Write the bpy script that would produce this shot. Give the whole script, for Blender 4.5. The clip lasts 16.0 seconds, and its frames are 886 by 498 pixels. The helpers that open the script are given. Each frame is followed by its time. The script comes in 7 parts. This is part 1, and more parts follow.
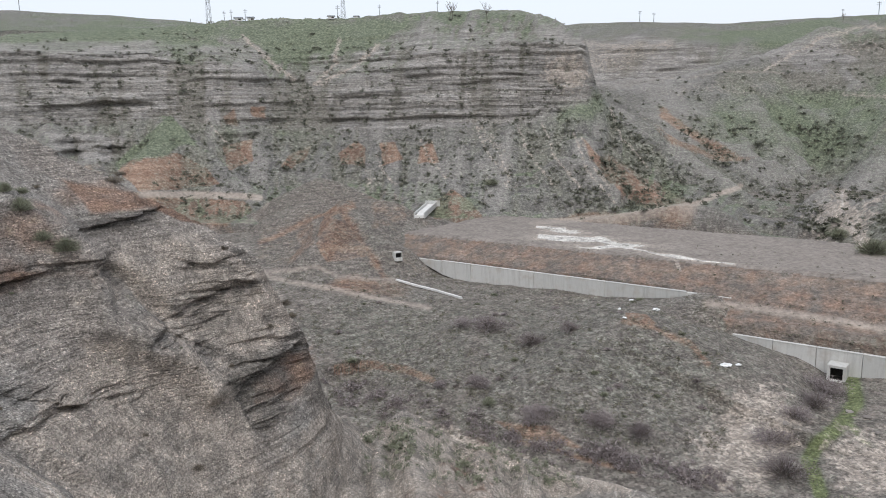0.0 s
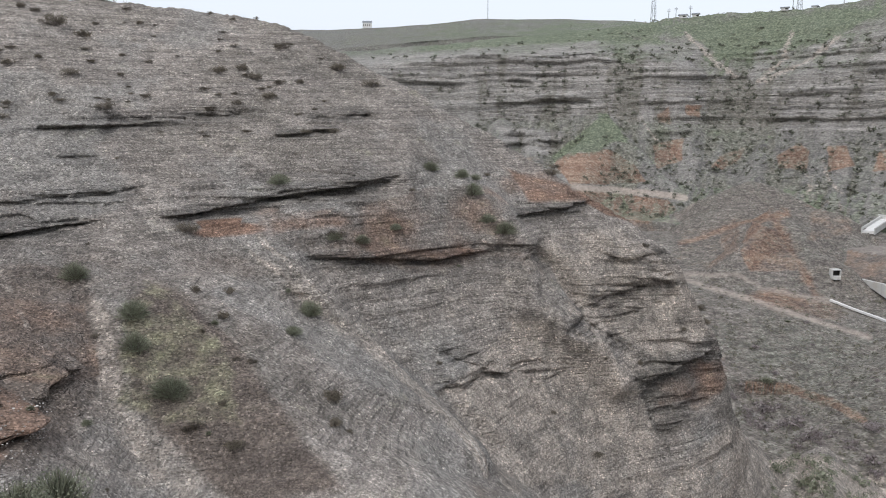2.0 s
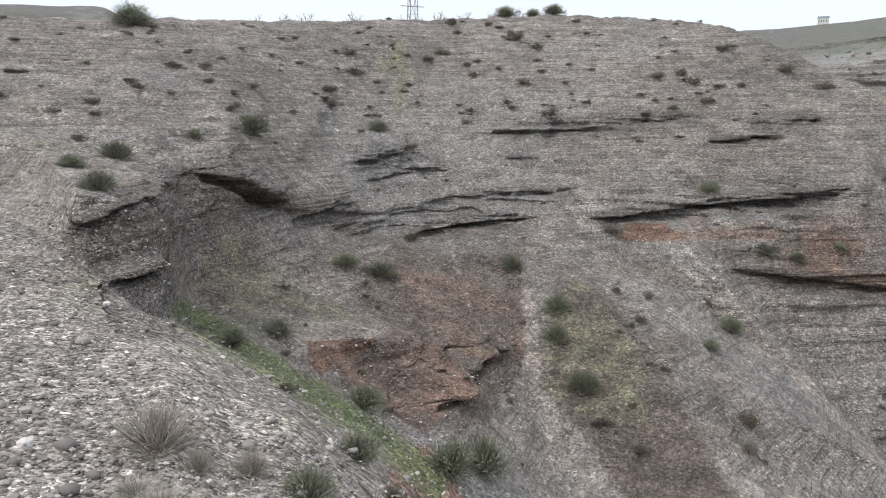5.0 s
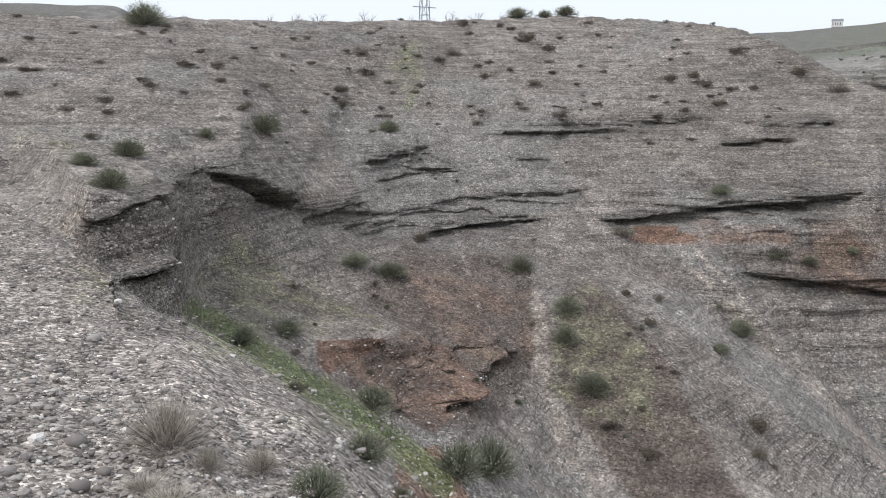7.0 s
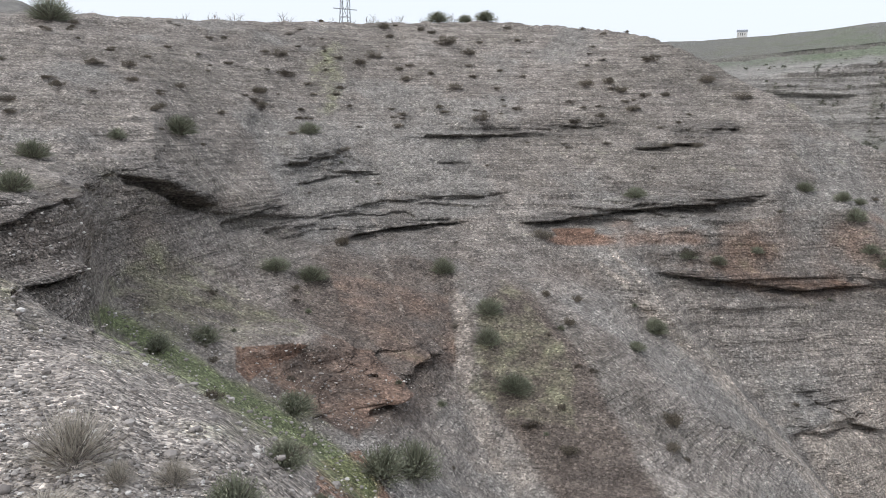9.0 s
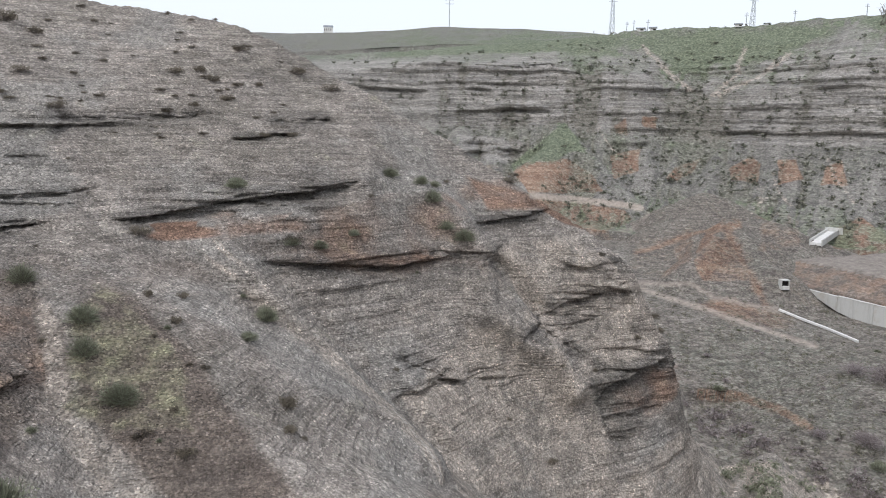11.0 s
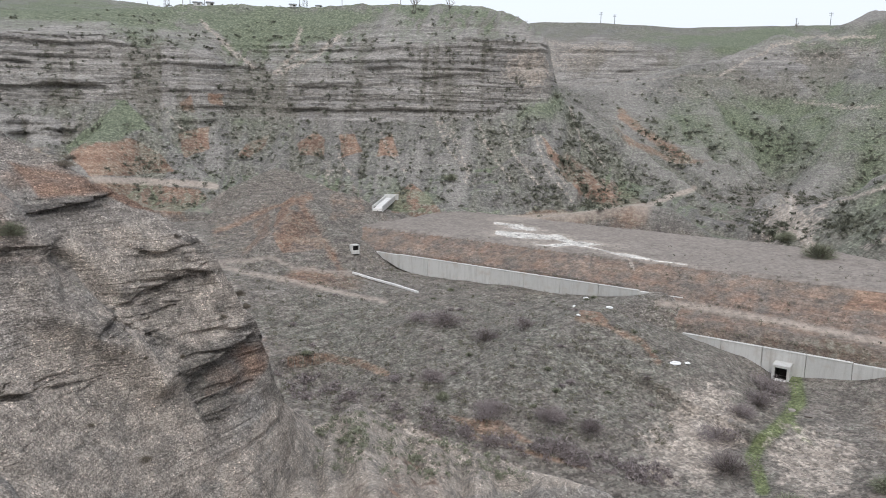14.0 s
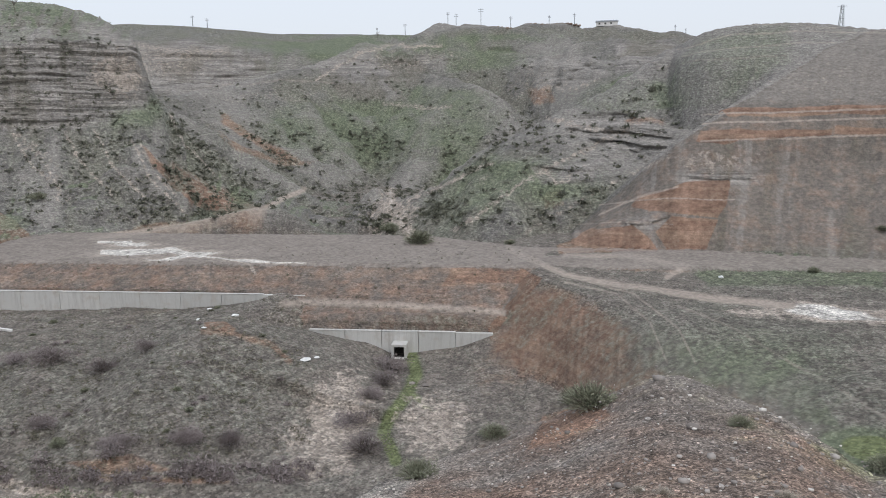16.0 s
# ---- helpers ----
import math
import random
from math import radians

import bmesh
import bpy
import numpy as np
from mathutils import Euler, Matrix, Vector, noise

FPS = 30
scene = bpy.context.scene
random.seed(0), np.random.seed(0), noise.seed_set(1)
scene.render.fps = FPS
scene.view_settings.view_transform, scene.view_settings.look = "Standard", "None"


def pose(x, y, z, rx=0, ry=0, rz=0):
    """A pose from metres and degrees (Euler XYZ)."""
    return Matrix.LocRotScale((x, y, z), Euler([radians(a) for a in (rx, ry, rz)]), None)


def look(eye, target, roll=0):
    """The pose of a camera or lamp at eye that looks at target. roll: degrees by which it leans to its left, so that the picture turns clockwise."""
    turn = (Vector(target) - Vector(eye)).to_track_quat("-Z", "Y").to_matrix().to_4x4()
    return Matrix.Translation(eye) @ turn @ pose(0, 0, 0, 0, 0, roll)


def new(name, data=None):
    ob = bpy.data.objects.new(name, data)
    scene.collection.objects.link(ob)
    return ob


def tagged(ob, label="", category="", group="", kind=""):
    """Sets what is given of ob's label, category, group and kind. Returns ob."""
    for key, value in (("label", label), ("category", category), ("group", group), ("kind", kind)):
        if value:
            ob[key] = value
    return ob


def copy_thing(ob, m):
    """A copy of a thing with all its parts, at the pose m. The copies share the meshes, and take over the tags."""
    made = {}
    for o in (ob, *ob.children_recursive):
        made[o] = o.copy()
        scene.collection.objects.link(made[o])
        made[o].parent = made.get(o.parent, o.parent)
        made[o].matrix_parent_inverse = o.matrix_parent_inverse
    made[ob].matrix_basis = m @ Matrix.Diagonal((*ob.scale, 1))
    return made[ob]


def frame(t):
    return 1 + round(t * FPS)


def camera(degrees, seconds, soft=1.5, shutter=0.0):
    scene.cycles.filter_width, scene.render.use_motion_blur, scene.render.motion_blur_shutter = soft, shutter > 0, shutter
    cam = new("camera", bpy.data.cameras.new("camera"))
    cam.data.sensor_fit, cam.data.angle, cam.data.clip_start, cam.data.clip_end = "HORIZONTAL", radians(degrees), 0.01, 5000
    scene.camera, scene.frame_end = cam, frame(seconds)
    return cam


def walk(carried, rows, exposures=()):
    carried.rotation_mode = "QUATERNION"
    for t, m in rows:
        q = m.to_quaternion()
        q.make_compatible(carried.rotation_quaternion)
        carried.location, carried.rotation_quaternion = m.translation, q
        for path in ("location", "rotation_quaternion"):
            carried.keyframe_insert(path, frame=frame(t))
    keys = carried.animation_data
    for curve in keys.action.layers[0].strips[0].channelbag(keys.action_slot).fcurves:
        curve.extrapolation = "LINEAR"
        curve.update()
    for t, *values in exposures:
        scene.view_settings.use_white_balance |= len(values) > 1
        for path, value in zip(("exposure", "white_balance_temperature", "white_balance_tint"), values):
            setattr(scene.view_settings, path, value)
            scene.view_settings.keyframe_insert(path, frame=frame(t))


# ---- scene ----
# An overcast river canyon with an earth dam, seen by somebody who turns on the spot on a gravelly slope.
# Heights are counted from the eye; bearings in degrees, anticlockwise from +y; distances in metres.
cam = camera(60.52, 16.0, soft=1.0)
ARM = 0.25  # the camera is held a little ahead of the turning body
ROWS = [
    (0, -0.02, -9.91, 1.08),
    (0.5, 6.50, -9.90, 0.36),
    (1, 15.10, -10.01, 0.54),
    (1.5, 22.65, -9.85, 0.21),
    (2, 31.36, -9.69, 0.19),
    (2.5, 40.74, -9.27, 0.61),
    (3, 47.85, -9.25, 0.62),
    (3.5, 53.27, -9.27, 0.14),
    (4, 57.79, -9.30, 0.23),
    (4.5, 61.90, -9.28, 0.43),
    (7, 63.46, -9.16, -0.31),
    (7.5, 63.45, -9.13, -0.27),
    (8, 64.00, -9.07, -0.17),
    (10.5, 35.62, -8.59, -1.42),
    (11, 28.41, -9.17, -1.01),
    (11.5, 22.03, -10.39, -0.65),
    (12, 16.22, -10.59, -0.76),
    (12.5, 11.21, -10.53, -1.00),
    (13, 6.81, -10.47, -1.13),
    (13.5, 2.14, -10.39, -1.13),
    (14, -2.93, -10.34, -0.83),
    (14.5, -9.20, -10.36, -0.25),
    (15, -16.10, -10.41, 0.30),
    (15.5, -23.89, -10.15, 0.44),
    (16, -31.73, -9.94, 0.64),
]

EXPOSURES = [(0, 0.05), (2, 0.05), (4.5, 0.18), (7, 0.12), (8, 0.13), (10.5, 0.08), (11.5, 0.22), (12, 0.2), (14, 0.12), (15, 0.02), (16, -0.12)]


def held(yaw, pitch, lean):
    a = radians(yaw)
    return pose(-ARM * math.sin(a), ARM * math.cos(a), 0, 90 + pitch, lean, yaw)


walk(cam, [(t, held(yaw, pitch, lean)) for t, yaw, pitch, lean in ROWS], EXPOSURES)

# ---- world and sun: a bright overcast sky ----
SUN_UP, SUN_AROUND = 55.0, 185.0
world = bpy.data.worlds.new("overcast")
scene.world = world
world.use_nodes = True
wn, wl = world.node_tree.nodes, world.node_tree.links
wn.clear()
sky = wn.new("ShaderNodeTexSky")
sky.sky_type, sky.sun_disc = "NISHITA", False
sky.sun_elevation, sky.sun_rotation = radians(SUN_UP), radians(SUN_AROUND)
sky.air_density, sky.dust_density, sky.ozone_density = 1.0, 5.0, 1.0
clear = wn.new("ShaderNodeBackground")
clear.inputs["Strength"].default_value = 0.05
cloud = wn.new("ShaderNodeBackground")
cloud.inputs["Color"].default_value = (0.83, 0.874, 0.955, 1)
cloud.inputs["Strength"].default_value = 0.88
both = wn.new("ShaderNodeAddShader")
wout = wn.new("ShaderNodeOutputWorld")
wl.new(sky.outputs[0], clear.inputs["Color"])
wl.new(clear.outputs[0], both.inputs[0])
wl.new(cloud.outputs[0], both.inputs[1])
wl.new(both.outputs[0], wout.inputs["Surface"])
sun = new("sun", bpy.data.lights.new("sun", "SUN"))
sun.data.energy, sun.data.angle, sun.data.color = 0.95, radians(20), (0.93, 0.965, 1.0)
_u, _a = radians(SUN_UP), radians(SUN_AROUND)
sun.matrix_world = look((0, 0, 300), Vector((0, 0, 300)) - Vector((math.sin(_a) * math.cos(_u), math.cos(_a) * math.cos(_u), math.sin(_u))))


# ---- arithmetic for the ground ----
def lattice(seed):
    return np.random.RandomState(seed).rand(256, 256).astype(np.float32)


LATTICES = [lattice(s) for s in range(6)]


def grain2(x, y, seed=0):
    """Smooth value noise from 0 to 1 over a plane."""
    g = LATTICES[seed % 6]
    x, y = np.asarray(x, np.float32) + 37.3 * seed, np.asarray(y, np.float32) + 11.9 * seed
    i, j = np.floor(x).astype(np.int32), np.floor(y).astype(np.int32)
    u, v = x - i, y - j
    u, v = u * u * (3 - 2 * u), v * v * (3 - 2 * v)
    i0, i1, j0, j1 = i & 255, (i + 1) & 255, j & 255, (j + 1) & 255
    return (g[i0, j0] * (1 - u) + g[i1, j0] * u) * (1 - v) + (g[i0, j1] * (1 - u) + g[i1, j1] * u) * v


def fbm(x, y, octaves=4, seed=0):
    total, amp, out = 0.0, 1.0, 0.0
    for k in range(octaves):
        out = out + amp * (grain2(x * 2 ** k, y * 2 ** k, seed + k) - 0.5)
        total, amp = total + amp, amp * 0.5
    return out / total * 2


def ramp(v, a, b):
    t = np.clip((v - a) / (b - a), 0, 1)
    return t * t * (3 - 2 * t)


class Landform:
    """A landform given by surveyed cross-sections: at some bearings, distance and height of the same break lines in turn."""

    def __init__(self, soft=0.35):
        self.bearings, self.sections, self.soft = [], [], soft

    def station(self, bearing, *points):
        self.bearings.append(bearing)
        self.sections.append(points)

    def lines(self, bearing):
        b, s = np.array(self.bearings)[::-1], np.array(self.sections)[::-1]
        fine = np.arange(-82, 114, 0.1)
        n = int(4 * self.soft / 0.1) | 1
        w = np.exp(-0.5 * (np.linspace(-2, 2, n)) ** 2)
        w /= w.sum()
        got = []
        for k in range(s.shape[1]):
            for c in (0, 1):
                v = np.interp(fine, b, s[:, k, c])
                v = np.convolve(np.pad(v, n // 2, "edge"), w, "valid")
                got.append(np.interp(bearing, fine, v))
        return np.array(got[0::2]), np.array(got[1::2])

    def heights(self, bearing, dist):
        """Heights on the grid of bearings (rows) and distances (columns)."""
        rr, zz = self.lines(bearing)
        out = np.empty((len(bearing), dist.shape[-1]), np.float32)
        for i in range(len(bearing)):
            out[i] = np.interp(dist if dist.ndim == 1 else dist[i], rr[:, i], zz[:, i])
        return out

    def stage(self, bearing, dist):
        """How many break lines lie before each place of the grid, with the share of the way to the next."""
        rr, _ = self.lines(bearing)
        out = np.empty((len(bearing), dist.shape[-1]), np.float32)
        for i in range(len(bearing)):
            out[i] = np.interp(dist if dist.ndim == 1 else dist[i], rr[:, i], np.arange(len(rr)))
        return out


class Spurs:
    """Ridges that run out from a hillside: fall on either side, roundness, then bearing, slope angle and distance along the crest."""

    def __init__(self):
        self.rows = []

    def add(self, left, right, soft, *points):
        p = np.array(points, float).reshape(-1, 3)
        a = np.radians(p[:, 0])
        self.rows.append((left, right, soft, np.stack([-np.sin(a) * p[:, 2], np.cos(a) * p[:, 2], np.tan(np.radians(p[:, 1])) * p[:, 2]], -1)))

    def heights(self, x, y, warp):
        out = np.full(x.shape, -200, np.float32)
        for left, right, soft, p in self.rows:
            reach = 34 / min(left, right)
            lo, hi = p.min(0) - reach, p.max(0) + reach
            at = np.nonzero((x > lo[0]) & (x < hi[0]) & (y > lo[1]) & (y < hi[1]))
            px, py, w = x[at], y[at], warp[at]
            best, top, side = np.full(px.shape, 1e9), np.zeros(px.shape), np.zeros(px.shape)
            for a, b in zip(p[:-1], p[1:]):
                v = b - a
                u = np.clip(((px - a[0]) * v[0] + (py - a[1]) * v[1]) / (v[0] ** 2 + v[1] ** 2), 0, 1)
                dx, dy = px - a[0] - u * v[0], py - a[1] - u * v[1]
                d = np.hypot(dx, dy)
                hit = d < best
                best, top, side = np.where(hit, d, best), np.where(hit, a[2] + u * v[2], top), np.where(hit, v[0] * dy - v[1] * dx, side)
            fall = np.where(side > 0, left, right)
            d = best * (1 + 0.35 * w)
            out[at] = np.maximum(out[at], top - fall * (np.sqrt(d * d + soft * soft) - soft))
        return out


class Faces:
    """Sharp-edged areas of bare earth, rock or turf: strength, softness, then bearing and slope angle of the corners."""

    def __init__(self):
        self.rows = []

    def add(self, amount, soft, *corners):
        self.rows.append((amount, soft, np.array(corners, float).reshape(-1, 2)))

    def weight(self, bearing, rise):
        out = np.zeros_like(rise)
        for amount, soft, p in self.rows:
            lo, hi = p.min(0) - 2 * soft, p.max(0) + 2 * soft
            at = np.nonzero((bearing > lo[0]) & (bearing < hi[0]) & (rise > lo[1]) & (rise < hi[1]))
            b, e = bearing[at], rise[at]
            inside, near_by = np.zeros(b.shape, bool), np.full(b.shape, 1e9)
            for c, d in zip(p, np.roll(p, -1, 0)):
                v = d - c
                u = np.clip(((b - c[0]) * v[0] + (e - c[1]) * v[1]) / (v @ v), 0, 1)
                near_by = np.minimum(near_by, np.hypot(b - c[0] - u * v[0], e - c[1] - u * v[1]))
                if v[1]:
                    inside ^= ((c[1] > e) != (d[1] > e)) & (b < v[0] * (e - c[1]) / v[1] + c[0])
            out[at] = np.maximum(out[at], amount * ramp(np.where(inside, near_by, -near_by), -soft, soft))
        return out


class Patches:
    """Soft-edged patches of another soil: bearing and slope angle of the middle, half sizes, strength."""

    def __init__(self):
        self.rows = []

    def add(self, *row):
        self.rows.append(row)

    def weight(self, bearing, rise, sharp=2):
        out = np.zeros_like(bearing)
        for b, e, sb, se, a in self.rows:
            out = np.maximum(out, a * np.exp(-0.7 * (((bearing - b) / sb) ** 2 + ((rise - e) / se) ** 2) ** sharp))
        return out


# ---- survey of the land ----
near = Landform()
near.station(112, (1.5, -1.60), (7, -0.86), (14, -1.10), (17, -1.49), (22, -0.96), (28, 0.24), (32, 1.1), (34, 1.8), (46, 5.6), (60, 6.9), (130, 6.8))
near.station(93, (1.5, -1.60), (8, -1.70), (16, -1.48), (18, -1.96), (20, -1.75), (22, -1.50), (28, -0.24), (30, 0.37), (47, 5.6), (60, 6.6), (130, 9.1))
near.station(88, (1.5, -1.60), (7, -1.81), (11, -1.82), (12.5, -2.32), (13.5, -2.26), (14.3, -1.88), (15.2, -1.28), (26, -0.45), (46, 5.5), (60, 6.7), (130, 9.1))
near.station(84, (1.5, -1.60), (6.5, -1.84), (10, -2.24), (12, -3.10), (13.5, -3.12), (14.5, -2.56), (15.6, -1.53), (24.5, -0.86), (46, 5.6), (60, 6.9), (130, 9.1))
near.station(82.7, (1.5, -1.60), (6, -1.79), (9.8, -2.32), (12, -3.44), (14, -3.36), (15, -2.78), (16.2, -1.85), (24.5, -1.11), (46, 5.6), (60, 6.9), (130, 9.1))
near.station(81.4, (1.5, -1.60), (6, -1.86), (9.7, -2.42), (13, -4.22), (18, -4.82), (21, -4.27), (23, -2.74), (24.5, -1.37), (47, 5.8), (60, 7.0), (130, 9.1))
near.station(78, (1.5, -1.60), (6, -2.07), (9.5, -2.71), (13, -4.60), (18, -4.82), (23, -4.26), (24.6, -2.76), (25.5, -1.29), (48, 5.9), (60, 7.2), (130, 9.1))
near.station(74, (1.5, -1.60), (5.5, -2.11), (9, -2.99), (12, -5.09), (18, -5.50), (24, -4.67), (27.5, -3.38), (28.5, -2.59), (50, 6.3), (62, 7.6), (130, 9.1))
near.station(68, (1.5, -1.60), (5, -2.44), (8, -3.31), (11, -5.85), (17, -6.36), (22, -5.89), (30, -4.32), (31, -3.8), (52, 6.8), (62, 7.6), (130, 9.1))
near.station(62, (1.5, -1.60), (4.5, -2.70), (7, -3.66), (10, -6.49), (16, -7.12), (21, -6.62), (31.5, -4.4), (32.5, -3.9), (54, 7.3), (64, 8.1), (130, 9.1))
near.station(55, (1.5, -1.60), (4, -2.70), (6.5, -3.91), (10, -7.27), (18, -8.78), (23, -7.92), (32, -3.9), (33, -3.5), (55, 7.6), (64, 8.3), (130, 9.1))
near.station(48, (1.5, -1.60), (4, -2.80), (6, -3.90), (10, -7.81), (19, -10.32), (26, -8.45), (33.3, -4.3), (34.3, -3.6), (54, 7.1), (62, 7.4), (120, 4.2))
near.station(43, (1.5, -1.60), (4, -2.80), (6, -3.90), (10, -8.39), (20, -10.86), (28, -8.29), (33.8, -4.0), (35, -3.3), (52, 6.0), (58, 5.9), (110, 0.0))
near.station(38, (1.5, -1.60), (4, -2.80), (6, -3.90), (10, -9.00), (21.5, -11.67), (29.5, -8.46), (34, -3.9), (35.3, -3.1), (49, 3.7), (55, 2.9), (100, -10.5))
near.station(34, (1.5, -1.60), (4, -2.80), (6, -3.90), (10, -9.00), (23, -12.49), (31, -8.6), (34.6, -4.6), (36.3, -2.7), (46, 1.8), (52, 0.7), (90, -19.1))
near.station(30, (1.5, -1.60), (4, -2.80), (6, -3.90), (10, -9.33), (24.5, -13.30), (32, -9.2), (35.5, -6.1), (38.5, -3.7), (44.5, -0.1), (50, -2.2), (85, -26.0))
near.station(26, (1.5, -1.60), (4, -2.80), (6, -3.90), (10, -9.66), (26, -14.41), (33, -10.7), (37, -6.3), (39.3, -4.7), (44, -1.8), (48, -4.2), (80, -29.1))
near.station(22, (1.5, -1.60), (4, -2.80), (6, -3.90), (10, -10.00), (28, -16.17), (33.5, -12.9), (37.8, -7.3), (40, -5.2), (43.5, -3.6), (47, -6.6), (75, -33.4))
near.station(19.5, (1.5, -1.60), (4, -2.80), (6, -3.90), (10, -10.36), (29.5, -17.03), (34, -14.4), (38.3, -8.6), (39.8, -6.0), (43, -4.8), (46, -8.1), (72, -36.7))
near.station(17, (1.5, -1.60), (4, -2.80), (6, -3.90), (10, -10.72), (31, -17.9), (35, -14.5), (38.8, -9.0), (39.6, -6.7), (42, -5.9), (45, -9.6), (70, -38.8))
near.station(14, (1.5, -1.60), (4, -2.70), (6, -3.90), (10, -11.11), (33, -18.7), (36, -15.3), (39.3, -10.2), (40.2, -8.3), (41, -7.1), (43.5, -11.7), (68, -39.3))
near.station(12.5, (1.5, -1.60), (4, -2.70), (6, -3.90), (10, -11.11), (33, -19.1), (36, -16.0), (39, -13.0), (40, -11.1), (40.7, -9.7), (43, -14.0), (68, -40.9))
near.station(10.6, (1.5, -1.60), (4, -2.70), (6, -3.90), (10, -11.11), (33, -19.8), (37, -17.3), (39, -15.1), (40, -13.0), (40.6, -11.8), (43, -16.5), (68, -40.9))
near.station(9.6, (1.5, -1.60), (4, -2.70), (6, -3.90), (10, -11.11), (33, -20.6), (37, -18.9), (39.5, -16.4), (40.5, -15.2), (41.2, -15.0), (43.5, -18.9), (68, -40.9))
near.station(8.4, (1.5, -1.60), (4, -2.70), (6, -3.90), (10, -11.11), (33, -21.4), (38, -20.2), (41, -18.7), (43, -18.3), (45, -18.7), (48, -21.6), (70, -42.1))
near.station(4, (1.5, -1.60), (4, -2.70), (6, -3.90), (10, -11.11), (34, -23.8), (40, -24.0), (44, -23.7), (48, -23.0), (50, -23.2), (54, -26.9), (74, -42.7))
near.station(0, (1.5, -1.60), (4, -2.70), (6, -3.90), (10, -11.11), (34, -25.6), (42, -27.3), (47, -26.6), (53, -26.8), (55, -27.2), (59, -30.7), (78, -45.0))
near.station(-6, (1.5, -1.60), (4, -2.60), (7, -4.63), (11, -10.62), (34, -28.5), (42, -30.5), (48, -30.6), (56, -31.7), (58, -32.4), (62, -37.3), (78, -48.7))
near.station(-15, (1.5, -1.60), (4, -2.50), (8, -5.00), (14, -9.44), (20, -16.20), (30, -27.01), (40, -33.6), (50, -36.3), (60, -39.0), (64, -41.6), (78, -48.7))
near.station(-24, (1.5, -1.60), (4, -2.31), (9, -5.08), (13, -6.80), (15.2, -9.10), (25, -18.84), (34, -29.60), (44, -36.90), (54, -40.70), (60, -42.00), (78, -46.90))
near.station(-29, (1.5, -1.60), (4, -2.31), (9, -5.42), (15.5, -7.43), (17.7, -9.73), (25, -16.86), (34, -28.50), (44, -35.60), (54, -39.20), (60, -40.50), (78, -45.00))
near.station(-35, (1.5, -1.60), (4, -2.31), (9, -5.41), (17, -7.39), (19.2, -9.69), (27, -16.87), (35, -27.30), (44, -33.20), (54, -37.80), (60, -39.00), (78, -43.20))
near.station(-41.5, (1.5, -1.60), (4, -2.31), (9, -5.13), (18, -6.89), (20.2, -9.19), (28, -16.82), (35, -25.40), (44, -30.80), (54, -35.10), (60, -36.10), (78, -39.70))
near.station(-47.8, (1.5, -1.60), (4, -2.31), (9, -4.73), (18.5, -6.17), (20.7, -8.47), (28, -15.52), (35, -23.60), (44, -27.50), (54, -31.20), (60, -31.90), (78, -36.40))
near.station(-53, (1.5, -1.60), (4, -2.22), (9, -4.71), (17.5, -6.13), (19.7, -8.43), (28, -16.17), (35, -22.70), (44, -26.40), (54, -29.90), (60, -30.60), (78, -34.70))
near.station(-57, (1.5, -1.60), (4, -2.22), (9, -4.64), (16, -6.00), (18.2, -8.30), (27, -16.22), (35, -22.70), (44, -26.40), (54, -29.90), (60, -30.60), (78, -34.70))
near.station(-62, (1.5, -1.60), (4, -2.22), (9, -4.71), (14.5, -6.13), (16.7, -8.43), (26, -16.80), (35, -22.70), (44, -26.40), (54, -29.90), (60, -30.60), (78, -34.70))
near.station(-80, (1.5, -1.60), (4, -2.13), (8, -3.73), (12, -4.85), (15, -6.99), (26, -15.62), (35, -22.7), (44, -26.4), (54, -29.9), (60, -30.6), (78, -34.7))
valley = Landform(0.9)
valley.station(112, (20, -10.00), (60, -15.0), (90, -16.0), (100, -17.0), (115, -18.0), (130, -19.0), (150, -20.0), (190, -20.0), (300, -20.0))
valley.station(45, (25, -20.00), (60, -24.0), (90, -25.0), (100, -25.0), (115, -26.0), (130, -26.0), (150, -26.0), (190, -24.0), (300, -24.0))
valley.station(25, (25, -25.00), (60, -32.0), (90, -32.0), (100, -31.0), (115, -30.5), (130, -29.5), (150, -27.0), (190, -24.0), (300, -24.0))
valley.station(14, (25, -30.00), (60, -36.0), (78, -35.5), (92, -34.0), (106, -31.5), (120, -29.3), (145, -29.2), (165, -26.0), (300, -24.0))
valley.station(8, (25, -32.00), (62, -36.5), (84, -35.5), (94, -34.7), (108, -32.0), (126, -29.2), (140, -29.0), (156, -26.0), (300, -24.0))
valley.station(1, (30, -34.00), (70, -37.0), (86, -37.0), (95, -36.0), (110, -33.0), (125, -31.3), (145, -30.9), (165, -28.0), (300, -24.0))
valley.station(-8, (30, -34.00), (65, -37.0), (78, -37.3), (88, -35.8), (104, -32.2), (118, -30.8), (132, -30.4), (165, -28.0), (300, -25.0))
valley.station(-14, (30, -34.00), (60, -36.0), (72, -36.7), (85, -35.0), (98, -32.2), (112, -30.5), (124, -30.0), (165, -28.0), (300, -26.0))
valley.station(-19, (30, -34.00), (60, -36.0), (70, -36.6), (84, -35.3), (96, -33.0), (108, -31.0), (119, -29.8), (165, -28.0), (300, -26.0))
valley.station(-22, (30, -33.50), (60, -35.7), (74, -35.9), (88, -35.3), (100, -34.6), (106, -34.2), (111, -34.0), (165, -28.0), (300, -26.0))
valley.station(-28, (30, -33.00), (60, -35.3), (74, -35.4), (90, -35.0), (100, -34.8), (106, -34.6), (109.5, -34.5), (165, -28.0), (300, -26.0))
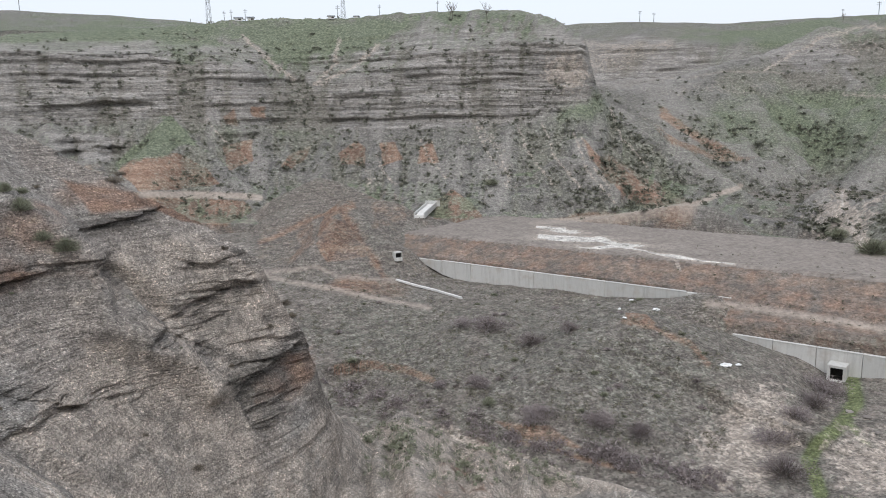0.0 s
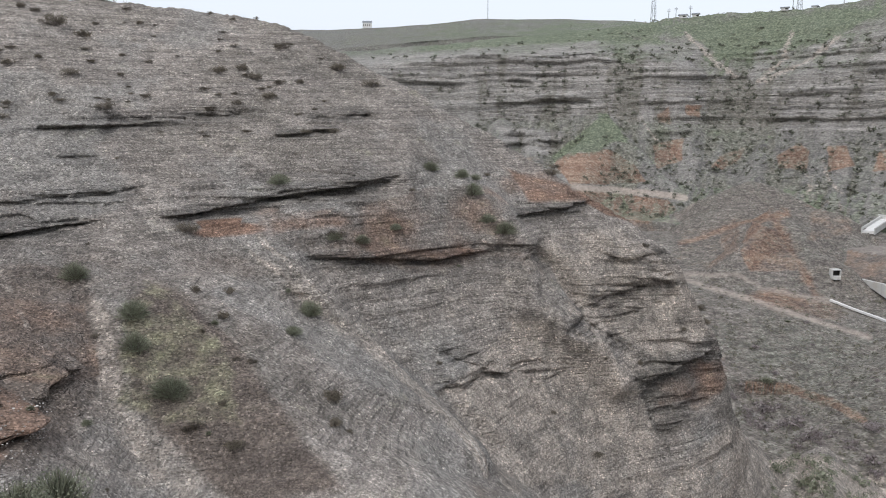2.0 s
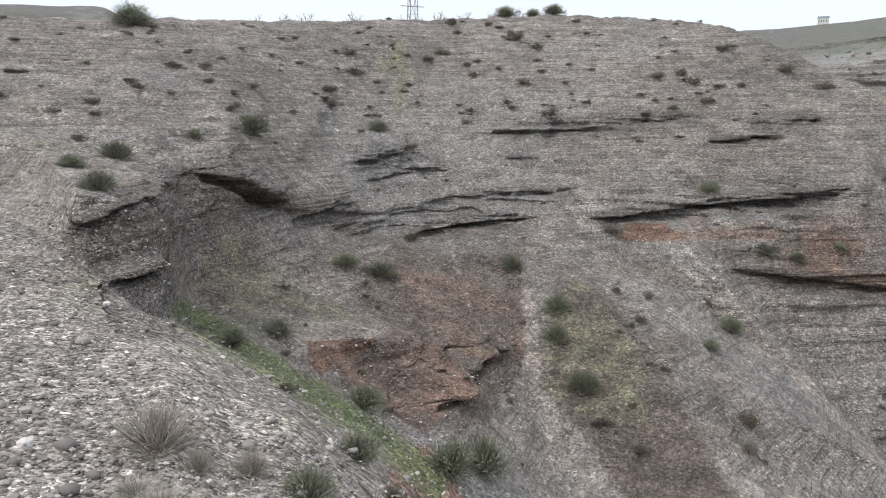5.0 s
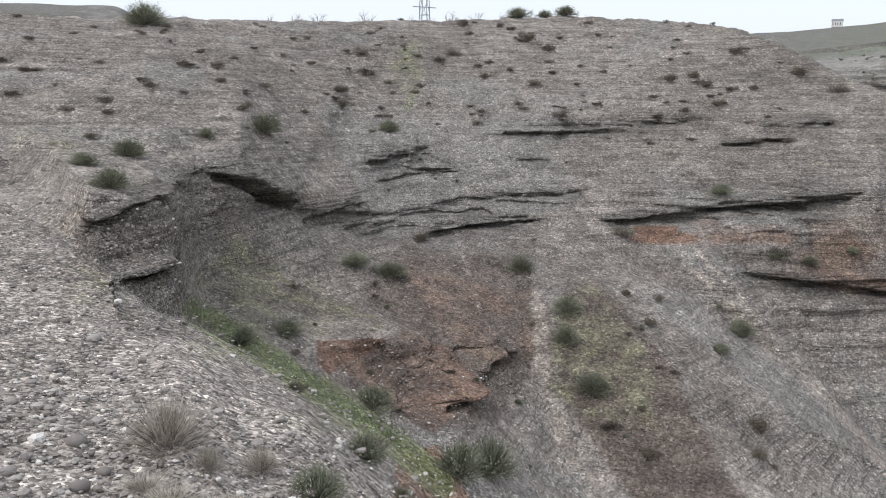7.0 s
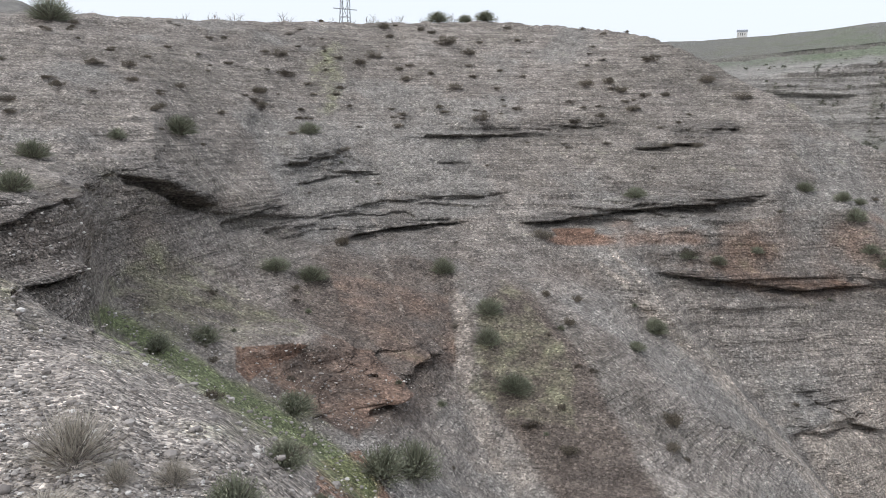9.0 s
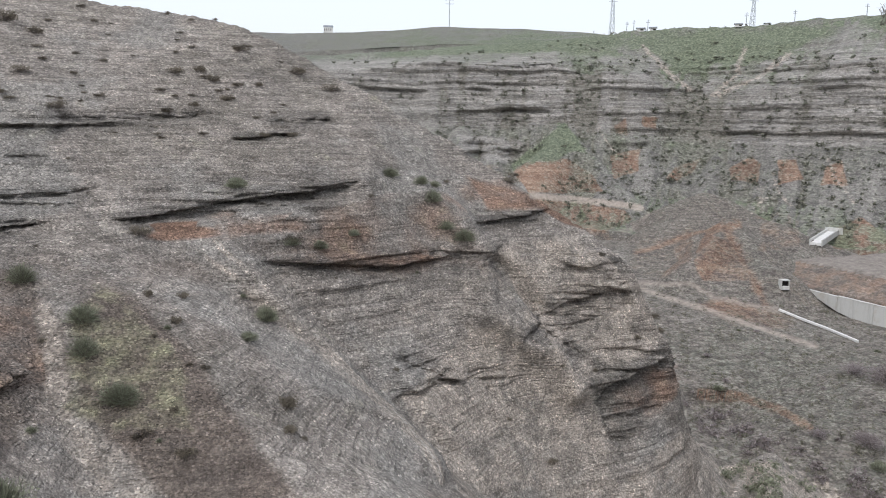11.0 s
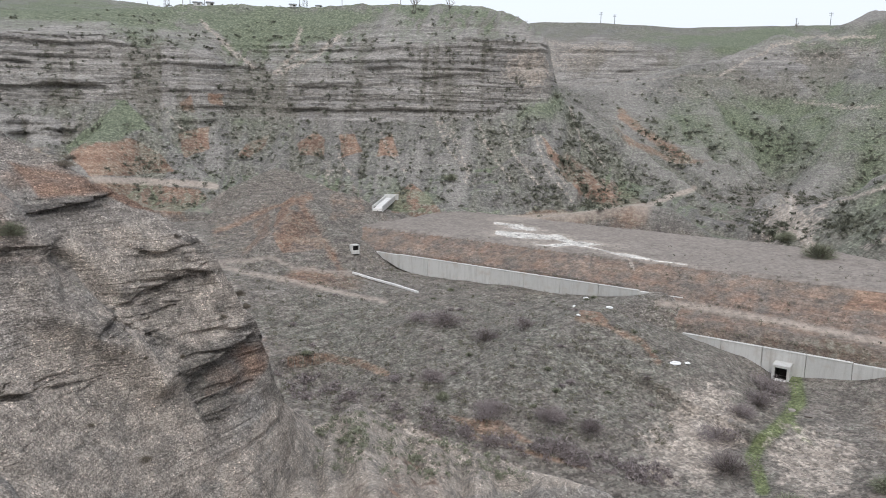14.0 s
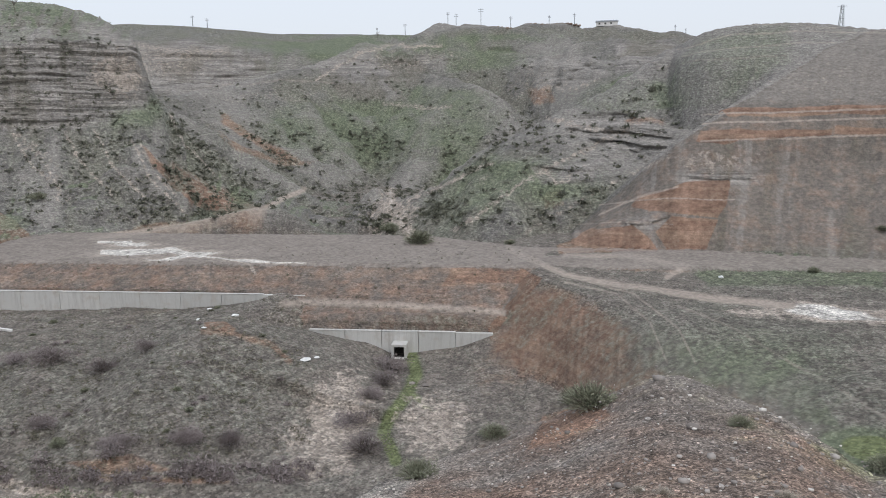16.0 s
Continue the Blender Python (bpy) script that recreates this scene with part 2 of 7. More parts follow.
valley.station(-33, (30, -32.50), (60, -34.8), (74, -35.0), (84, -34.9), (95, -34.6), (101, -34.2), (107, -33.4), (165, -28.0), (300, -26.0))
valley.station(-35.5, (30, -31.00), (60, -34.0), (76, -34.5), (84, -34.5), (96, -34.3), (104, -33.2), (108, -31.0), (118, -25.0), (300, -26.0))
valley.station(-38.8, (30, -30.00), (60, -33.5), (72, -34.0), (80, -34.2), (97, -34.0), (105, -29.0), (113, -24.0), (165, -24.3), (300, -26.0))
valley.station(-41, (30, -29.50), (56, -33.0), (66, -33.7), (76, -34.0), (91, -33.7), (100, -28.5), (108, -24.6), (165, -24.2), (300, -26.0))
valley.station(-45, (30, -28.00), (50, -31.5), (58, -32.5), (66, -33.0), (76, -32.6), (87, -28.6), (99, -24.9), (165, -24.0), (300, -26.0))
valley.station(-48, (30, -27.00), (46, -30.0), (52, -31.0), (60, -31.0), (70, -29.8), (82, -26.9), (95, -24.8), (165, -24.0), (300, -26.0))
valley.station(-51, (30, -26.00), (42, -28.0), (50, -28.8), (60, -28.3), (70, -27.2), (82, -25.8), (95, -24.7), (165, -24.0), (300, -26.0))
valley.station(-63, (30, -25.00), (52, -25.2), (60, -25.0), (66, -24.8), (76, -24.6), (90, -24.3), (113, -24.0), (165, -24.0), (300, -26.0))
valley.station(-80, (30, -25.00), (52, -25.2), (60, -25.0), (66, -24.8), (76, -24.6), (90, -24.3), (113, -24.0), (165, -24.0), (300, -26.0))
mesa = Landform()
mesa.station(112, (200, -17.5), (215, -15.8), (235, -0.4), (250, 13.1), (275, 19.2), (295, 23.2), (420, 29.4))
mesa.station(50, (200, -17.5), (215, -15.8), (235, -0.4), (250, 14.9), (275, 20.2), (295, 24.3), (420, 29.4))
mesa.station(38, (210, -18.4), (228, -14.5), (245, -2.5), (257, 16.6), (280, 21.5), (300, 26.2), (420, 32.3))
mesa.station(28, (205, -23.4), (222, -16.1), (240, 0.4), (252, 19.8), (275, 24.5), (295, 29.4), (420, 36.7))
mesa.station(20, (195, -23.3), (213, -16.4), (232, 1.5), (244, 19.2), (270, 26.5), (288, 32.8), (420, 41.2))
mesa.station(14.5, (192, -23.9), (210, -17.0), (228, -0.5), (240, 15.1), (265, 24.1), (285, 34.5), (420, 42.7))
mesa.station(10, (188, -24.4), (212, -17.1), (236, -1.7), (247, 10.8), (268, 21.6), (290, 35.9), (420, 42.7))
mesa.station(5, (184, -24.6), (203, -17.3), (222, -2.1), (236, 13.2), (260, 23.7), (280, 35.6), (420, 42.7))
mesa.station(0, (181, -24.5), (198, -17.0), (216, -1.7), (228, 18.7), (252, 27.4), (272, 35.3), (400, 38.5))
mesa.station(-5, (180, -24.5), (196, -16.1), (214, -1.0), (225, 21.3), (243, 27.7), (262, 34.5), (380, 33.2))
mesa.station(-8, (182, -24.6), (198, -15.6), (215, 0.9), (223, 20.3), (236, 25.6), (252, 30.5), (350, 24.5))
mesa.station(-10.4, (186, -24.5), (201, -14.3), (218, 5.1), (222, 18.6), (230, 20.9), (240, 23.5), (330, 17.3))
mesa.station(-11.4, (188, -24.1), (204, -13.3), (222, 4.0), (228, 6.2), (234, 6.4), (245, 6.8), (320, -5.6))
mesa.station(-14, (195, -22.9), (212, -15.6), (230, -5.4), (236, -5.5), (242, -6.8), (250, -6.5), (310, -21.7))
mesa.station(-17, (205, -21.5), (220, -18.0), (234, -12.0), (238, -12.1), (242, -14.0), (250, -14.0), (300, -26.2))
mesa.station(-19.6, (218, -21.4), (228, -20.5), (237, -17.9), (240, -18.1), (244, -20.5), (250, -20.6), (290, -30.5))
mesa.station(-23, (225, -27.6), (232, -26.8), (238, -26.3), (242, -26.7), (246, -28.0), (252, -30.0), (280, -36.9))
mesa.station(-80, (225, -35.6), (232, -36.7), (238, -37.7), (242, -38.3), (246, -39.0), (252, -39.9), (280, -44.3))
ridge = Landform()
ridge.station(112, (400, -42.0), (420, -44.1), (440, -46.2), (460, -48.3), (500, -52.6), (560, -58.9))
ridge.station(0, (270, -28.4), (330, -17.3), (350, -6.1), (365, 0.0), (385, 0.0), (450, -7.9))
ridge.station(-12, (270, -26.5), (315, -12.1), (335, 1.2), (352, 15.4), (380, 13.9), (450, 11.8))
ridge.station(-19, (262, -26.2), (305, -12.8), (332, 0.0), (352, 15.4), (380, 15.3), (450, 15.7))
ridge.station(-26, (300, -27.3), (325, -14.2), (348, 6.1), (375, 29.5), (400, 30.1), (450, 31.5))
ridge.station(-31, (290, -26.4), (325, -11.3), (345, 10.8), (368, 30.9), (390, 43.1), (460, 49.2))
ridge.station(-36, (250, -26.3), (300, -13.1), (332, 1.7), (360, 27.7), (385, 41.8), (460, 48.3))
ridge.station(-41, (215, -26.4), (260, -13.6), (298, 2.1), (330, 23.1), (365, 39.0), (440, 46.2))
ridge.station(-47, (185, -26.0), (230, -12.1), (268, 5.6), (310, 21.7), (350, 34.3), (430, 39.9))
ridge.station(-52, (185, -26.0), (240, -12.6), (275, 4.8), (310, 19.0), (350, 30.6), (430, 33.8))
ridge.station(-80, (185, -26.0), (240, -12.6), (275, 4.8), (310, 16.2), (350, 24.5), (430, 26.3))
cut_hill = Landform(1.5)
cut_hill.station(112, (150, -37.4), (160, -39.9), (165, -41.1), (170, -42.4), (178, -44.4), (190, -47.4), (210, -52.4), (260, -64.8))
cut_hill.station(-38, (150, -31.9), (155, -32.9), (160, -34.0), (165, -35.1), (170, -36.1), (178, -37.8), (190, -40.4), (260, -55.3))
cut_hill.station(-41, (139, -24.4), (144, -23.6), (150, -23.8), (156, -24.2), (162, -24.2), (168, -23.6), (178, -22.5), (260, -15.4))
cut_hill.station(-44, (140, -24.3), (144, -21.8), (150, -20.8), (156, -19.4), (162, -18.5), (170, -15.8), (190, -10.0), (258, 5.4))
cut_hill.station(-46.3, (140, -24.2), (144.5, -19.8), (148, -18.7), (152, -16.5), (158, -12.7), (168, -7.6), (195, 3.4), (250, 14.9))
cut_hill.station(-49, (141, -24.1), (145, -16.8), (149, -14.6), (152, -11.7), (158, -4.7), (168, 0.3), (200, 15.0), (213, 19.4))
cut_hill.station(-52, (141, -24.1), (147, -17.0), (150, -12.9), (154, -9.4), (158, -3.9), (164, 0.6), (190, 12.3), (213, 22.0))
cut_hill.station(-56, (141, -24.1), (152, -17.3), (158, -13.0), (161, -9.6), (164, -4.0), (168, 0.6), (190, 12.0), (213, 22.2))
cut_hill.station(-61.5, (141, -24.4), (155, -17.7), (162, -12.7), (166, -9.3), (169, -4.4), (172, 0.6), (190, 10.6), (213, 18.6))
cut_hill.station(-80, (141, -24.4), (155, -17.7), (162, -12.7), (166, -9.3), (169, -4.4), (172, 0.6), (190, 8.6), (213, 14.9))
far_plateau = Landform()
far_plateau.station(112, (600, 31.4), (700, 48.9), (800, 64.4), (900, 88.2), (1200, 134.6), (1500, 168.3))
far_plateau.station(93, (600, 31.4), (700, 48.9), (800, 70.0), (900, 112.0), (1150, 150.6), (1500, 178.9))
far_plateau.station(86, (600, 31.4), (700, 48.9), (800, 70.0), (900, 116.0), (1150, 158.2), (1500, 184.2))
far_plateau.station(84.3, (600, 31.4), (700, 48.9), (800, 70.0), (900, 93.0), (1150, 139.2), (1500, 173.6))
far_plateau.station(78, (600, 31.4), (700, 48.9), (800, 67.2), (900, 91.4), (1150, 135.1), (1500, 170.9))
far_plateau.station(60, (600, 31.4), (700, 48.9), (800, 64.4), (900, 78.7), (1200, 124.0), (1500, 152.4))
far_plateau.station(45, (600, 35.6), (700, 51.4), (800, 67.2), (900, 86.7), (1200, 132.5), (1500, 163.0))
far_plateau.station(35, (600, 42.0), (700, 60.0), (800, 74.2), (900, 93.0), (1200, 138.8), (1500, 168.3))
far_plateau.station(28.5, (600, 46.2), (700, 63.7), (800, 78.4), (900, 97.8), (1200, 149.5), (1500, 181.5))
far_plateau.station(18.5, (600, 46.2), (700, 63.7), (800, 78.4), (900, 96.2), (1200, 145.2), (1500, 176.2))
far_plateau.station(12, (600, 36.7), (700, 53.9), (800, 68.6), (900, 83.5), (1200, 130.4), (1500, 157.7))
far_plateau.station(-6, (440, -7.7), (480, 11.7), (500, 28.0), (515, 41.4), (600, 62.0), (900, 88.2))
far_plateau.station(-10, (440, -7.7), (480, 11.7), (500, 28.0), (515, 44.2), (600, 67.3), (900, 94.6))
far_plateau.station(-14, (440, -7.7), (480, 12.6), (500, 28.8), (515, 44.2), (600, 66.2), (900, 94.6))
far_plateau.station(-20, (440, -7.7), (480, 13.4), (500, 28.0), (515, 41.4), (600, 61.5), (900, 88.2))
far_plateau.station(-28, (440, -7.7), (480, 13.4), (500, 28.0), (515, 40.5), (600, 61.5), (900, 89.8))
far_plateau.station(-36, (440, -7.7), (480, 13.4), (500, 28.0), (515, 40.5), (600, 58.8), (900, 85.1))
far_plateau.station(-49, (440, -7.7), (480, 8.4), (500, 22.7), (515, 36.0), (600, 51.4), (900, 75.6))
far_plateau.station(-80, (440, -7.7), (480, 8.4), (500, 17.5), (515, 27.0), (600, 42.0), (900, 62.9))
RED = Patches()
RED.add(-2.5, -25.5, 1.54, 1.28, 0.675)
RED.add(25.3, -4.2, 2.56, 1.07, 0.4725)
RED.add(46.7, -7.5, 2.56, 0.51, 1)
RED.add(41.5, -7.3, 3.85, 0.60, 0.75)
RED.add(29.6, -5.7, 2.14, 1.28, 0.5)
RED.add(31.0, -9.7, 5.56, 0.43, 0.6)
RED.add(12.3, -18.4, 1.28, 1.92, 0.5)
RED.add(5.1, -12.7, 2.56, 0.77, 0.6)
RED.add(48.1, -7.6, 1.54, 0.38, 1.1)
RED.add(42.3, -6.7, 5.13, 0.38, 0.5)
RED.add(36.7, -9.5, 3.85, 0.60, 0.5)
RED.add(6.8, -12.5, 2.56, 0.64, 0.81)
RED.add(-9.7, -13.6, 3.85, 0.34, 0.4)
DUN = Patches()
DUN.add(47.9, -9.9, 5.98, 1.11, 0.6)
DUN.add(54.1, -10.6, 3.85, 2.14, 0.75)
DUN.add(57.0, -14.1, 2.56, 2.56, 0.8)
DUN.add(46.5, -15.2, 2.56, 2.56, 0.45)
DUN.add(54.3, -9.8, 7.26, 1.71, 0.6)
DUN.add(45.0, -10.3, 3.85, 1.71, 0.5)
DUN.add(42.4, -18.7, 2.56, 5.13, 0.4)
DUN.add(63.6, -12.7, 5.98, 3.85, 1.25)
DUN.add(63.2, -18.8, 5.56, 3.42, 1.25)
DUN.add(58.7, -14.7, 4.70, 4.70, 0.8)
DUN.add(64.0, -8.2, 5.13, 1.28, 0.6)
DUN.add(50.5, -16.8, 3.42, 4.70, 0.7)
DUN.add(47.6, -21.8, 3.85, 2.99, 0.5)
DUN.add(67.1, -17.6, 5.56, 3.42, 0.9)
DUN.add(60.4, -18.0, 2.99, 2.56, 0.9)
DUN.add(64.4, -20.9, 3.42, 2.14, 0.8)
DUN.add(85.3, -8.2, 4.27, 3.42, 0.7)
DUN.add(63.6, -10.4, 5.56, 2.56, 0.6)
DUN.add(31.6, -10.1, 5.56, 0.94, 0.8)
DUN.add(17.7, -12.6, 2.56, 1.71, 0.5)
DUN.add(78.7, -7.2, 2.56, 2.56, 0.5)
DUN.add(72.9, -4.8, 2.56, 1.28, 0.4)
GRASS = Patches()
GRASS.add(13.4, 5.9, 17.95, 1.11, 0.8)
GRASS.add(8.7, 4.0, 5.13, 1.71, 0.9)
GRASS.add(-26.1, -1.4, 6.84, 2.56, 0.8)
GRASS.add(-9.2, -16.6, 14.10, 2.56, 0.34)
GRASS.add(4.0, -16.6, 8.55, 2.99, 0.34)
GRASS.add(13.8, -0.1, 2.56, 1.07, 0.5)
GRASS.add(25.7, 2.5, 6.84, 2.99, 0.35)
GRASS.add(76.8, -10.6, 4.27, 2.78, 0.5)
GRASS.add(69.8, -20.8, 5.13, 1.03, 1.0)
GRASS.add(77.7, -14.7, 2.99, 1.37, 1.0)
GRASS.add(66.1, 3.9, 1.28, 2.56, 0.6)
GRASS.add(89.5, -0.7, 3.85, 0.68, 0.45)
GRASS.add(71.6, -25.9, 1.71, 1.28, 1)
GRASS.add(88.0, -10.8, 2.56, 1.28, 0.5)
GRASS.add(-59.5, -10.4, 8.12, 1.11, 0.8)
GRASS.add(-54.5, -17.2, 9.40, 2.99, 0.75)
GRASS.add(-62.6, -21.7, 2.56, 0.94, 2.2)
GRASS.add(-23.2, -0.5, 6.41, 1.37, 0.7)
GRASS.add(-45.1, 0.9, 3.42, 1.20, 0.7)
GRASS.add(-25.9, 5.7, 2.56, 0.43, 0.7)
GRASS.add(-25.9, 5.6, 2.56, 0.43, 0.7)
GRASS.add(-36.6, -4.0, 3.85, 1.03, 0.8)
GRASS.add(-40.0, -5.3, 3.42, 1.28, 0.8)
GRASS.add(12.3, 4.9, 1.71, 1.92, 0.8)
GRASS.add(20.4, 5.1, 5.13, 0.94, 0.7)
GRASS.add(-9.8, 0.4, 1.71, 1.20, 1)
GRASS.add(-45.5, 1.1, 3.85, 1.28, 0.7)
GRASS.add(-25.8, 4.9, 8.12, 0.68, 0.9)
GRASS.add(-12.0, -18.7, 11.11, 3.85, 0.34)
GRASS.add(-25.7, -1.4, 5.13, 2.56, 0.7)
GRASS.add(-31.4, -15.4, 6.84, 0.60, 0.7)
GRASS.add(-35.8, -4.8, 5.56, 2.14, 0.5)
PALE = Patches()
PALE.add(-23.3, -21.4, 2.78, 2.56, 1)
PALE.add(-21.4, -24.1, 2.99, 2.14, 0.9)
PALE.add(-30.8, -22.9, 2.99, 2.35, 0.85)
PALE.add(-27.7, -20.4, 2.14, 1.28, 0.4)
PALE.add(-27.6, -7.1, 1.92, 1.71, 0.8)
PALE.add(-59.7, -13.3, 4.27, 0.60, 1.4)
PALE.add(-54.3, -13.7, 2.14, 0.34, 0.9)
PALE.add(-9.6, -9.1, 3.85, 0.21, 1.3)
PALE.add(-17.4, -10.4, 2.56, 0.17, 1.2)
PALE.add(-9.1, -8.6, 2.14, 0.21, 1.2)
PALE.add(-12.5, -9.7, 3.85, 0.26, 1.3)
PALE.add(27.7, -18.1, 7.69, 6.41, 0.3)
PALE.add(90.6, -16.3, 9.83, 9.83, 0.42)
PALE.add(15.1, -25.9, 6.84, 5.98, 0.42)
PALE.add(25.8, -16.6, 6.84, 3.85, 0.3)
PALE.add(74.9, -17.3, 3.85, 2.56, 0.2)
PALE.add(-9.2, 3.3, 1.71, 1.54, 0.8)
PALE.add(21.6, -14.6, 10.68, 6.84, 0.5)
PALE.add(19.1, -21.6, 5.13, 3.85, 0.5)
PALE.add(-56.9, 2.2, 5.13, 1.71, 0.3)
PALE.add(-50.7, -3.3, 2.99, 0.85, 0.5)
PALE.add(-12.5, 3.9, 3.85, 1.50, 0.5)
PALE.add(-29.1, 3.9, 5.13, 0.94, 0.4)
PALE.add(-39.1, 2.2, 3.42, 1.71, 0.4)
PALE.add(-20.0, 1.6, 5.13, 0.51, 0.4)
PALE.add(-35.8, -5.3, 3.85, 0.51, 0.35)

class Lines:
    """Lines over the land, by bearing and slope angle along them: ledges, ribs, tracks."""

    def __init__(self):
        self.rows = []

    def add(self, amount, width, *points):
        self.rows.append((amount, width, np.array(points, float).reshape(-1, 2)))

    def near_to(self, bearing, rise, pts, reach):
        """Signed height over the line, distance from it and place along it, for the land near it."""
        lo, hi = pts.min(0) - reach, pts.max(0) + reach
        at = np.nonzero((bearing > lo[0]) & (bearing < hi[0]) & (rise > lo[1]) & (rise < hi[1]))
        b, e = bearing[at], rise[at]
        best, along, over = np.full(b.shape, 1e9), np.zeros(b.shape), np.zeros(b.shape)
        lengths = np.hypot(*np.diff(pts, axis=0).T)
        start = np.concatenate([[0], np.cumsum(lengths)])
        for k in range(len(pts) - 1):
            p, v = pts[k], pts[k + 1] - pts[k]
            u = np.clip(((b - p[0]) * v[0] + (e - p[1]) * v[1]) / (v @ v), 0, 1)
            db, de = b - p[0] - u * v[0], e - p[1] - u * v[1]
            d = np.hypot(db, de)
            hit = d < best
            best, along, over = np.where(hit, d, best), np.where(hit, (start[k] + u * lengths[k]) / start[-1], along), np.where(hit, de, over)
        return at, best, along, over

    def ledge(self, bearing, rise, out, bedded):
        """Undercut beds: a proud lip over the line and a hollow under it, among thinner beds."""
        for amount, width, pts in self.rows:
            width = width * (0.62 if amount < 1.25 else 0.82 if amount < 1.9 else 0.5)
            at, d, along, over = self.near_to(bearing, rise, pts, width * 5)
            ends = ramp(along, 0, 0.2) * (1 - ramp(along, 0.8, 1.0)) + 0.1
            sign = np.where(over >= 0, 1, -1) * d
            lip = ramp(sign, -0.12 * width, 0.12 * width) * (1 - ramp(sign, 0.7 * width, 2.4 * width))
            hollow = ramp(-sign, -0.12 * width, 0.12 * width) * (1 - ramp(-sign, 0.7 * width, 1.7 * width))
            out[at] += amount * ends * (0.2 * lip - (0.17 if amount < 1.0 else 0.22) * hollow)
            bedded[at] = np.maximum(bedded[at], ends * np.exp(-(d / (2.6 * width)) ** 2))

    def rib(self, bearing, rise, out):
        for amount, width, pts in self.rows:
            at, d, along, over = self.near_to(bearing, rise, pts, width * 3)
            ends = ramp(along, -0.02, 0.12) * (1 - ramp(along, 0.88, 1.02))
            out[at] += amount * ends * np.exp(-(d / width) ** 2)

    def weight(self, bearing, rise):
        out = np.zeros_like(rise)
        for amount, width, pts in self.rows:
            at, d, along, over = self.near_to(bearing, rise, pts, width * 3)
            out[at] = np.maximum(out[at], amount * np.exp(-(d / width) ** 2))
        return out


LEDGES = Lines()
LEDGES.add(1.3, 0.75, 65.37, -8.49, 64.01, -7.89, 61.96, -7.52, 55.39, -6.75)
LEDGES.add(1.7, 0.85, 52.29, -6.87, 48.69, -6.48, 43.30, -5.62, 38.23, -4.90, 34.83, -4.40)
LEDGES.add(0.8, 0.6, 42.86, -9.92, 36.40, -10.27, 32.07, -10.49, 25.71, -9.28)
LEDGES.add(0.8, 0.5, 26.65, -7.17, 22.94, -6.70, 20.16, -5.89)
LEDGES.add(1.0, 0.6, 20.84, -14.31, 18.50, -12.67, 13.91, -11.34)
LEDGES.add(1.5, 0.9, 16.95, -20.10, 15.65, -18.83, 13.43, -17.28, 10.56, -15.70)
LEDGES.add(0.8, 0.28, 44.15, -1.28, 41.66, -0.98, 38.52, -0.57)
LEDGES.add(0.45, 0.35, 60.27, -0.59, 54.08, -0.29, 49.02, 0.16, 43.74, 0.83)
LEDGES.add(0.4, 0.35, 41.67, 0.35, 39.58, 0.16, 36.01, 0.41)
LEDGES.add(0.5, 0.45, 65.73, -3.32, 62.43, -2.96)
LEDGES.add(0.4, 0.35, 61.51, -5.24, 56.47, -4.99, 53.03, -4.72)
LEDGES.add(0.4, 0.4, 32.28, -16.91, 27.38, -18.72, 21.42, -18.23)
LEDGES.add(0.4, 0.3, 31.72, -20.19, 28.67, -19.21, 25.65, -18.60)
LEDGES.add(0.5, 0.4, 23.29, -15.13, 20.82, -14.51, 17.43, -16.40)
LEDGES.add(0.5, 0.4, 19.92, -9.50, 17.88, -10.17, 14.07, -9.44)
LEDGES.add(2.0, 0.9, 80.51, -3.32, 78.17, -3.88, 76.20, -5.01, 73.76, -5.75)
LEDGES.add(0.8, 0.6, 88.88, -7.22, 85.54, -5.41, 82.10, -4.30)
LEDGES.add(0.9, 0.6, 86.93, -10.53, 85.05, -10.19, 82.73, -9.60)
LEDGES.add(0.8, 0.5, 69.94, -2.26, 67.85, -2.51, 65.31, -1.91)
LEDGES.add(0.7, 0.5, 68.92, -4.23, 66.16, -3.68, 61.92, -3.16)
LEDGES.add(0.5, 0.4, 59.84, -0.55, 56.91, -0.40, 54.03, -0.26)
LEDGES.add(0.4, 0.35, 58.54, -2.50, 55.20, -2.26)
LEDGES.add(0.7, 0.4, 73.57, -6.72, 71.26, -6.20, 69.14, -5.54)
LEDGES.add(0.4, 0.4, 61.76, -18.19, 60.00, -17.95, 58.03, -17.15)
LEDGES.add(0.4, 0.4, 67.54, -20.94, 65.75, -20.68, 63.53, -19.65)
LEDGES.add(4.6, 0.6, 28.03, 1.10, 25.86, 1.15, 23.07, 1.34, 20.35, 1.39)
LEDGES.add(1.7, 0.5, 18.70, 1.06, 14.86, 1.16, 10.06, 1.25)
LEDGES.add(1.1, 0.4, 10.56, -0.57, 6.00, 0.16, -0.70, 0.24, -8.40, 0.71)
LEDGES.add(0.8, 0.35, 9.65, 1.45, 4.28, 1.77, -1.57, 2.28, -7.77, 3.02)
LEDGES.add(0.6, 0.3, 9.14, 3.65, 3.39, 3.66, -2.83, 3.87, -10.59, 4.45)
LEDGES.add(1.2, 0.4, 26.82, -1.81, 25.45, -1.79, 24.03, -1.53)
LEDGES.add(0.8, 0.35, 29.54, 3.60, 26.32, 3.46, 22.86, 3.74)
LEDGES.add(1.2, 0.35, 16.56, -1.04, 14.20, -1.02, 13.00, -0.80)
LEDGES.add(2.2, 0.45, -10.85, 4.54, -13.59, 4.28, -18.20, 4.48)
LEDGES.add(1.8, 0.4, -10.87, 2.36, -15.39, 2.76, -19.33, 3.55)
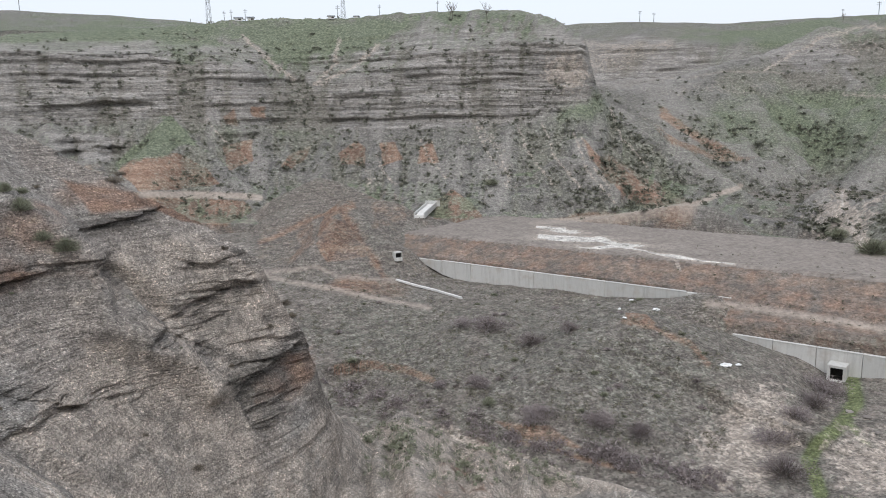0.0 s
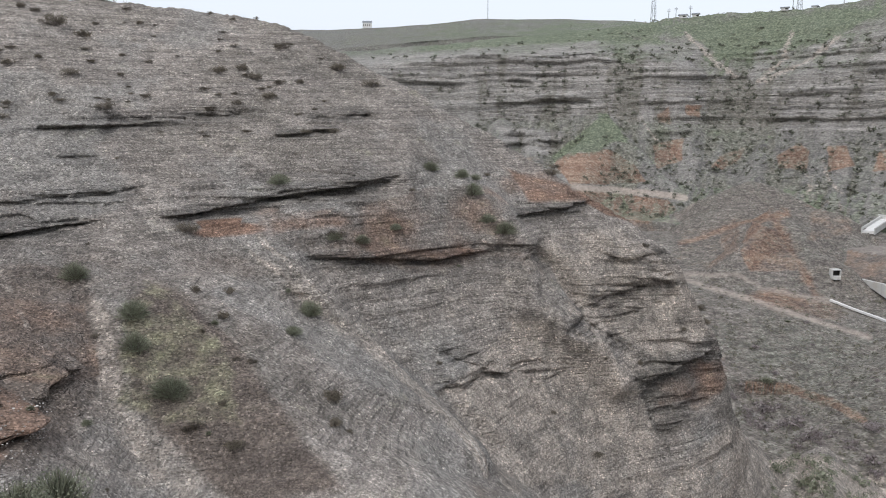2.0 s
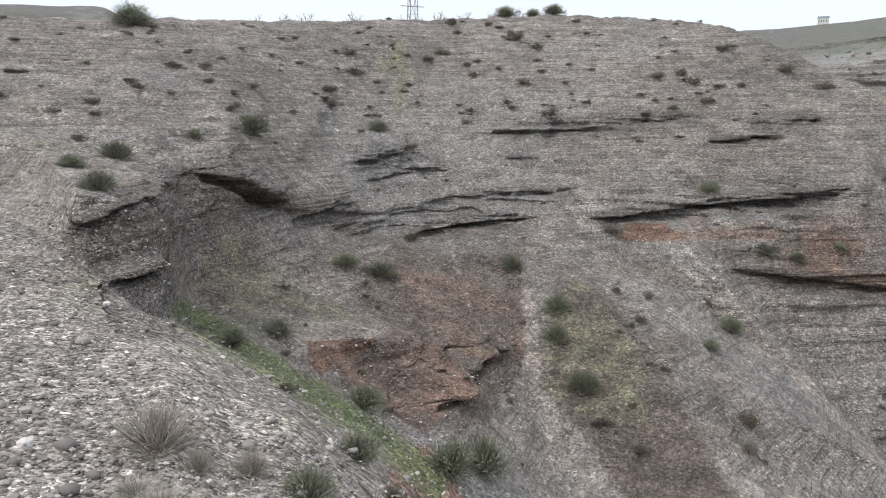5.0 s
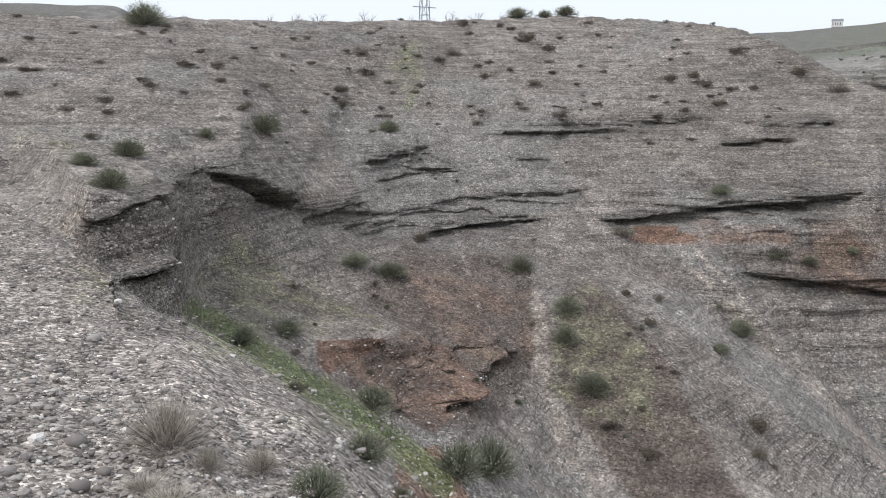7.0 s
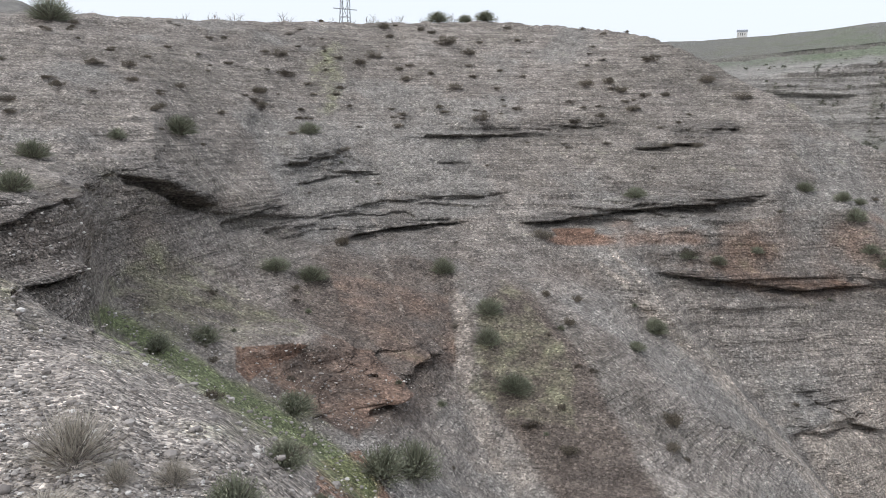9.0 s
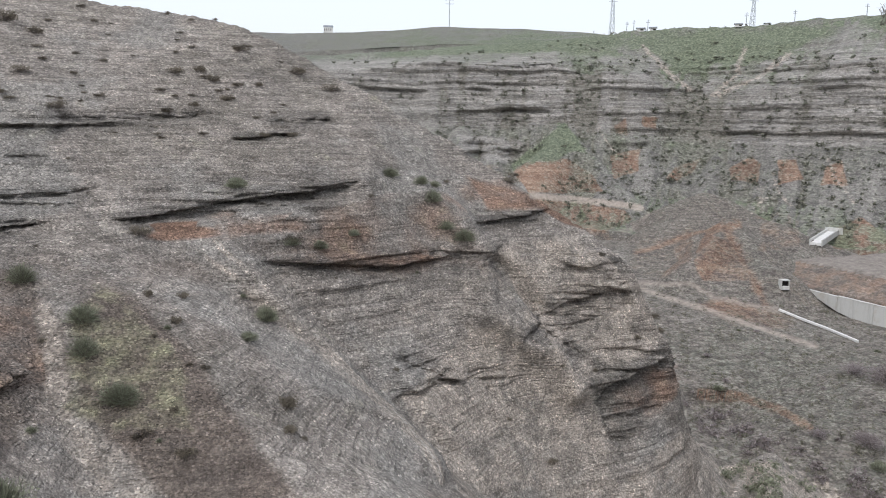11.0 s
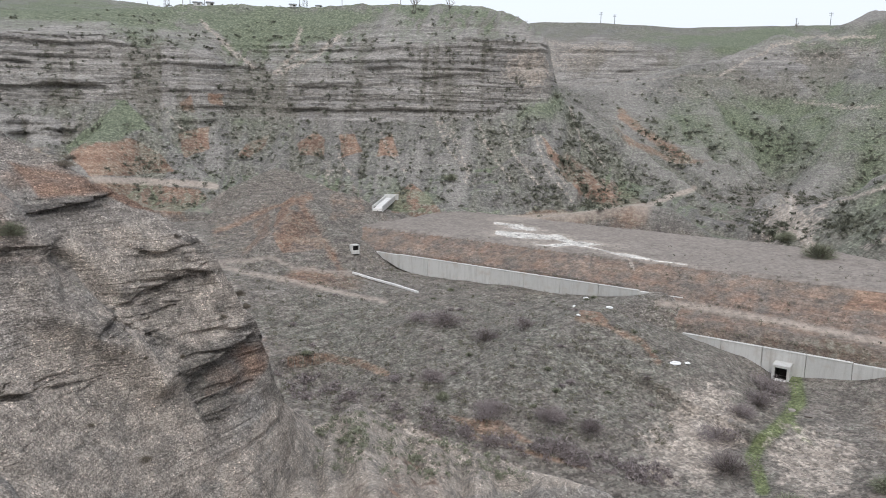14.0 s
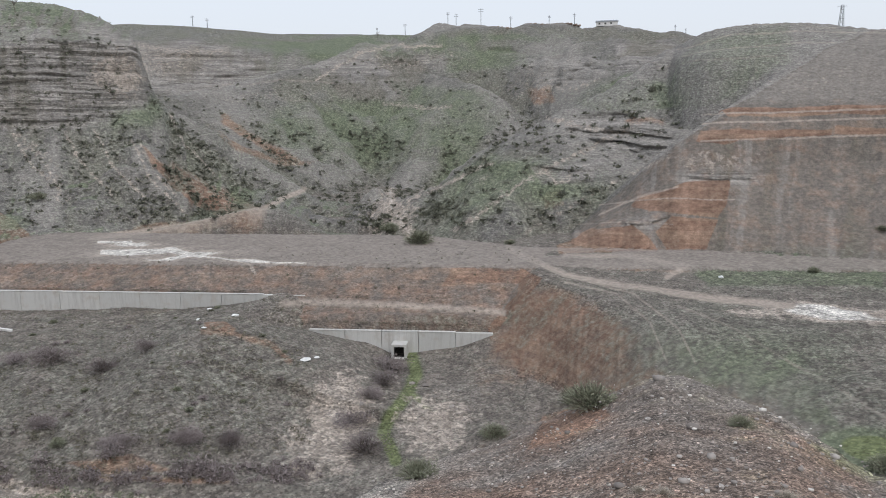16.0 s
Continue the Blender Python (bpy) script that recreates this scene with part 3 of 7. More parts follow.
LEDGES.add(1.2, 0.32, -45.24, -2.68, -46.42, -2.44, -48.00, -2.44)
LEDGES.add(2.0, 0.35, -25.82, 3.94, -29.12, 4.32, -33.68, 3.95)
LEDGES.add(2.0, 0.35, -38.23, 2.19, -40.67, 2.95, -43.07, 3.89)
LEDGES.add(1.0, 0.28, -48.86, -4.53, -51.55, -4.65, -54.50, -4.59)
LEDGES.add(1.2, 0.3, -34.51, 4.86, -36.57, 4.71, -39.03, 3.98)
LEDGES.add(1.2, 0.3, -44.58, -7.92, -47.01, -7.99, -48.57, -7.21)
RIBS = Lines()
RIBS.add(0.6, 1.3, 45.81, -7.82, 41.56, -12.03, 35.31, -19.08, 27.43, -26.36)
RIBS.add(-0.45, 0.8, 43.72, -7.81, 38.96, -12.86, 31.72, -20.19, 25.23, -26.17)
RIBS.add(1.3, 1.4, 26.54, -9.49, 25.51, -13.21, 20.72, -16.14, 17.18, -19.74)
RIBS.add(-0.9, 0.6, 24.86, -9.40, 22.26, -11.32, 20.03, -14.03)
RIBS.add(1.2, 1.2, 31.87, -3.76, 27.94, -6.59, 24.84, -9.82)
RIBS.add(1.4, 1.5, 73.10, -14.07, 66.19, -16.74, 62.19, -20.05)
RIBS.add(0.8, 1.0, 69.52, -1.43, 67.00, -1.17, 65.52, -1.58)
RIBS.add(0.7, 1.0, 61.77, -17.23, 60.02, -16.70, 58.26, -16.57)
RIBS.add(-0.35, 0.35, 84.70, 3.31, 82.97, 1.24, 81.14, 0.00)
RIBS.add(0.8, 1.5, 60.36, 6.68, 57.41, 3.08, 54.44, -0.18)
RIBS.add(-0.4, 1.4, 66.97, 5.85, 69.48, 1.79, 72.90, -4.42)
TRACKS = Lines()
TRACKS.add(0.7, 0.3, 14.02, -11.19, 9.89, -12.28, 5.64, -13.33, 1.31, -14.31)
TRACKS.add(1.0, 0.3, 21.60, -4.91, 18.40, -5.19, 13.68, -5.62)
TRACKS.add(0.5, 0.3, 16.23, -7.75, 14.18, -7.25, 13.10, -6.05)
TRACKS.add(0.6, 0.3, 13.59, -11.01, 9.82, -10.81, 8.16, -11.74, 3.87, -12.12)
TRACKS.add(0.9, 0.3, -36.62, -9.92, -40.91, -11.77, -45.12, -12.48, -50.79, -13.00, -56.83, -13.12)
TRACKS.add(0.55, 0.14, -41.34, -11.97, -45.97, -13.06, -49.31, -15.32, -50.61, -17.63)
TRACKS.add(0.55, 0.14, -40.92, -12.40, -44.73, -13.11, -47.27, -15.05, -48.60, -17.79)
TRACKS.add(0.45, 0.2, -49.24, -13.71, -53.22, -15.01, -57.09, -16.95, -63.18, -19.75)
TRACKS.add(0.8, 0.3, -40.89, -10.29, -45.88, -10.38, -49.71, -10.84, -48.35, -11.72)
TRACKS.add(0.5, 0.12, -13.84, 2.29, -17.69, 2.37, -20.09, 2.76, -23.72, 2.47)
TRACKS.add(0.9, 0.25, -6.55, -8.02, -13.21, -7.45, -18.35, -6.48, -21.32, -5.23)
TRACKS.add(0.7, 0.4, -19.32, -13.50, -27.89, -14.08, -36.20, -14.67)
SWARD = Lines()
SWARD.add(1.7, 0.9, 81.72, -13.01, 77.78, -15.71, 73.21, -18.82, 67.10, -22.69, 63.04, -26.08)
SWARD.add(0.6, 1.0, 78.34, -8.48, 75.57, -11.48, 73.10, -14.07)
SWARD.add(0.7, 0.8, 66.14, 5.26, 65.52, 3.46, 65.94, 1.41)
STREAM = Lines()
STREAM.add(1.0, 0.5, -29.04, -17.82, -29.45, -19.16, -28.71, -20.59, -27.24, -22.18, -26.76, -23.37, -27.61, -25.20)
STREAM.add(0.6, 0.3, -28.72, -20.38, -30.39, -21.65)
LIME = Lines()
LIME.add(1.35, 0.16, -6.98, -8.32, -9.09, -8.40)
LIME.add(1.4, 0.28, -7.19, -9.00, -9.10, -9.08, -11.60, -9.22, -13.67, -9.76)
LIME.add(1.25, 0.13, -13.26, -9.69, -16.92, -10.41, -21.20, -10.67)
LIME.add(0.9, 0.15, -17.01, -10.33, -17.44, -11.31)
BANKS = Lines()
BANKS.add(1.4, 0.28, 8.69, -18.53, 5.84, -18.48, 3.19, -18.88, 1.21, -19.56)
BANKS.add(0.9, 0.3, -13.49, -15.15, -15.68, -15.51, -18.31, -16.46, -19.65, -17.84)
BANKS.add(0.7, 0.25, -5.51, -24.09, -10.04, -24.92, -14.60, -25.60)
SCREE = Lines()
SCREE.add(1.05, 0.3, 44.98, -8.24, 40.69, -12.87, 34.41, -19.47, 28.35, -25.97)
SCREE.add(0.55, 0.7, 56.24, -10.70, 55.84, -17.40, 58.60, -21.61, 50.92, -26.71)
SCREE.add(0.5, 0.35, 62.74, -6.55, 61.41, -10.80, 60.50, -13.76)
SCREE.add(0.45, 0.6, -2.78, -0.83, -4.45, -2.74, -4.86, -5.26)
SCREE.add(0.7, 0.25, 7.43, 5.61, 7.70, 4.03, 9.19, 2.45)
SCREE.add(0.7, 0.25, 4.58, 5.19, 6.69, 3.62, 8.79, 2.44)
SCREE.add(0.7, 0.25, 14.17, 5.81, 12.32, 4.06, 10.80, 2.67)
SCREE.add(0.45, 0.5, 5.73, -3.80, 5.33, -4.65, 6.21, -5.47)

for _b, _e, _l in ((-2.54, -0.76, 4.2), (-5.39, -0.46, 5.0), (-7.31, -0.61, 5.5), (-9.63, -1.53, 5.5), (1.74, -1.42, 3.5), (5.01, -2.73, 2.5), (17.22, 0.76, 2.5), (-12.21, 0.43, 5.0), (-10.20, -1.88, 4.0)):
    SCREE.add(0.62, 0.16, _b, _e, _b - 0.35 * _l * 0.5, _e - 0.45 * _l, _b - 0.55 * _l, _e - 0.9 * _l)
SCREE.add(0.6, 0.3, -45.58, -0.94, -40.77, -3.17, -36.61, -5.68, -32.32, -8.63)
SCREE.add(0.5, 0.25, -48.02, -3.16, -42.88, -5.66, -37.90, -8.64)
SCREE.add(0.6, 0.3, -39.49, -0.35, -42.37, -0.96, -45.20, -1.54)
SCREE.add(0.6, 0.22, -27.39, 0.89, -30.31, 0.65, -32.41, 0.80)
SCREE.add(0.7, 0.2, -22.51, 2.75, -25.83, 4.54, -27.90, 5.13, -31.62, 5.02)
SCREE.add(0.6, 0.3, -39.33, -4.21, -40.17, -4.84, -41.21, -4.50)
SCREE.add(0.5, 0.3, -38.64, 2.18, -41.10, 1.74, -43.10, 2.51)
SCREE.add(0.6, 0.35, -10.35, 4.98, -13.23, 4.47, -16.27, 4.70)
SCREE.add(0.7, 0.25, -35.33, -3.56, -32.35, -4.80, -29.35, -6.04)
SCREE.add(1.0, 0.5, -27.65, -5.58, -27.84, -6.86, -29.09, -8.58, -29.29, -9.22)
ORE = Lines()
ORE.add(1.1, 0.35, -15.99, -0.20, -17.89, -1.44, -20.63, -3.13)
ORE.add(1.1, 0.35, -12.14, -3.31, -14.53, -5.00, -18.02, -6.65)
ORE.add(0.9, 0.2, -9.41, -7.35, -12.05, -7.31)
ORE.add(0.8, 0.4, -38.23, 1.79, -39.06, 1.16)
ORE.add(0.7, 0.3, -45.17, -0.53, -47.54, -0.75)
ORE.add(0.7, 0.25, -39.14, -6.10, -40.20, -6.72)
ORE.add(0.7, 0.4, 7.84, -6.59, 6.04, -9.51, 4.65, -12.01)
ORE.add(0.8, 0.35, 13.81, -8.82, 10.39, -7.49, 6.99, -6.35)
TRACKS.add(0.75, 0.1, -50.20, -0.15, -56.01, -0.06, -61.57, 0.09)
TRACKS.add(0.75, 0.1, -50.23, -0.78, -56.05, -0.66, -61.62, -0.48)
TRACKS.add(0.75, 0.1, -50.28, -1.96, -56.12, -1.80, -61.70, -1.56)
TRACKS.add(0.55, 0.09, -46.98, 4.09, -52.16, 5.15, -57.04, 5.23, -61.21, 4.75)
TRACKS.add(0.55, 0.09, -46.61, 3.52, -52.20, 4.40, -55.73, 4.54, -58.42, 4.48)
TRACKS.add(0.5, 0.09, -49.01, 5.66, -53.91, 5.80, -58.36, 5.33)
TRACKS.add(0.5, 0.09, -45.85, 3.00, -50.78, 3.63, -55.43, 3.75)
TRACKS.add(0.7, 0.08, -43.31, -6.57, -48.14, -6.08, -52.74, -5.97)
TRACKS.add(0.6, 0.08, -41.27, -8.10, -45.39, -7.78, -48.60, -7.95)
TRACKS.add(0.7, 0.12, -43.33, -7.32, -46.14, -6.04, -48.88, -5.18)

# ridges, bare faces, rock and turf
MESA_SPURS = Spurs()
MESA_SPURS.add(0.85, 0.85, 2.0, 19.72, 0.70, 234, 20.36, -1.15, 222, 21.74, -2.55, 211)
MESA_SPURS.add(0.85, 0.85, 2.0, 19.72, 0.70, 234, 17.11, -2.11, 219, 14.37, -5.03, 203)
MESA_SPURS.add(0.9, 0.9, 2.0, 15.08, -0.07, 232, 15.52, -2.09, 220, 16.38, -4.54, 206)
MESA_SPURS.add(0.85, 0.85, 2.0, 8.16, -0.55, 232, 8.78, -2.83, 217, 9.84, -5.98, 199)
MESA_SPURS.add(0.95, 0.95, 2.0, 6.07, -1.21, 229, 6.26, -3.21, 216, 7.10, -5.32, 203)
MESA_SPURS.add(0.85, 0.85, 2.0, 3.76, -1.08, 229, 2.87, -3.99, 213, 4.54, -5.92, 202)
MESA_SPURS.add(0.8, 0.8, 2.0, 1.24, -0.70, 226, 0.33, -3.52, 210, -0.83, -6.96, 191)
MESA_SPURS.add(0.85, 0.85, 2.0, -1.91, -0.76, 223, -2.64, -3.87, 206, -2.97, -7.32, 188)
MESA_SPURS.add(0.85, 0.85, 2.0, -3.77, -0.43, 223, -5.99, -3.78, 205, -7.42, -7.38, 188)
MESA_SPURS.add(0.85, 0.85, 2.0, -6.45, -0.26, 223, -9.93, -4.07, 206, -12.35, -7.15, 190)
MESA_SPURS.add(0.8, 0.8, 2.0, -8.20, 1.52, 224, -11.43, -2.18, 213, -14.40, -5.12, 204, -17.24, -6.66, 198)
MESA_SPURS.add(0.75, 0.8, 2.0, -9.29, 1.54, 228, -12.85, 0.40, 232, -16.07, -1.44, 230, -18.89, -3.71, 225, -22.78, -6.53, 214)
MESA_SPURS.add(0.9, 0.9, 2.0, 27.00, 0.07, 236, 27.45, -1.81, 222, 28.94, -3.69, 208)
MESA_SPURS.add(0.9, 0.9, 2.0, 23.83, -0.05, 236, 24.65, -1.98, 222)
RIDGE_SPURS = Spurs()
RIDGE_SPURS.add(0.6, 0.6, 4, -29.11, 3.32, 372, -32.01, 2.68, 350, -34.51, 2.16, 338, -37.84, -0.09, 322)
RIDGE_SPURS.add(0.6, 0.6, 5, -32.43, 2.68, 350, -31.13, -1.01, 318, -28.73, -5.18, 280)
RIDGE_SPURS.add(0.6, 0.6, 4, -26.27, 5.29, 385, -22.56, 3.87, 366, -19.31, 3.08, 350, -16.13, 2.29, 330, -13.42, 1.67, 312, -11.17, 1.36, 300)
RIDGE_SPURS.add(0.62, 0.62, 4, -24.20, 4.35, 372, -24.06, 0.31, 335, -22.68, -3.38, 296, -21.34, -5.85, 266)
RIDGE_SPURS.add(0.62, 0.62, 4, -19.31, 3.08, 350, -19.96, -0.05, 322, -19.00, -3.30, 292)
RIDGE_SPURS.add(0.3, 0.75, 3, -40.72, 0.45, 290, -38.68, -1.29, 270, -36.18, -3.36, 250, -32.35, -5.14, 232, -29.76, -6.98, 214, -28.00, -9.20, 190)
RIDGE_SPURS.add(0.6, 0.6, 4, -43.04, 5.07, 385, -41.10, 2.14, 350, -40.10, 0.46, 325)
RIDGE_SPURS.add(0.6, 0.6, 3, -36.57, 5.03, 385, -35.75, 3.44, 366, -37.83, 1.18, 345)
RIDGE_SPURS.add(0.5, 0.55, 3, -50.78, 5.29, 230, -47.75, 4.15, 220, -44.70, 2.39, 212, -41.53, 0.44, 206)
RIDGE_SPURS.add(0.9, 0.6, 1.5, -48.38, -2.28, 184, -44.82, -1.74, 188, -41.14, -0.49, 198, -39.09, -0.88, 206)
RIDGE_SPURS.add(0.5, 0.5, 2, -48.04, -3.36, 196, -44.53, -5.85, 180, -40.87, -8.61, 164, -39.19, -9.73, 156)
RIDGE_SPURS.add(0.5, 0.5, 2, -43.22, -2.43, 228, -39.14, -5.26, 208, -35.76, -7.79, 190, -33.18, -9.48, 178)
VALLEY_SPURS = Spurs()
VALLEY_SPURS.add(0.6, 0.6, 1, 7.52, -6.09, 166, 8.36, -7.66, 156, 10.28, -9.77, 146)
VALLEY_SPURS.add(0.6, 0.6, 1, 7.52, -6.09, 166, 6.02, -7.43, 158, 5.37, -8.91, 152)
VALLEY_SPURS.add(0.5, 0.5, 1.5, 9.33, -4.34, 186, 9.84, -5.98, 178)
VALLEY_SPURS.add(0.45, 0.6, 1, 5.61, -5.94, 176, 3.90, -6.34, 172)
VALLEY_SPURS.add(0.35, 0.35, 1.5, -14.27, -14.55, 102, -11.06, -16.06, 96, -9.49, -18.25, 88)
VALLEY_SPURS.add(0.3, 0.3, 2, -3.27, -15.29, 106, -2.51, -18.68, 92)
VALLEY_SPURS.add(0.5, 0.5, 1, -41.35, -11.88, 121, -44.27, -11.38, 124, -47.94, -11.16, 126)
NEAR_SPURS = Spurs()
NEAR_SPURS.add(1.0, 0.75, 0.5, 9.92, -20.85, 50, 7.70, -23.02, 49, 5.45, -23.12, 49, 3.58, -21.85, 51, 1.38, -23.57, 51, -3.65, -24.83, 50, -8.18, -25.77, 48, -16.10, -27.14, 45)
NEAR_SPURS.add(0.9, 0.9, 0.5, 3.58, -21.85, 51, 3.15, -25.36, 43, 2.17, -28.64, 36)
NEAR_SPURS.add(0.9, 0.9, 0.5, 9.70, -21.26, 49, 8.82, -25.31, 42, 8.14, -28.60, 36)
NEAR_SPURS.add(0.9, 0.9, 0.5, 5.45, -23.12, 49, 5.88, -26.16, 42, 5.39, -28.65, 37)
NEAR_SPURS.add(0.9, 0.9, 0.5, -2.74, -24.63, 49, -2.43, -28.49, 41)
NEAR_SPURS.add(1.0, 1.0, 0.3, 12.57, -22.77, 44, 11.73, -25.98, 39, 11.09, -28.71, 35)
NEAR_SPURS.add(1.0, 1.0, 0.3, 0.92, -23.72, 50, 0.40, -26.11, 44, -0.60, -28.80, 39)
NEAR_SPURS.add(1.0, 1.0, 0.3, -6.38, -25.44, 48, -6.09, -28.50, 42)
NEAR_SPURS.add(1.0, 1.0, 0.3, -11.76, -26.49, 46, -10.99, -28.03, 43)
ORANGE = Faces()
ORANGE.add(1.5, 0.12, 23.17, -3.02, 21.73, -2.43, 18.98, -2.25, 17.34, -3.41, 16.38, -4.54, 21.83, -4.76, 22.37, -4.12)
ORANGE.add(0.95, 0.15, 21.84, -5.00, 14.79, -5.69, 14.20, -6.61, 16.46, -7.75, 19.22, -6.97, 20.75, -6.13)
ORANGE.add(1.2, 0.12, 16.03, -1.78, 13.90, -1.34, 14.05, -2.98, 15.75, -3.52)
ORANGE.add(0.8, 0.15, 15.78, 0.32, 15.06, 0.93, 14.69, -0.46, 15.68, -0.28)
ORANGE.add(1.0, 0.1, 13.86, 0.84, 12.65, 0.95, 13.07, -0.03, 13.87, 0.16)
ORANGE.add(1.1, 0.15, 11.47, -2.66, 9.82, -1.85, 10.24, -2.93, 11.28, -3.69, 12.10, -3.49)
ORANGE.add(1.2, 0.15, 7.74, -2.40, 6.48, -1.63, 5.85, -2.16, 6.05, -3.54, 7.53, -3.23)
ORANGE.add(1.2, 0.15, 4.59, -1.93, 3.62, -1.83, 3.09, -3.16, 4.78, -3.52)
ORANGE.add(1.2, 0.15, 1.84, -2.30, 0.93, -1.65, 0.34, -3.31, 2.03, -3.47)
ORANGE.add(1.2, 0.15, 0.69, -6.27, -0.78, -5.39, -2.09, -6.42, -2.98, -7.58, 0.87, -7.68)
ORANGE.add(0.9, 0.15, -9.98, -1.40, -11.07, -2.80, -13.14, -3.95, -12.59, -4.71, -10.69, -3.22)
ORANGE.add(1.2, 0.15, -11.76, -4.21, -14.00, -4.93, -15.83, -5.86, -17.62, -6.64, -14.93, -7.04, -12.85, -5.60)
ORANGE.add(0.9, 0.15, -14.44, -0.09, -16.07, -1.44, -19.19, -2.91, -22.47, -3.23, -19.99, -3.65, -16.51, -2.22)
ORANGE.add(0.6, 0.12, 9.00, -7.03, 6.45, -7.85, 6.00, -10.40, 9.01, -10.62, 9.85, -9.14)
ORANGE.add(0.35, 0.2, 5.61, -5.22, 3.05, -5.69, 2.59, -7.80, 5.37, -8.27)
ORANGE.add(0.3, 0.2, 13.61, -8.07, 9.85, -7.45, 9.86, -9.56, 14.09, -11.61, 14.46, -9.52)
ORANGE.add(1.2, 0.08, -13.66, -14.61, -15.10, -14.68, -15.94, -15.21, -13.93, -15.49)
ORANGE.add(0.8, 0.15, -6.81, -7.74, -11.34, -7.24, -15.33, -7.10, -11.37, -7.82)
ORANGE.add(0.42, 0.8, -64, -25, -58, -21.5, -52, -19, -47.8, -18.4, -42, -20.8, -34, -24, -28, -27, -28, -34, -64, -34)
ORANGE.add(1.5, 0.1, -46.15, -6.03, -49.26, -4.85, -52.31, -4.79, -52.21, -6.50, -51.68, -7.32, -45.57, -6.66)
ORANGE.add(1.15, 0.1, -40.25, -9.67, -42.54, -8.50, -45.81, -8.10, -47.06, -9.22, -47.49, -9.91, -40.47, -10.13)
ORANGE.add(1.4, 0.1, -48.59, -7.42, -51.69, -7.52, -51.02, -9.56, -48.28, -9.67, -47.44, -8.47)
ORANGE.add(1.2, 0.07, -51.32, 0.19, -61.56, 0.31, -61.60, -0.19, -51.90, -0.32)
ORANGE.add(1.1, 0.1, -50.26, -1.25, -52.50, -1.18, -58.49, -1.27, -58.51, -1.57, -53.26, -1.76, -51.80, -2.11, -50.10, -1.88)
ORANGE.add(1.0, 0.07, -58.81, -1.05, -61.68, -1.13, -61.71, -1.56, -58.84, -1.49)
ORANGE.add(0.4, 1.0, -37.94, -13.30, -40.93, -12.40, -43.51, -14.20, -45.67, -16.37, -46.15, -18.37, -41.94, -20.24, -34.44, -20.94, -33.33, -19.21, -35.77, -16.69)
ORANGE.add(0.9, 0.1, -37.71, -11.39, -39.22, -12.01, -36.65, -15.00, -35.33, -16.69, -35.12, -15.86, -37.29, -13.30)
ORANGE.add(0.35, 0.15, -32.30, -11.18, -37.93, -11.60, -37.72, -12.45, -31.41, -12.66)
ORANGE.add(0.8, 0.15, -39.34, -22.18, -43.68, -20.75, -44.57, -21.70, -41.13, -23.50, -38.03, -24.43)
ORANGE.add(0.8, 0.12, -39.35, -5.68, -40.40, -5.46, -40.83, -6.72, -39.37, -6.94)
ORANGE.add(0.7, 0.15, -37.82, 1.79, -39.67, 2.17, -40.10, 0.95, -38.25, 0.77)
ORANGE.add(0.55, 0.25, 73.50, -15.64, 70.25, -14.91, 66.33, -15.39, 63.25, -16.23, 61.56, -17.47, 61.53, -19.96, 63.66, -22.83, 67.68, -20.77, 69.87, -18.67, 72.90, -17.32)
ORANGE.add(1.5, 0.15, 73.29, -15.65, 70.91, -15.52, 70.28, -16.58, 72.05, -18.18, 72.98, -17.32)
ORANGE.add(1.3, 0.15, 49.43, -7.13, 46.26, -6.93, 46.60, -7.96, 48.59, -8.05)
ORANGE.add(0.6, 0.2, 46.24, -7.33, 39.21, -6.20, 40.92, -7.66, 44.63, -8.47)
ORANGE.add(1.2, 0.3, 66.81, -24.01, 63.66, -23.23, 60.91, -27.20, 67.28, -27.21)
ORANGE.add(0.4, 0.3, 66.31, -10.30, 60.66, -11.56, 56.77, -12.32, 56.21, -17.32, 60.58, -17.87, 65.01, -14.13)
ORANGE.add(0.38, 0.25, 42.75, -7.44, 35.29, -5.59, 31.06, -4.49, 25.40, -9.06, 25.78, -11.20, 36.15, -10.78, 41.59, -9.95)
ORANGE.add(0.7, 0.25, 26.82, -3.57, 20.84, -5.12, 20.39, -5.95, 25.05, -6.08)
ORANGE.add(0.5, 0.2, 14.91, -18.96, 10.31, -16.49, 9.91, -17.64, 10.52, -19.30, 15.02, -20.58)
ORANGE.add(0.7, 0.3, 0.88, -25.33, -1.84, -24.84, -3.71, -26.33, -3.36, -28.68, 2.63, -28.88, 1.75, -26.92)
ORANGE.add(0.5, 0.3, 5.41, -27.34, 2.67, -26.94, 2.63, -28.88, 5.85, -28.88)
ORANGE.add(0.75, 0.2, -3.55, -22.54, -8.01, -22.85, -10.75, -24.58, -6.30, -23.98)
BEDS = Faces()
BEDS.add(1, 0.25, -10.88, 4.81, -13.67, 5.42, -19.38, 4.53, -18.93, 3.35, -16.14, 2.37, -13.43, 1.78, -10.67, 1.98)
BEDS.add(0.9, 0.2, -41.13, -0.08, -44.76, 0.08, -48.35, -1.36, -48.03, -3.16, -44.44, -2.56, -40.74, -0.90)
BEDS.add(0.7, 0.2, -37.81, 4.21, -41.06, 4.34, -43.89, 2.89, -40.70, 1.75, -39.05, 2.58)
BEDS.add(0.7, 0.2, -44.23, 5.03, -48.49, 4.70, -47.77, 3.57, -44.29, 2.88)
BEDS.add(0.8, 0.15, -48.06, -3.97, -52.62, -3.52, -55.19, -3.88, -54.52, -4.75, -48.49, -4.86)
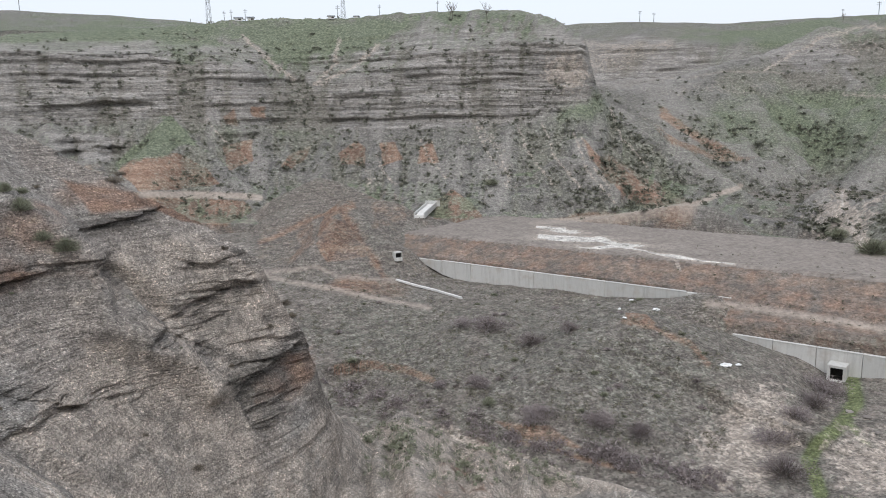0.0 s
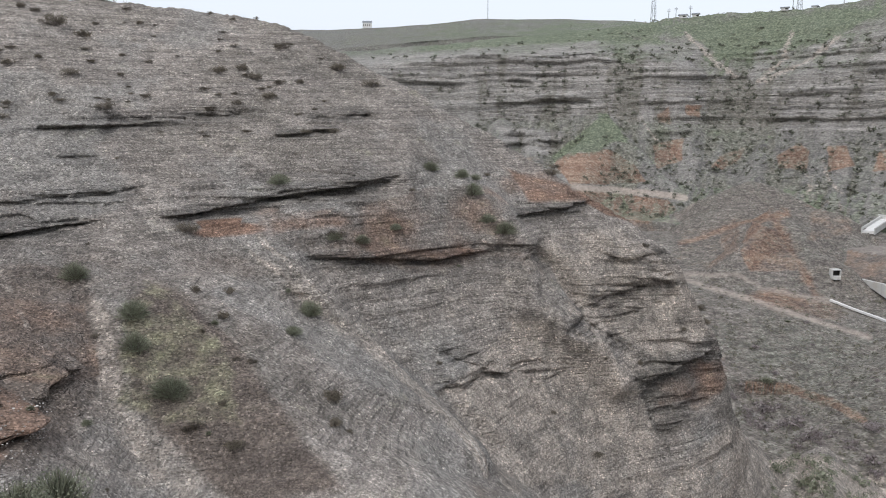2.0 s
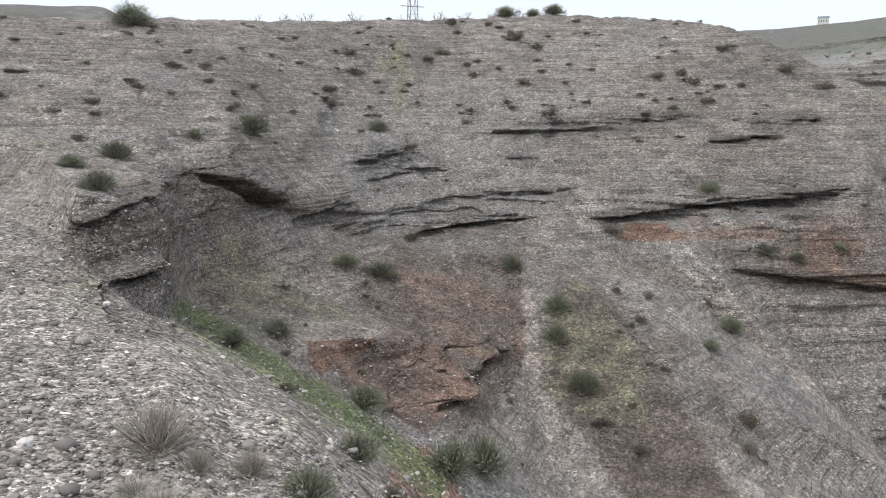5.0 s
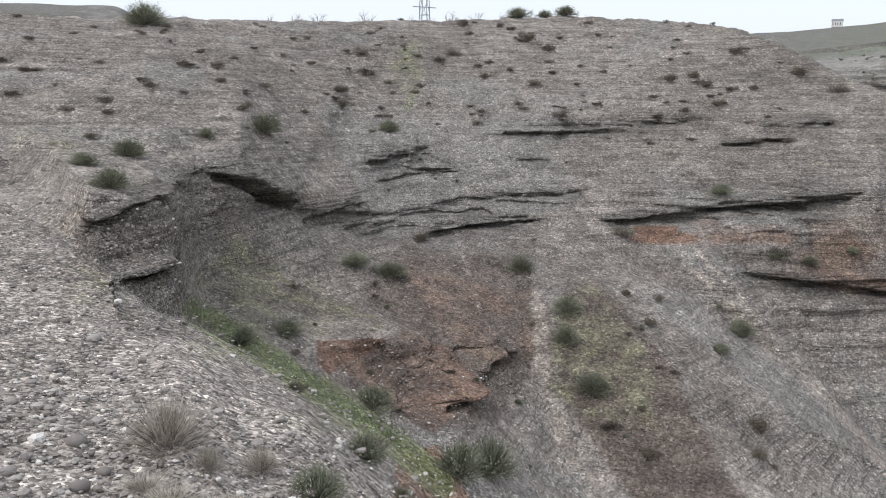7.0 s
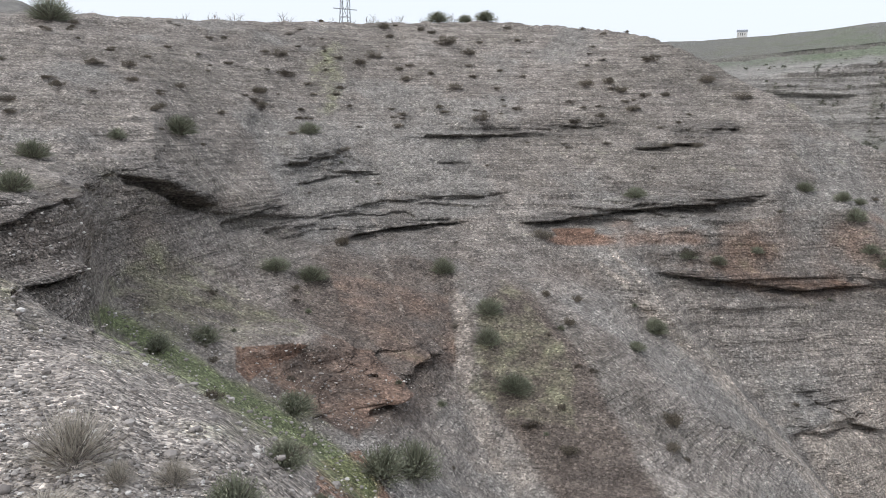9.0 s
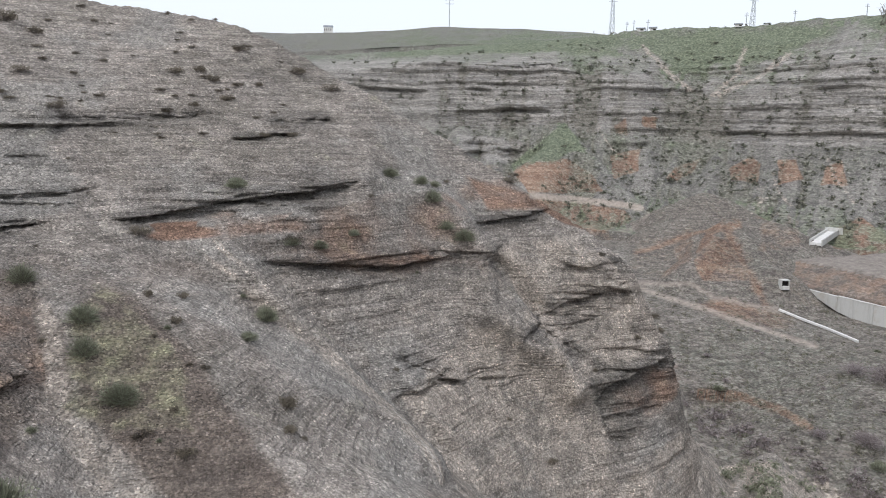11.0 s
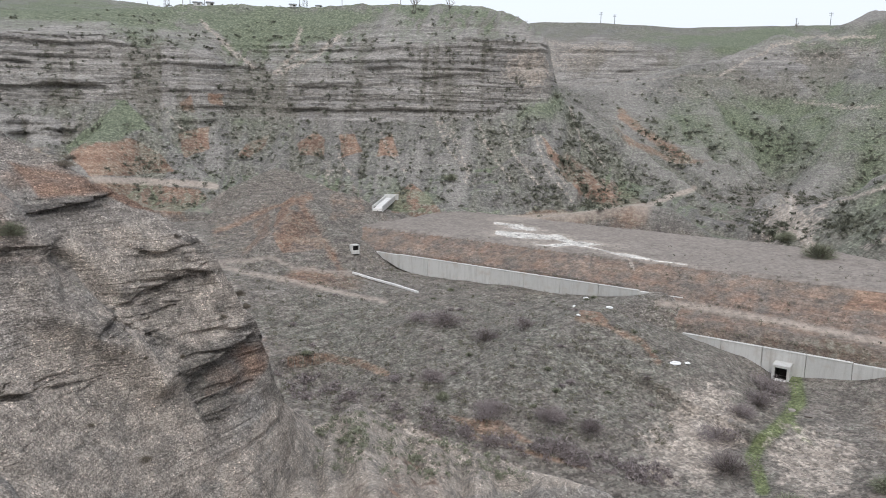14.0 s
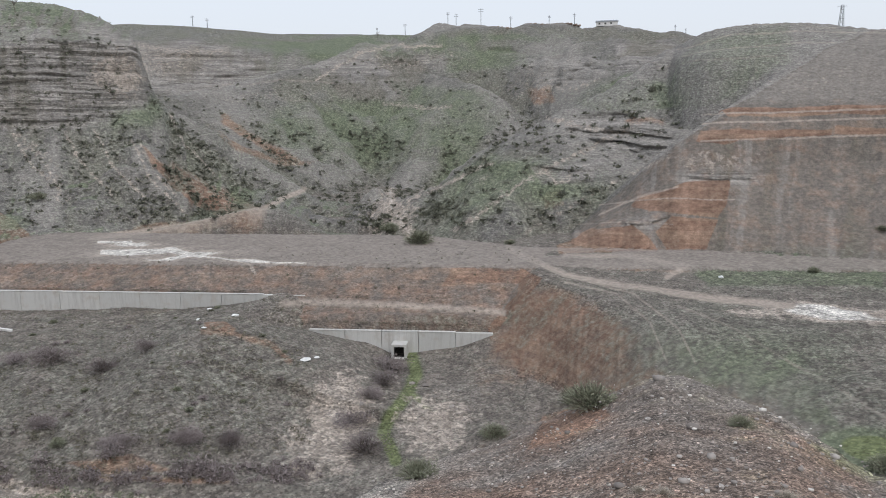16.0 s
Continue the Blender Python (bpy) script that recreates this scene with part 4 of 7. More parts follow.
BEDS.add(0.6, 0.15, -38.29, -3.79, -43.25, -3.59, -42.87, -4.83, -39.14, -5.26)
BEDS.add(0.6, 0.2, -22.56, 3.95, -28.33, 5.52, -30.78, 3.91, -29.06, 1.08, -24.10, 1.53)
BEDS.add(1, 0.3, 27.37, -0.50, 21.68, -1.17, 23.59, -2.55, 26.76, -1.80)
BEDS.add(0.8, 0.3, 31.56, 5.22, 20.29, 5.57, 20.38, 3.30, 31.76, 2.44)
MOSS = Faces()
MOSS.add(0.6, 0.5, 54.58, -13.92, 52.99, -10.93, 50.84, -12.50, 47.36, -16.76, 46.70, -21.46, 52.19, -21.17, 54.86, -18.91)
MOSS.add(0.62, 0.3, 81.77, -10.28, 77.27, -8.41, 73.58, -10.19, 70.23, -13.23, 71.99, -15.28, 76.26, -15.51, 79.56, -14.90, 81.48, -12.74)
MOSS.add(0.6, 0.4, 92.00, 0.16, 88.69, -0.96, 88.44, -2.49, 91.08, -0.95)
MOSS.add(0.6, 0.3, -32.03, 4.89, -41.05, 4.53, -36.58, 3.43, -32.43, 3.08)
MOSS.add(0.75, 0.25, -41.53, 0.72, -45.08, 2.66, -48.22, 2.00, -48.29, 0.04, -43.16, 0.26)
MOSS.add(0.75, 0.3, -17.16, -0.22, -24.06, 0.31, -31.56, -0.39, -32.38, -2.28, -25.62, -2.81, -19.06, -2.07)
MOSS.add(0.6, 0.3, -28.34, 5.92, -40.63, 5.72, -40.64, 5.13, -28.32, 5.13)
MOSS.add(0.6, 0.3, -28.26, 2.31, -34.92, 1.83, -36.59, -0.24, -34.07, -2.29, -29.86, -1.41)
MOSS.add(0.6, 0.3, -50.94, -16.00, -58.64, -18.27, -60.96, -20.87, -58.08, -20.60, -54.97, -18.74, -51.02, -17.59)
MOSS.add(0.8, 0.3, -49.92, -11.03, -62.37, -9.96, -62.49, -11.43, -51.16, -12.37)
MOSS.add(1.1, 0.3, 13.76, 6.26, 2.28, 7.00, 4.88, 4.99, 8.16, 4.11, 11.41, 4.01, 13.39, 5.12)
MOSS.add(0.9, 0.2, 21.68, -1.17, 19.92, 0.42, 17.49, -1.71, 19.83, -2.14, 23.24, -2.94)
MOSS.add(0.9, 0.4, 31.54, 5.39, 19.52, 6.17, 14.56, 5.84, 19.57, 4.86, 31.61, 4.53)
BEDS.add(0.9, 0.35, 74.32, -5.98, 67.58, -6.47, 61.59, -5.18, 52.79, -4.57, 52.75, -5.56, 60.71, -7.81, 63.28, -8.68, 67.59, -8.68, 73.52, -7.33)
BEDS.add(1, 0.2, 50.64, -7.17, 47.48, -6.16, 42.92, -5.19, 34.60, -4.26, 35.82, -5.44, 39.92, -6.31, 44.71, -6.94)
BEDS.add(0.9, 0.25, 69.66, -2.75, 65.86, -1.49, 62.04, -3.07, 66.71, -4.01)
BEDS.add(0.6, 0.25, 60.80, -0.55, 54.57, -0.03, 44.02, 0.90, 43.99, 0.39, 56.60, -1.45)
BEDS.add(0.55, 0.35, 89.11, -7.48, 87.51, -4.83, 83.03, -4.17, 79.86, -2.60, 77.49, -3.03, 74.71, -5.14, 74.33, -6.48, 78.85, -7.12, 81.69, -8.66, 82.37, -14.70, 86.17, -13.18, 86.75, -10.37)
BEDS.add(0.8, 0.25, 63.24, -16.65, 59.30, -15.67, 58.18, -16.98, 58.82, -17.83, 61.46, -18.30)
BEDS.add(0.7, 0.3, 67.64, -15.80, 63.25, -16.32, 61.56, -17.89, 61.53, -19.96, 63.66, -22.83, 66.79, -20.78)
BEDS.add(0.9, 0.25, 20.92, -13.99, 18.86, -12.21, 14.32, -11.02, 13.81, -12.73, 18.72, -15.34, 21.72, -15.92, 23.05, -15.35)
BEDS.add(0.8, 0.25, 16.37, -19.49, 14.37, -17.29, 10.34, -16.09, 10.35, -18.89, 14.03, -22.85, 14.91, -22.55)
BEDS.add(0.9, 0.2, 26.09, -7.46, 20.39, -5.86, 20.77, -7.01, 25.00, -7.86)
BEDS.add(0.8, 0.25, 38.69, -10.42, 31.87, -9.60, 25.40, -9.06, 25.35, -10.98, 30.99, -11.38)
MOSS.add(0.6, 0.4, -48.29, 0.04, -48.15, 3.56, -49.98, 5.02, -55.67, 5.56, -55.79, 3.67, -51.66, 0.77)
BARE_BROWN = Faces()
BARE_BROWN.add(0.75, 0.5, 67.60, -9.45, 60.70, -8.58, 56.83, -9.36, 56.12, -12.30, 56.20, -17.73, 60.58, -18.29, 63.25, -16.23, 65.88, -14.13)
BARE_BROWN.add(1.1, 1.2, 54.64, -11.83, 52.57, -10.91, 50.02, -12.45, 46.53, -17.09, 43.02, -22.17, 39.59, -26.43, 47.61, -27.66, 51.26, -23.08, 54.42, -19.29)
BARE_BROWN.add(1.0, 0.3, 72.01, -16.11, 66.76, -15.39, 63.25, -16.32, 61.56, -17.89, 61.53, -19.96, 63.66, -22.83, 67.68, -20.77, 70.31, -19.06)
BARE_BROWN.add(0.6, 0.5, 45.42, -8.11, 39.19, -6.58, 33.70, -7.36, 33.42, -10.66, 39.63, -10.51)
BARE_BROWN.add(0.3, 0.4, 89.11, -7.48, 83.03, -4.17, 78.68, -2.62, 74.33, -6.40, 78.85, -7.12, 81.69, -8.66, 82.37, -14.70, 86.17, -13.18)
BARE_BROWN.add(0.55, 0.5, 80.10, -8.31, 73.55, -8.93, 67.62, -12.42, 70.26, -15.75, 77.10, -15.46, 81.05, -11.95)
BARE_BROWN.add(0.5, 0.5, 31.78, -19.69, 23.77, -19.95, 22.62, -27.14, 28.98, -27.35, 32.20, -23.34)
BARE_BROWN.add(0.62, 0.6, -27.56, -27.16, -36.68, -23.14, -41.95, -20.89, -47.82, -18.46, -51.89, -19.12, -56.98, -20.69, -63.53, -23.58, -64.01, -28.60, -22.80, -32.14)
SILT = Faces()
SILT.add(0.75, 0.5, 9.92, -20.85, 7.25, -23.02, 3.58, -21.85, -3.65, -24.83, -16.10, -27.14, -8.34, -28.31, 5.39, -28.88, 14.44, -28.50, 14.36, -25.04, 12.57, -22.77)
SILT.add(0.6, 0.5, 57.02, -10.63, 56.17, -10.61, 54.96, -15.61, 55.08, -18.92, 50.83, -23.04, 48.53, -26.35, 51.54, -26.66, 56.10, -21.41, 56.65, -17.34)
SILT.add(0.7, 0.25, 46.99, -8.18, 42.96, -10.77, 38.58, -15.05, 32.27, -20.69, 32.07, -22.76, 39.23, -16.29, 43.70, -11.23)
SILT.add(0.8, 0.8, 26.14, -14.18, 20.43, -15.64, 15.94, -19.45, 14.23, -26.43, 26.25, -27.30, 31.78, -20.10)
SILT.add(0.7, 0.8, 24.56, -8.19, 19.08, -7.17, 14.38, -9.87, 11.22, -14.96, 15.23, -16.95, 20.43, -15.64)
NEAR_SPURS.add(1.7, 1.5, 0.4, 72.46, -17.34, 20.5, 69.83, -15.84, 22.5, 66.76, -15.56, 23.2, 63.24, -16.49, 22.6, 61.55, -18.10, 21.6, 61.80, -20.57, 20.4)
NEAR_SPURS.add(0.6, 0.55, 2.5, 55.42, -6.63, 33, 51.27, -12.10, 26.8, 46.02, -19.03, 22, 41.67, -24.60, 19.5)
NEAR_SPURS.add(0.9, 0.9, 0.4, 63.25, -15.81, 25, 59.30, -15.75, 25.5, 58.18, -16.89, 24.5)

# ---- the dam: an earth bank across the valley, its crest along U, its far side towards N ----
U, N = np.array([0.79, -0.613]), np.array([0.613, 0.79])
CREST = -24.0


def dam_height(x, y):
    s, d = x * U[0] + y * U[1], x * N[0] + y * N[1]
    back = np.interp(s, [-120, -90, -20, 0, 40], [154, 154, 152, 140, 136])
    front = CREST - np.maximum(0, 122.0 - d) * 0.46
    rear = CREST - np.maximum(0, d - back) * 0.5
    left = CREST - np.maximum(0, -104 - s) * 0.5
    z = np.minimum(np.minimum(front, rear), left)
    berm = ramp(d, 107.5, 109.5) * (1 - ramp(d, 112.0, 112.8)) * ramp(s, -34, -30)
    z = np.where(berm > 0, np.maximum(z, z * (1 - berm) + berm * -29.2), z)
    foot = np.interp(s, [-37, -33], [114.6, 107.9])
    return np.where(d < foot, -60.0, z + 0.15 * fbm(x * 0.35, y * 0.35, 4, 3))


# ---- the ground: one sheet to the horizon, finer where the land is steep ----
BEARINGS = np.concatenate([np.arange(-180, -66, 3.0), np.arange(-66.0, 98.0, 0.12), np.arange(98, 178, 3.0)])
ROUGH_BEARINGS = np.concatenate([np.arange(-180, -66, 6.0), np.arange(-66.0, 98.0, 0.6), np.arange(98, 180.1, 6.0)])
RINGS = 0.05 * (4000 / 0.05) ** np.linspace(0, 1, 1800)
NR = 700


EDGE = (-39.19, -10.32, -48.37, -2.16, -57.13, 3.90, -61.15, 5.51)  # the border of the freshly cut face on the hill


def land(bearing, dist):
    """Height and main landform over the grid of bearings and distances."""
    near_b = np.clip(bearing, -80, 112)
    a = np.radians(bearing)[:, None]
    x, y = (-np.sin(a) * dist).astype(np.float32), (np.cos(a) * dist).astype(np.float32)
    h_near = near.heights(near_b, dist)
    rough = np.clip(dist / 30, 0.05, 1) * np.clip((dist - 4) / 12, 0.1, 1)
    h_near = h_near + rough * (0.45 * fbm(x * 0.15, y * 0.15, 4, 1) + 0.22 * fbm(x * 0.9, y * 0.9, 3, 2) + 0.09 * fbm(x * 3.1, y * 3.1, 2, 3))
    h_near = np.where(dist > 135, -200, h_near)
    warp, fine = fbm(x * 0.07, y * 0.07, 3, 2), fbm(x * 0.3, y * 0.3, 4, 4)
    h_near = np.maximum(h_near, NEAR_SPURS.heights(x, y, warp + 0.5 * fine) + 0.45 * fine)
    h_val = valley.heights(near_b, dist) + (0.9 * fbm(x * 0.06, y * 0.06, 5, 2) + 0.9 * (np.abs(fbm(x * 0.045, y * 0.045, 3, 3)) - 0.3)) * ramp(dist, 20, 60)
    h_val = h_val - ramp(dist, 300, 600) * 4
    h_val = h_val + 4.0 * np.exp(-((x + 9.5) ** 2 + (y - 147.5) ** 2) / 30) + 2.5 * np.exp(-((x + 19) ** 2 + (y - 150) ** 2) / 90)
    h_val = h_val + 5.5 * np.exp(-((x + 26) ** 2 + (y - 172) ** 2) / 120)
    h_val = h_val + 3.2 * np.exp(-((x - 40.5) ** 2 + (y - 110.5) ** 2) / 22) + 1.2 * np.exp(-((x - 33) ** 2 + (y - 112) ** 2) / 60)
    bank = np.hypot((x + 8) / 8.5, (y - 97) / 4.2) + 0.1 * fbm(x * 0.4, y * 0.4, 2, 1)
    h_val = h_val - 1.7 * (1 - ramp(bank, 0.93, 1.04)) * ramp(y, 90, 97)
    wash = ramp(-bearing, 18, 21)[:, None] * (1 - ramp(-bearing, 33, 35))[:, None] * ramp(dist, 70, 76) * (1 - ramp(dist, 98, 104))
    rills = ramp(-bearing, 35, 37)[:, None] * (1 - ramp(dist, 112, 120)) * ramp(-h_val, 24.8, 26.5)
    h_val = h_val + rills * 0.5 * (np.abs(fbm(bearing[:, None] * 1.3 + dist * 0.02, dist * 0.03, 3, 4)) - 0.3)
    h_val = h_val + wash * (0.9 * np.abs(fbm(x * 0.16, y * 0.16, 4, 5)) - 0.2)
    h_val = np.maximum(h_val, VALLEY_SPURS.heights(x, y, warp) + 0.3 * fine)
    gully = np.abs(fbm(x * 0.05, y * 0.05, 3, 4))
    ribs = np.abs(fbm(bearing[:, None] * 0.6 + dist * 0.012, dist * 0.016, 4, 1))
    h_mesa = mesa.heights(near_b, dist) + 1.4 * fbm(x * 0.04, y * 0.04, 5, 5)
    h_mesa = h_mesa + (3.0 * (ribs - 0.3) + 1.0 * (gully * 2 - 0.5)) * ramp(dist, 180, 200) * (1 - 0.6 * ramp(dist, 240, 262))
    stage = mesa.stage(near_b, dist)
    spurs = MESA_SPURS.heights(x, y, warp) + 0.5 * fine + 0.8 * warp
    cliff = ramp(stage, 1.85, 2.05) * (1 - ramp(stage, 3.7, 4.7)) * ramp(h_mesa - spurs, -0.6, 0.4) * ramp(bearing, -11.2, -10.2)[:, None]
    h_mesa = np.maximum(h_mesa, spurs)
    h_mesa = np.where((dist < 180) | (dist > 420), -200, h_mesa)
    h_ridge = np.where((dist < 184) | (dist > 460), -200, ridge.heights(near_b, dist) + 3.0 * fbm(x * 0.02, y * 0.02, 5, 2) + 3 * (gully * 2 - 0.5) + 2.5 * (ribs - 0.3) * (1 - 0.8 * ramp(dist, 340, 385)) + 7 * fbm(x * 0.011 + 3, y * 0.011, 3, 0) * ramp(dist, 230, 280) * (1 - ramp(dist, 345, 372)) - 4 * ramp(dist, 200, 260) * (1 - ramp(dist, 360, 385)))
    h_ridge = np.maximum(h_ridge, RIDGE_SPURS.heights(x, y, warp) + 1.0 * fine + 1.5 * warp)
    h_cut = np.where((dist < 139.5) | (dist > 262), -200, cut_hill.heights(near_b, dist) + 0.35 * fbm(x * 0.06, y * 0.06, 4, 3) + 0.5 * (np.abs(fbm(bearing[:, None] * 1.6, dist * 0.008, 2, 2)) - 0.3))
    rise = np.degrees(np.arctan2(h_cut, dist))
    h_cut = h_cut - 22 * ramp(bearing[:, None] - np.interp(rise, EDGE[1::2], EDGE[0::2]), 0.0, 3.5) * (1 - ramp(rise, 1.0, 4.0)) * (h_cut > -100)
    h_far = np.where(dist < 438, -200, far_plateau.heights(near_b, dist) + dist * 0.003 * fbm(x * 0.008, y * 0.008, 5, 4) - ramp(dist, 1500, 3900) * 60)
    stack = np.stack([h_near, h_val, dam_height(x, y), h_mesa, h_ridge, h_cut, h_far]).astype(np.float32)
    kind = stack.argmax(0)
    return x, y, stack.max(0), kind, ribs, cliff * (kind == 3)


def strata(z, thick, seed):
    """How far each bed of rock stands out, by its height."""
    q = z / thick
    g = LATTICES[seed][17]
    i = np.floor(q).astype(np.int32)
    sharp = ramp(q - i, 0.0, 0.22)
    return g[i & 255] * (1 - sharp) + g[(i + 1) & 255] * sharp


def blurred(v, n, axis):
    w = np.ones(n, np.float32) / n
    pad = [(0, 0), (0, 0)]
    pad[axis] = (n // 2, n // 2)
    c = np.cumsum(np.insert(np.pad(v, pad, "edge"), 0, 0, axis=axis), axis=axis)
    return (c[n:] - c[:-n]) / n if axis == 0 else (c[:, n:] - c[:, :-n]) / n




def build_ground():
    x, y, z, kind, _, _ = land(ROUGH_BEARINGS, RINGS)
    rise = np.arctan2(z, RINGS)
    seen = rise >= np.maximum.accumulate(rise, axis=1) - 0.01
    share = blurred(np.where(seen[:, 1:], 1.0, 0.15) * np.where(rise[:, 1:] < -0.53, 0.1, 1.0), 17, 0)
    even = 0.02 * np.diff(np.log(RINGS)) * np.where(RINGS[1:] < 2, 0.2, 1.0)
    step = np.sqrt((share * np.diff(rise, axis=1)) ** 2 + even ** 2)
    step = blurred(step, 17, 0)
    run = np.concatenate([np.zeros((len(step), 1)), np.cumsum(step, axis=1)], axis=1)
    run /= run[:, -1:]
    want = np.linspace(0, 1, NR)
    coarse = np.array([np.interp(want, run[i], RINGS) for i in range(len(run))])
    at = np.interp(BEARINGS, ROUGH_BEARINGS, np.arange(len(ROUGH_BEARINGS)))
    i0 = np.minimum(at.astype(int), len(coarse) - 2)
    f = (at - i0)[:, None]
    dist = coarse[i0] * (1 - f) + coarse[i0 + 1] * f
    x, y, z, kind, ribs, cliff = land(BEARINGS, dist)
    # the way downhill
    along = np.radians(BEARINGS)[:, None]
    dz_r, dd_r = np.gradient(z, axis=1), np.maximum(np.gradient(dist, axis=1), 1e-4)
    gz_r = dz_r / dd_r
    gz_a = (np.gradient(z, axis=0) - gz_r * np.gradient(dist, axis=0)) / (np.gradient(BEARINGS)[:, None] * np.pi / 180 * dist)
    gz_r, gz_a = np.clip(gz_r, -6, 6), np.clip(gz_a, -6, 6)
    slope = np.hypot(gz_r, gz_a)
    sm_r, sm_a = blurred(blurred(gz_r, 9, 0), 7, 1), blurred(blurred(gz_a, 9, 0), 7, 1)
    steep_slope = blurred(blurred(slope, 5, 0), 5, 1)
    dirx = -np.sin(along) * sm_r - np.cos(along) * sm_a
    diry = np.cos(along) * sm_r - np.sin(along) * sm_a
    norm = np.maximum(np.hypot(dirx, diry), 0.15)
    bearing = np.broadcast_to(BEARINGS[:, None], z.shape)
    angle = np.degrees(np.arctan2(z, dist))
    # beds of rock stand out of the steep faces
    is_near, is_far = kind == 0, (kind == 3) | (kind == 4) | (kind == 6)
    warp = fbm(x * 0.08, y * 0.08, 4, 0)
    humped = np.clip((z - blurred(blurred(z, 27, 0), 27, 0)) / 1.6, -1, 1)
    beds = BEDS.weight(bearing, angle + 0.2 * fbm(x * 0.05, y * 0.05, 4, 3))
    steep = np.where(is_near, ramp(steep_slope, 0.6, 1.3), np.where(kind == 3, cliff, np.where(kind == 6, ramp(steep_slope, 0.6, 0.9) * (dist < 560), 0)))
    steep = np.maximum(steep, beds * ~is_near)
    bent = z + 0.5 * fbm(x * 0.08, y * 0.08, 4, 1) + 0.05 * x
    patch_near = np.clip(0.5 + 1.2 * fbm(x * 0.13 + 5, y * 0.13, 3, 2), 0, 1.3)
    out_near = (0.32 * (strata(bent, 1.3, 2) - 0.5) + 0.22 * (strata(bent, 0.4, 3) - 0.5) + 0.12 * (strata(bent, 0.17, 5) - 0.5)) * patch_near
    bent_far = z + 2.6 * fbm(x * 0.03, y * 0.03, 4, 2)
    gap = np.clip(0.45 + 2.2 * fbm(x * 0.06 + 4, y * 0.06, 4, 1), 0, 1)
    out_far = 1.8 * (strata(bent_far, 2.9, 4) - 0.5) * gap + 1.2 * (strata(bent_far + 0.8 * warp, 1.1, 5) - 0.5) * (1.2 - gap) + 0.7 * (strata(bent_far, 0.55, 1) - 0.5) + 1.2 * warp
    patchy = 0.5 + 1.2 * np.clip(fbm(x * 0.03, y * 0.03, 4, 3) + 0.45, 0, 1)
    amount = np.where(is_near, out_near * ramp(dist, 14, 24), np.where(is_far, out_far * patchy, np.where(kind == 5, 0.2 * out_far, 0))) * steep
    orange = ORANGE.weight(bearing + 0.25 * fbm(x * 0.15, y * 0.15, 4, 2), angle + 0.2 * fbm(x * 0.15 + 7, y * 0.15, 4, 1))
    turf = MOSS.weight(bearing + 0.8 * fbm(x * 0.1, y * 0.1, 4, 2), angle + 0.5 * fbm(x * 0.1 + 7, y * 0.1, 4, 1))
    n_small = fbm(x * 0.6 + z * 0.2, y * 0.6, 4, 3)
    ragged = angle + 0.24 * fbm(x * 0.5 + z * 0.3, y * 0.5, 4, 4) * np.clip(30 / dist, 0.5, 1.0)
    special, bedded = np.zeros_like(z), np.zeros_like(z)
    LEDGES.ledge(bearing, ragged, special, bedded)
    bedded = np.maximum(bedded, beds * is_near)
    special -= 0.2 * np.where(is_near, ramp(beds, 0.3, 0.9), 0)
    special += bedded * np.where(is_near, 0.42 * (strata(bent * 1.2 + 0.5 * n_small, 0.33, 3) - 0.5) + 0.26 * (strata(bent, 0.15, 1) - 0.5), 1.4 * (strata(bent_far, 0.9, 3) - 0.5))
    RIBS.rib(bearing, angle + 0.5 * fbm(x * 0.2, y * 0.2, 3, 1), special)
    hidden = np.maximum.accumulate(angle, axis=1) - angle > 0.4
    special[hidden] = 0
    amount = amount + special
    bench = (kind == 5) & (angle > 1.5)
    z = z + np.where(bench, 0.3 * (strata(z, 2.4, 1) - 0.5), 0)
    x, y = x - amount * dirx / norm, y - amount * diry / norm
    n, n2 = fbm(x * 0.09, y * 0.09, 4, 5), fbm(x * 0.11 + 9, y * 0.11, 4, 0)
    wob_b, wob_e = bearing + 0.9 * n, angle + 0.8 * n2
    cut_edge = np.interp(angle, EDGE[1::2], EDGE[0::2])
    raw = ramp(cut_edge - bearing + 0.5 * n, -0.4, 0.9) * (kind == 5)
    # the far land, whose colours are shifted to stand for haze
    hazed = is_far | ((kind == 5) & (raw < 0.5))
    banked = ramp(-z + 0.5 * n, 24.7, 26.2) * (1 - ramp(-z + 0.4 * n2, 33.0, 34.3)) * ramp(-bearing + 0.5 * n, 34.0, 36.5) * (dist < 125)
    bank_side = (kind == 1) & (bearing < -34.5) & (dist < 125) & (z < -24.9)
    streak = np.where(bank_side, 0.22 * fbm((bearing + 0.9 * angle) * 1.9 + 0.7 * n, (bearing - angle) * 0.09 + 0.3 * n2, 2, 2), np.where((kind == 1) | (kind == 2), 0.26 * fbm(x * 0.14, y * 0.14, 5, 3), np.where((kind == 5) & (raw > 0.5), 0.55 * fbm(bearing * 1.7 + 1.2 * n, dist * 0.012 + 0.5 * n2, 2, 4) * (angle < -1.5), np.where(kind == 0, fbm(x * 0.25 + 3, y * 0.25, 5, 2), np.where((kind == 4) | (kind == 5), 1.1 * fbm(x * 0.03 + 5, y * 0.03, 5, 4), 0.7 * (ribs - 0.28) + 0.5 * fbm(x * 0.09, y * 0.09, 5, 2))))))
    # far crests paler, far hollows darker: relief shading put into the soil colour
    streak = streak + 0.38 * humped * hazed + 0.2 * raw * ramp(angle, 0.0, 1.0) - 0.22 * (kind == 6)
    rut = TRACKS.weight(bearing, angle + 0.15 * n2)
    z = z - 0.12 * np.where(kind == 1, rut, 0)
